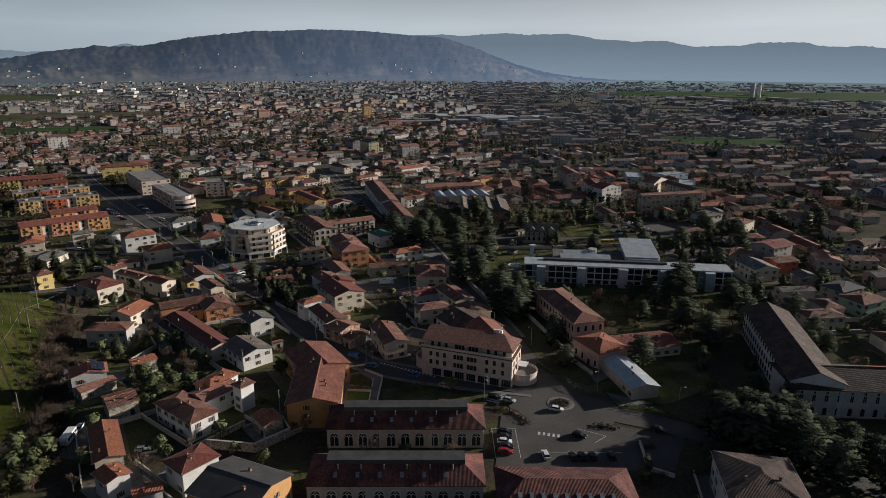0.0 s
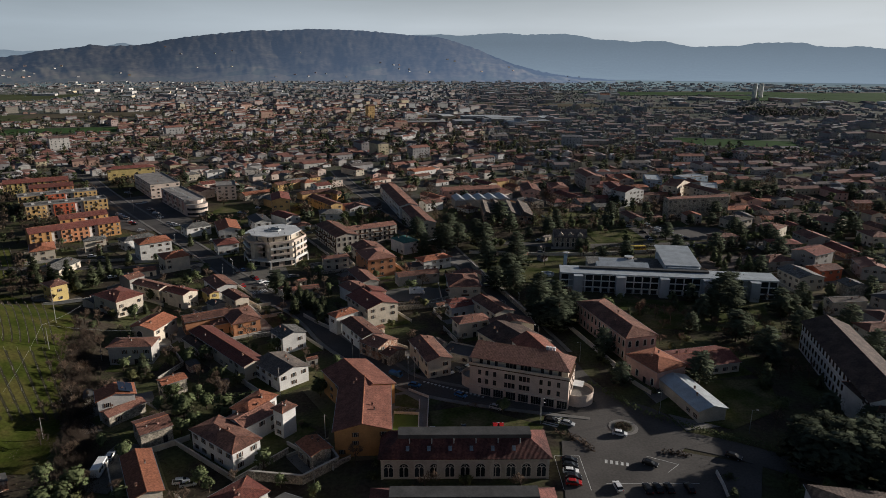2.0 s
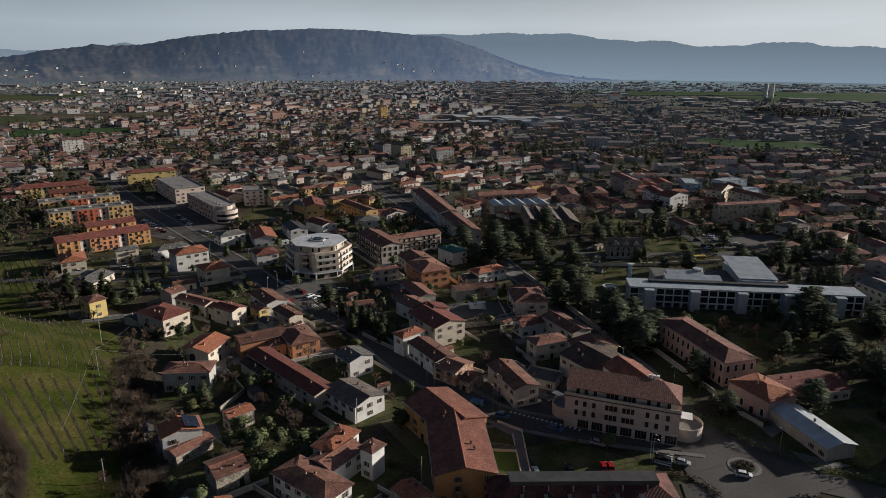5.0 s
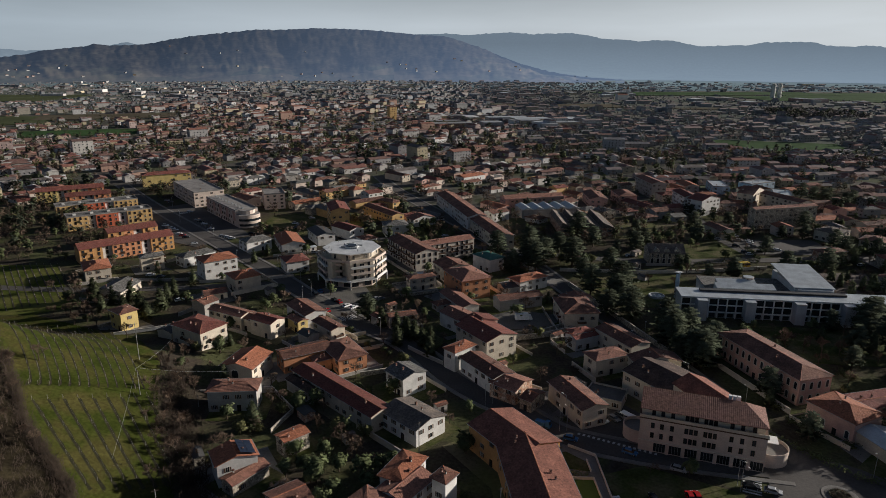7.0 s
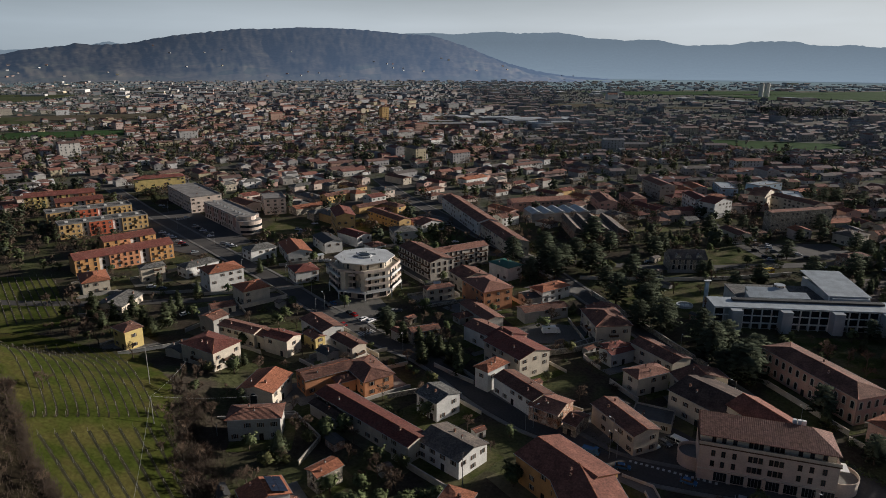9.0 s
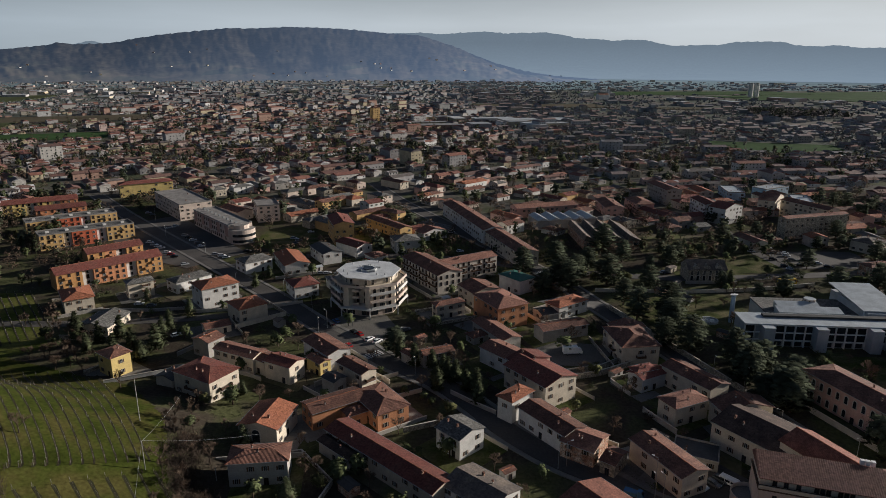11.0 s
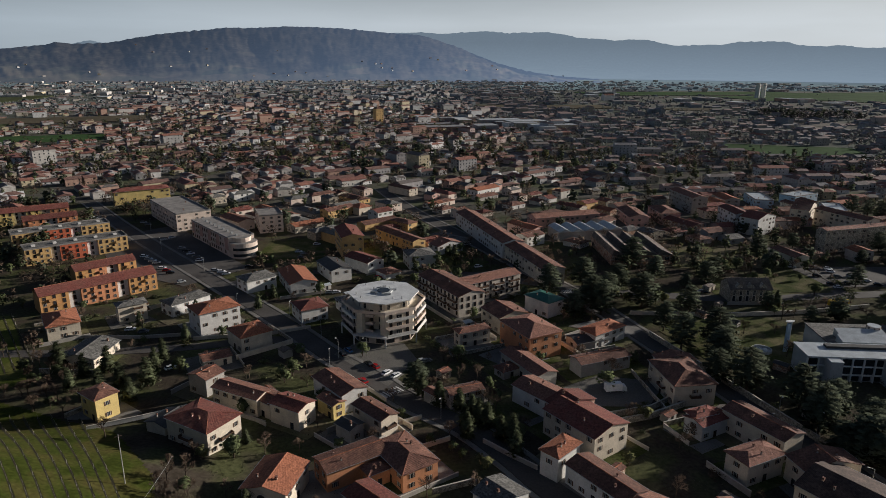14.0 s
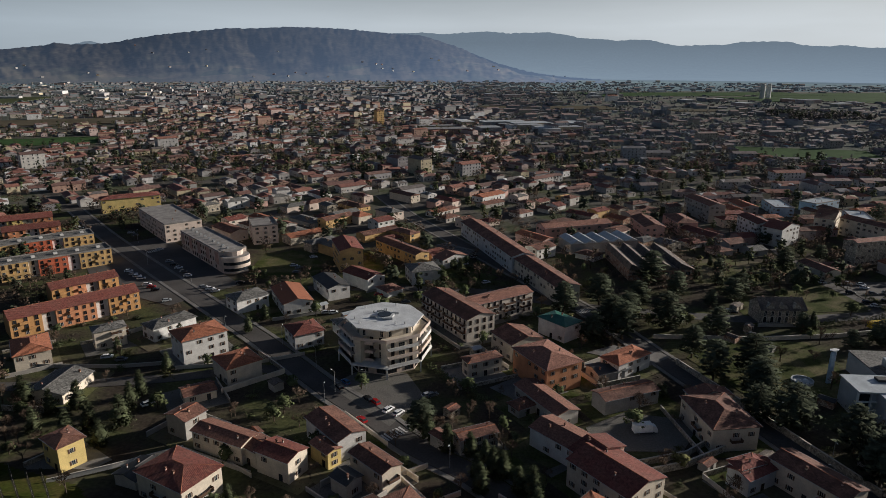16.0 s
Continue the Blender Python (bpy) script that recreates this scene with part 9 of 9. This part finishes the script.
PLAIN_FAR = haze_mat("hazed_far_plain", (0.05, 0.065, 0.045), ((0.15, 0.14, 0.10), (0.07, 0.12, 0.05)), (0.058, 0.071, 0.078), 1.3, 1.0, (0, 1), (0.35, 1.4, 1), 0.006, 1.0, (0.7, 1.75))
tag_a = [(-35.8, 0.0), (-33.2, 0.16), (-31.5, 0.41), (-30.6, 0.65), (-29.7, 0.78), (-27.8, 1.0), (-27.2, 1.17), (-26.3, 1.07), (-24.5, 1.13), (-23.1, 1.31), (-21.9, 1.58), (-19.8, 1.91), (-17.6, 2.16),
         (-15.5, 2.41), (-13.2, 2.44), (-11.0, 2.6), (-8.7, 2.58), (-6.8, 2.51), (-5.0, 2.39), (-2.6, 2.18), (-0.3, 2.06), (0.7, 1.79), (1.9, 1.42), (3.1, 1.05), (4.5, 0.45), (6.2, -0.15), (8.4, -0.7), (11.0, -1.1), (14.5, -1.34)]
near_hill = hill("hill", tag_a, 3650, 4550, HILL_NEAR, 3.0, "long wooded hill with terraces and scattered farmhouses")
tag_b = [(-46, 0.7), (-36.9, 0.8), (-33.1, 0.78), (-31.5, 0.64), (-29.7, 0.74), (-26.3, 1.02), (-25.1, 1.33), (-24.5, 1.25), (-23.6, 1.06), (-17.8, 0.86), (-4.0, 2.13), (-0.1, 2.28), (1.6, 2.15), (3.1, 2.25), (5.4, 2.38), (6.8, 2.25),
         (10.0, 2.33), (11.4, 2.15), (12.8, 1.88), (14.6, 1.78), (15.5, 1.65), (16.8, 1.77), (18.1, 1.72), (19.0, 1.5), (20.2, 1.28), (21.5, 1.32), (23.6, 1.35), (24.7, 1.55), (27.0, 1.57), (28.1, 1.52), (28.8, 1.31), (30.6, 1.18),
         (31.3, 1.29), (32.2, 1.17), (33.0, 1.08), (37.2, 1.12), (46, 0.9)]
hill("hill", tag_b, 4480, 4800, HILL_FAR, 7.0, "far ridge of hills with a blue haze glow")
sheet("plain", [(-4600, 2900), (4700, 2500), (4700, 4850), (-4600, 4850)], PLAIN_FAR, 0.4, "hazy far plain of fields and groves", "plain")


def hill_houses():
    rng = random.Random(31)
    b = Build()
    vs = near_hill.data.vertices
    n = 0
    while n < 42:
        v = vs[rng.randrange(len(vs))].co
        if not 10 < v.z < 190 or rng.random() < v.z / 260 or v.x < -2300 or noise.noise(Vector((v.x * 0.004, v.z * 0.02, 1))) < 0.05:
            continue
        n += 1
        far_house(b, pose(v.x, v.y - 6, v.z - 1, 0, 0, rng.uniform(0, 90)), rng.uniform(8, 15), 8, rng.uniform(4, 6), rng, 4000)
    tagged(new("hill_houses", b.mesh("hill_houses", [FAR_WALL, FAR_ROOF, GLASS, SHED_ROOF])), "scattered pale farmhouses on the terraced hillside", "houses", kind="stuff")


hill_houses()


def landmarks():
    for dx in (-9, 9):
        ob = thing("silo", 996 + dx * 1.6, 2136 + dx, 0, 0, "tall pale concrete silo on the plain", "silo", "silos")
        slab("shaft", ob, ring(14, 7), -0.4, 42, WALL["white"])
        slab("cap", ob, ring(14, 5), 42, 45, WALL["grey"])
    ob = thing("tower_block", -150, 1290, 0, 30, "tall narrow brown block of flats in the town", "block of flats")
    boxpart("wall", ob, -7, 7, -6, 6, -0.4, 24, WALL["ochre"])
    part("roof", roof_mesh(14, 12, 24, "hip", 2.2, TILE["brown"]), ob)
    facade_windows(ob, 14, 12, 24, 7, "closed", 0.1, random.Random(1), (0, 1), 3.2)
    ob = thing("church", 470, 1985, 0, 20, "pale church with a bell tower far across the town", "church")
    part("wall", wall_mesh(34, 15, 15, "gable", 5, WALL["white"]), ob)
    part("roof", roof_mesh(34, 15, 15, "gable", 5, TILE["brown"]), ob)
    part("bell_tower", lathe_square("bell_tower", [(3, -0.4, 0), (3, 30, 0), (3.4, 30.2, 0), (3.0, 31, 1), (0.1, 40, 1)], [WALL["white"], TILE["brown"]]), ob, "square pale bell tower", pose(20, 0, 0))


landmarks()
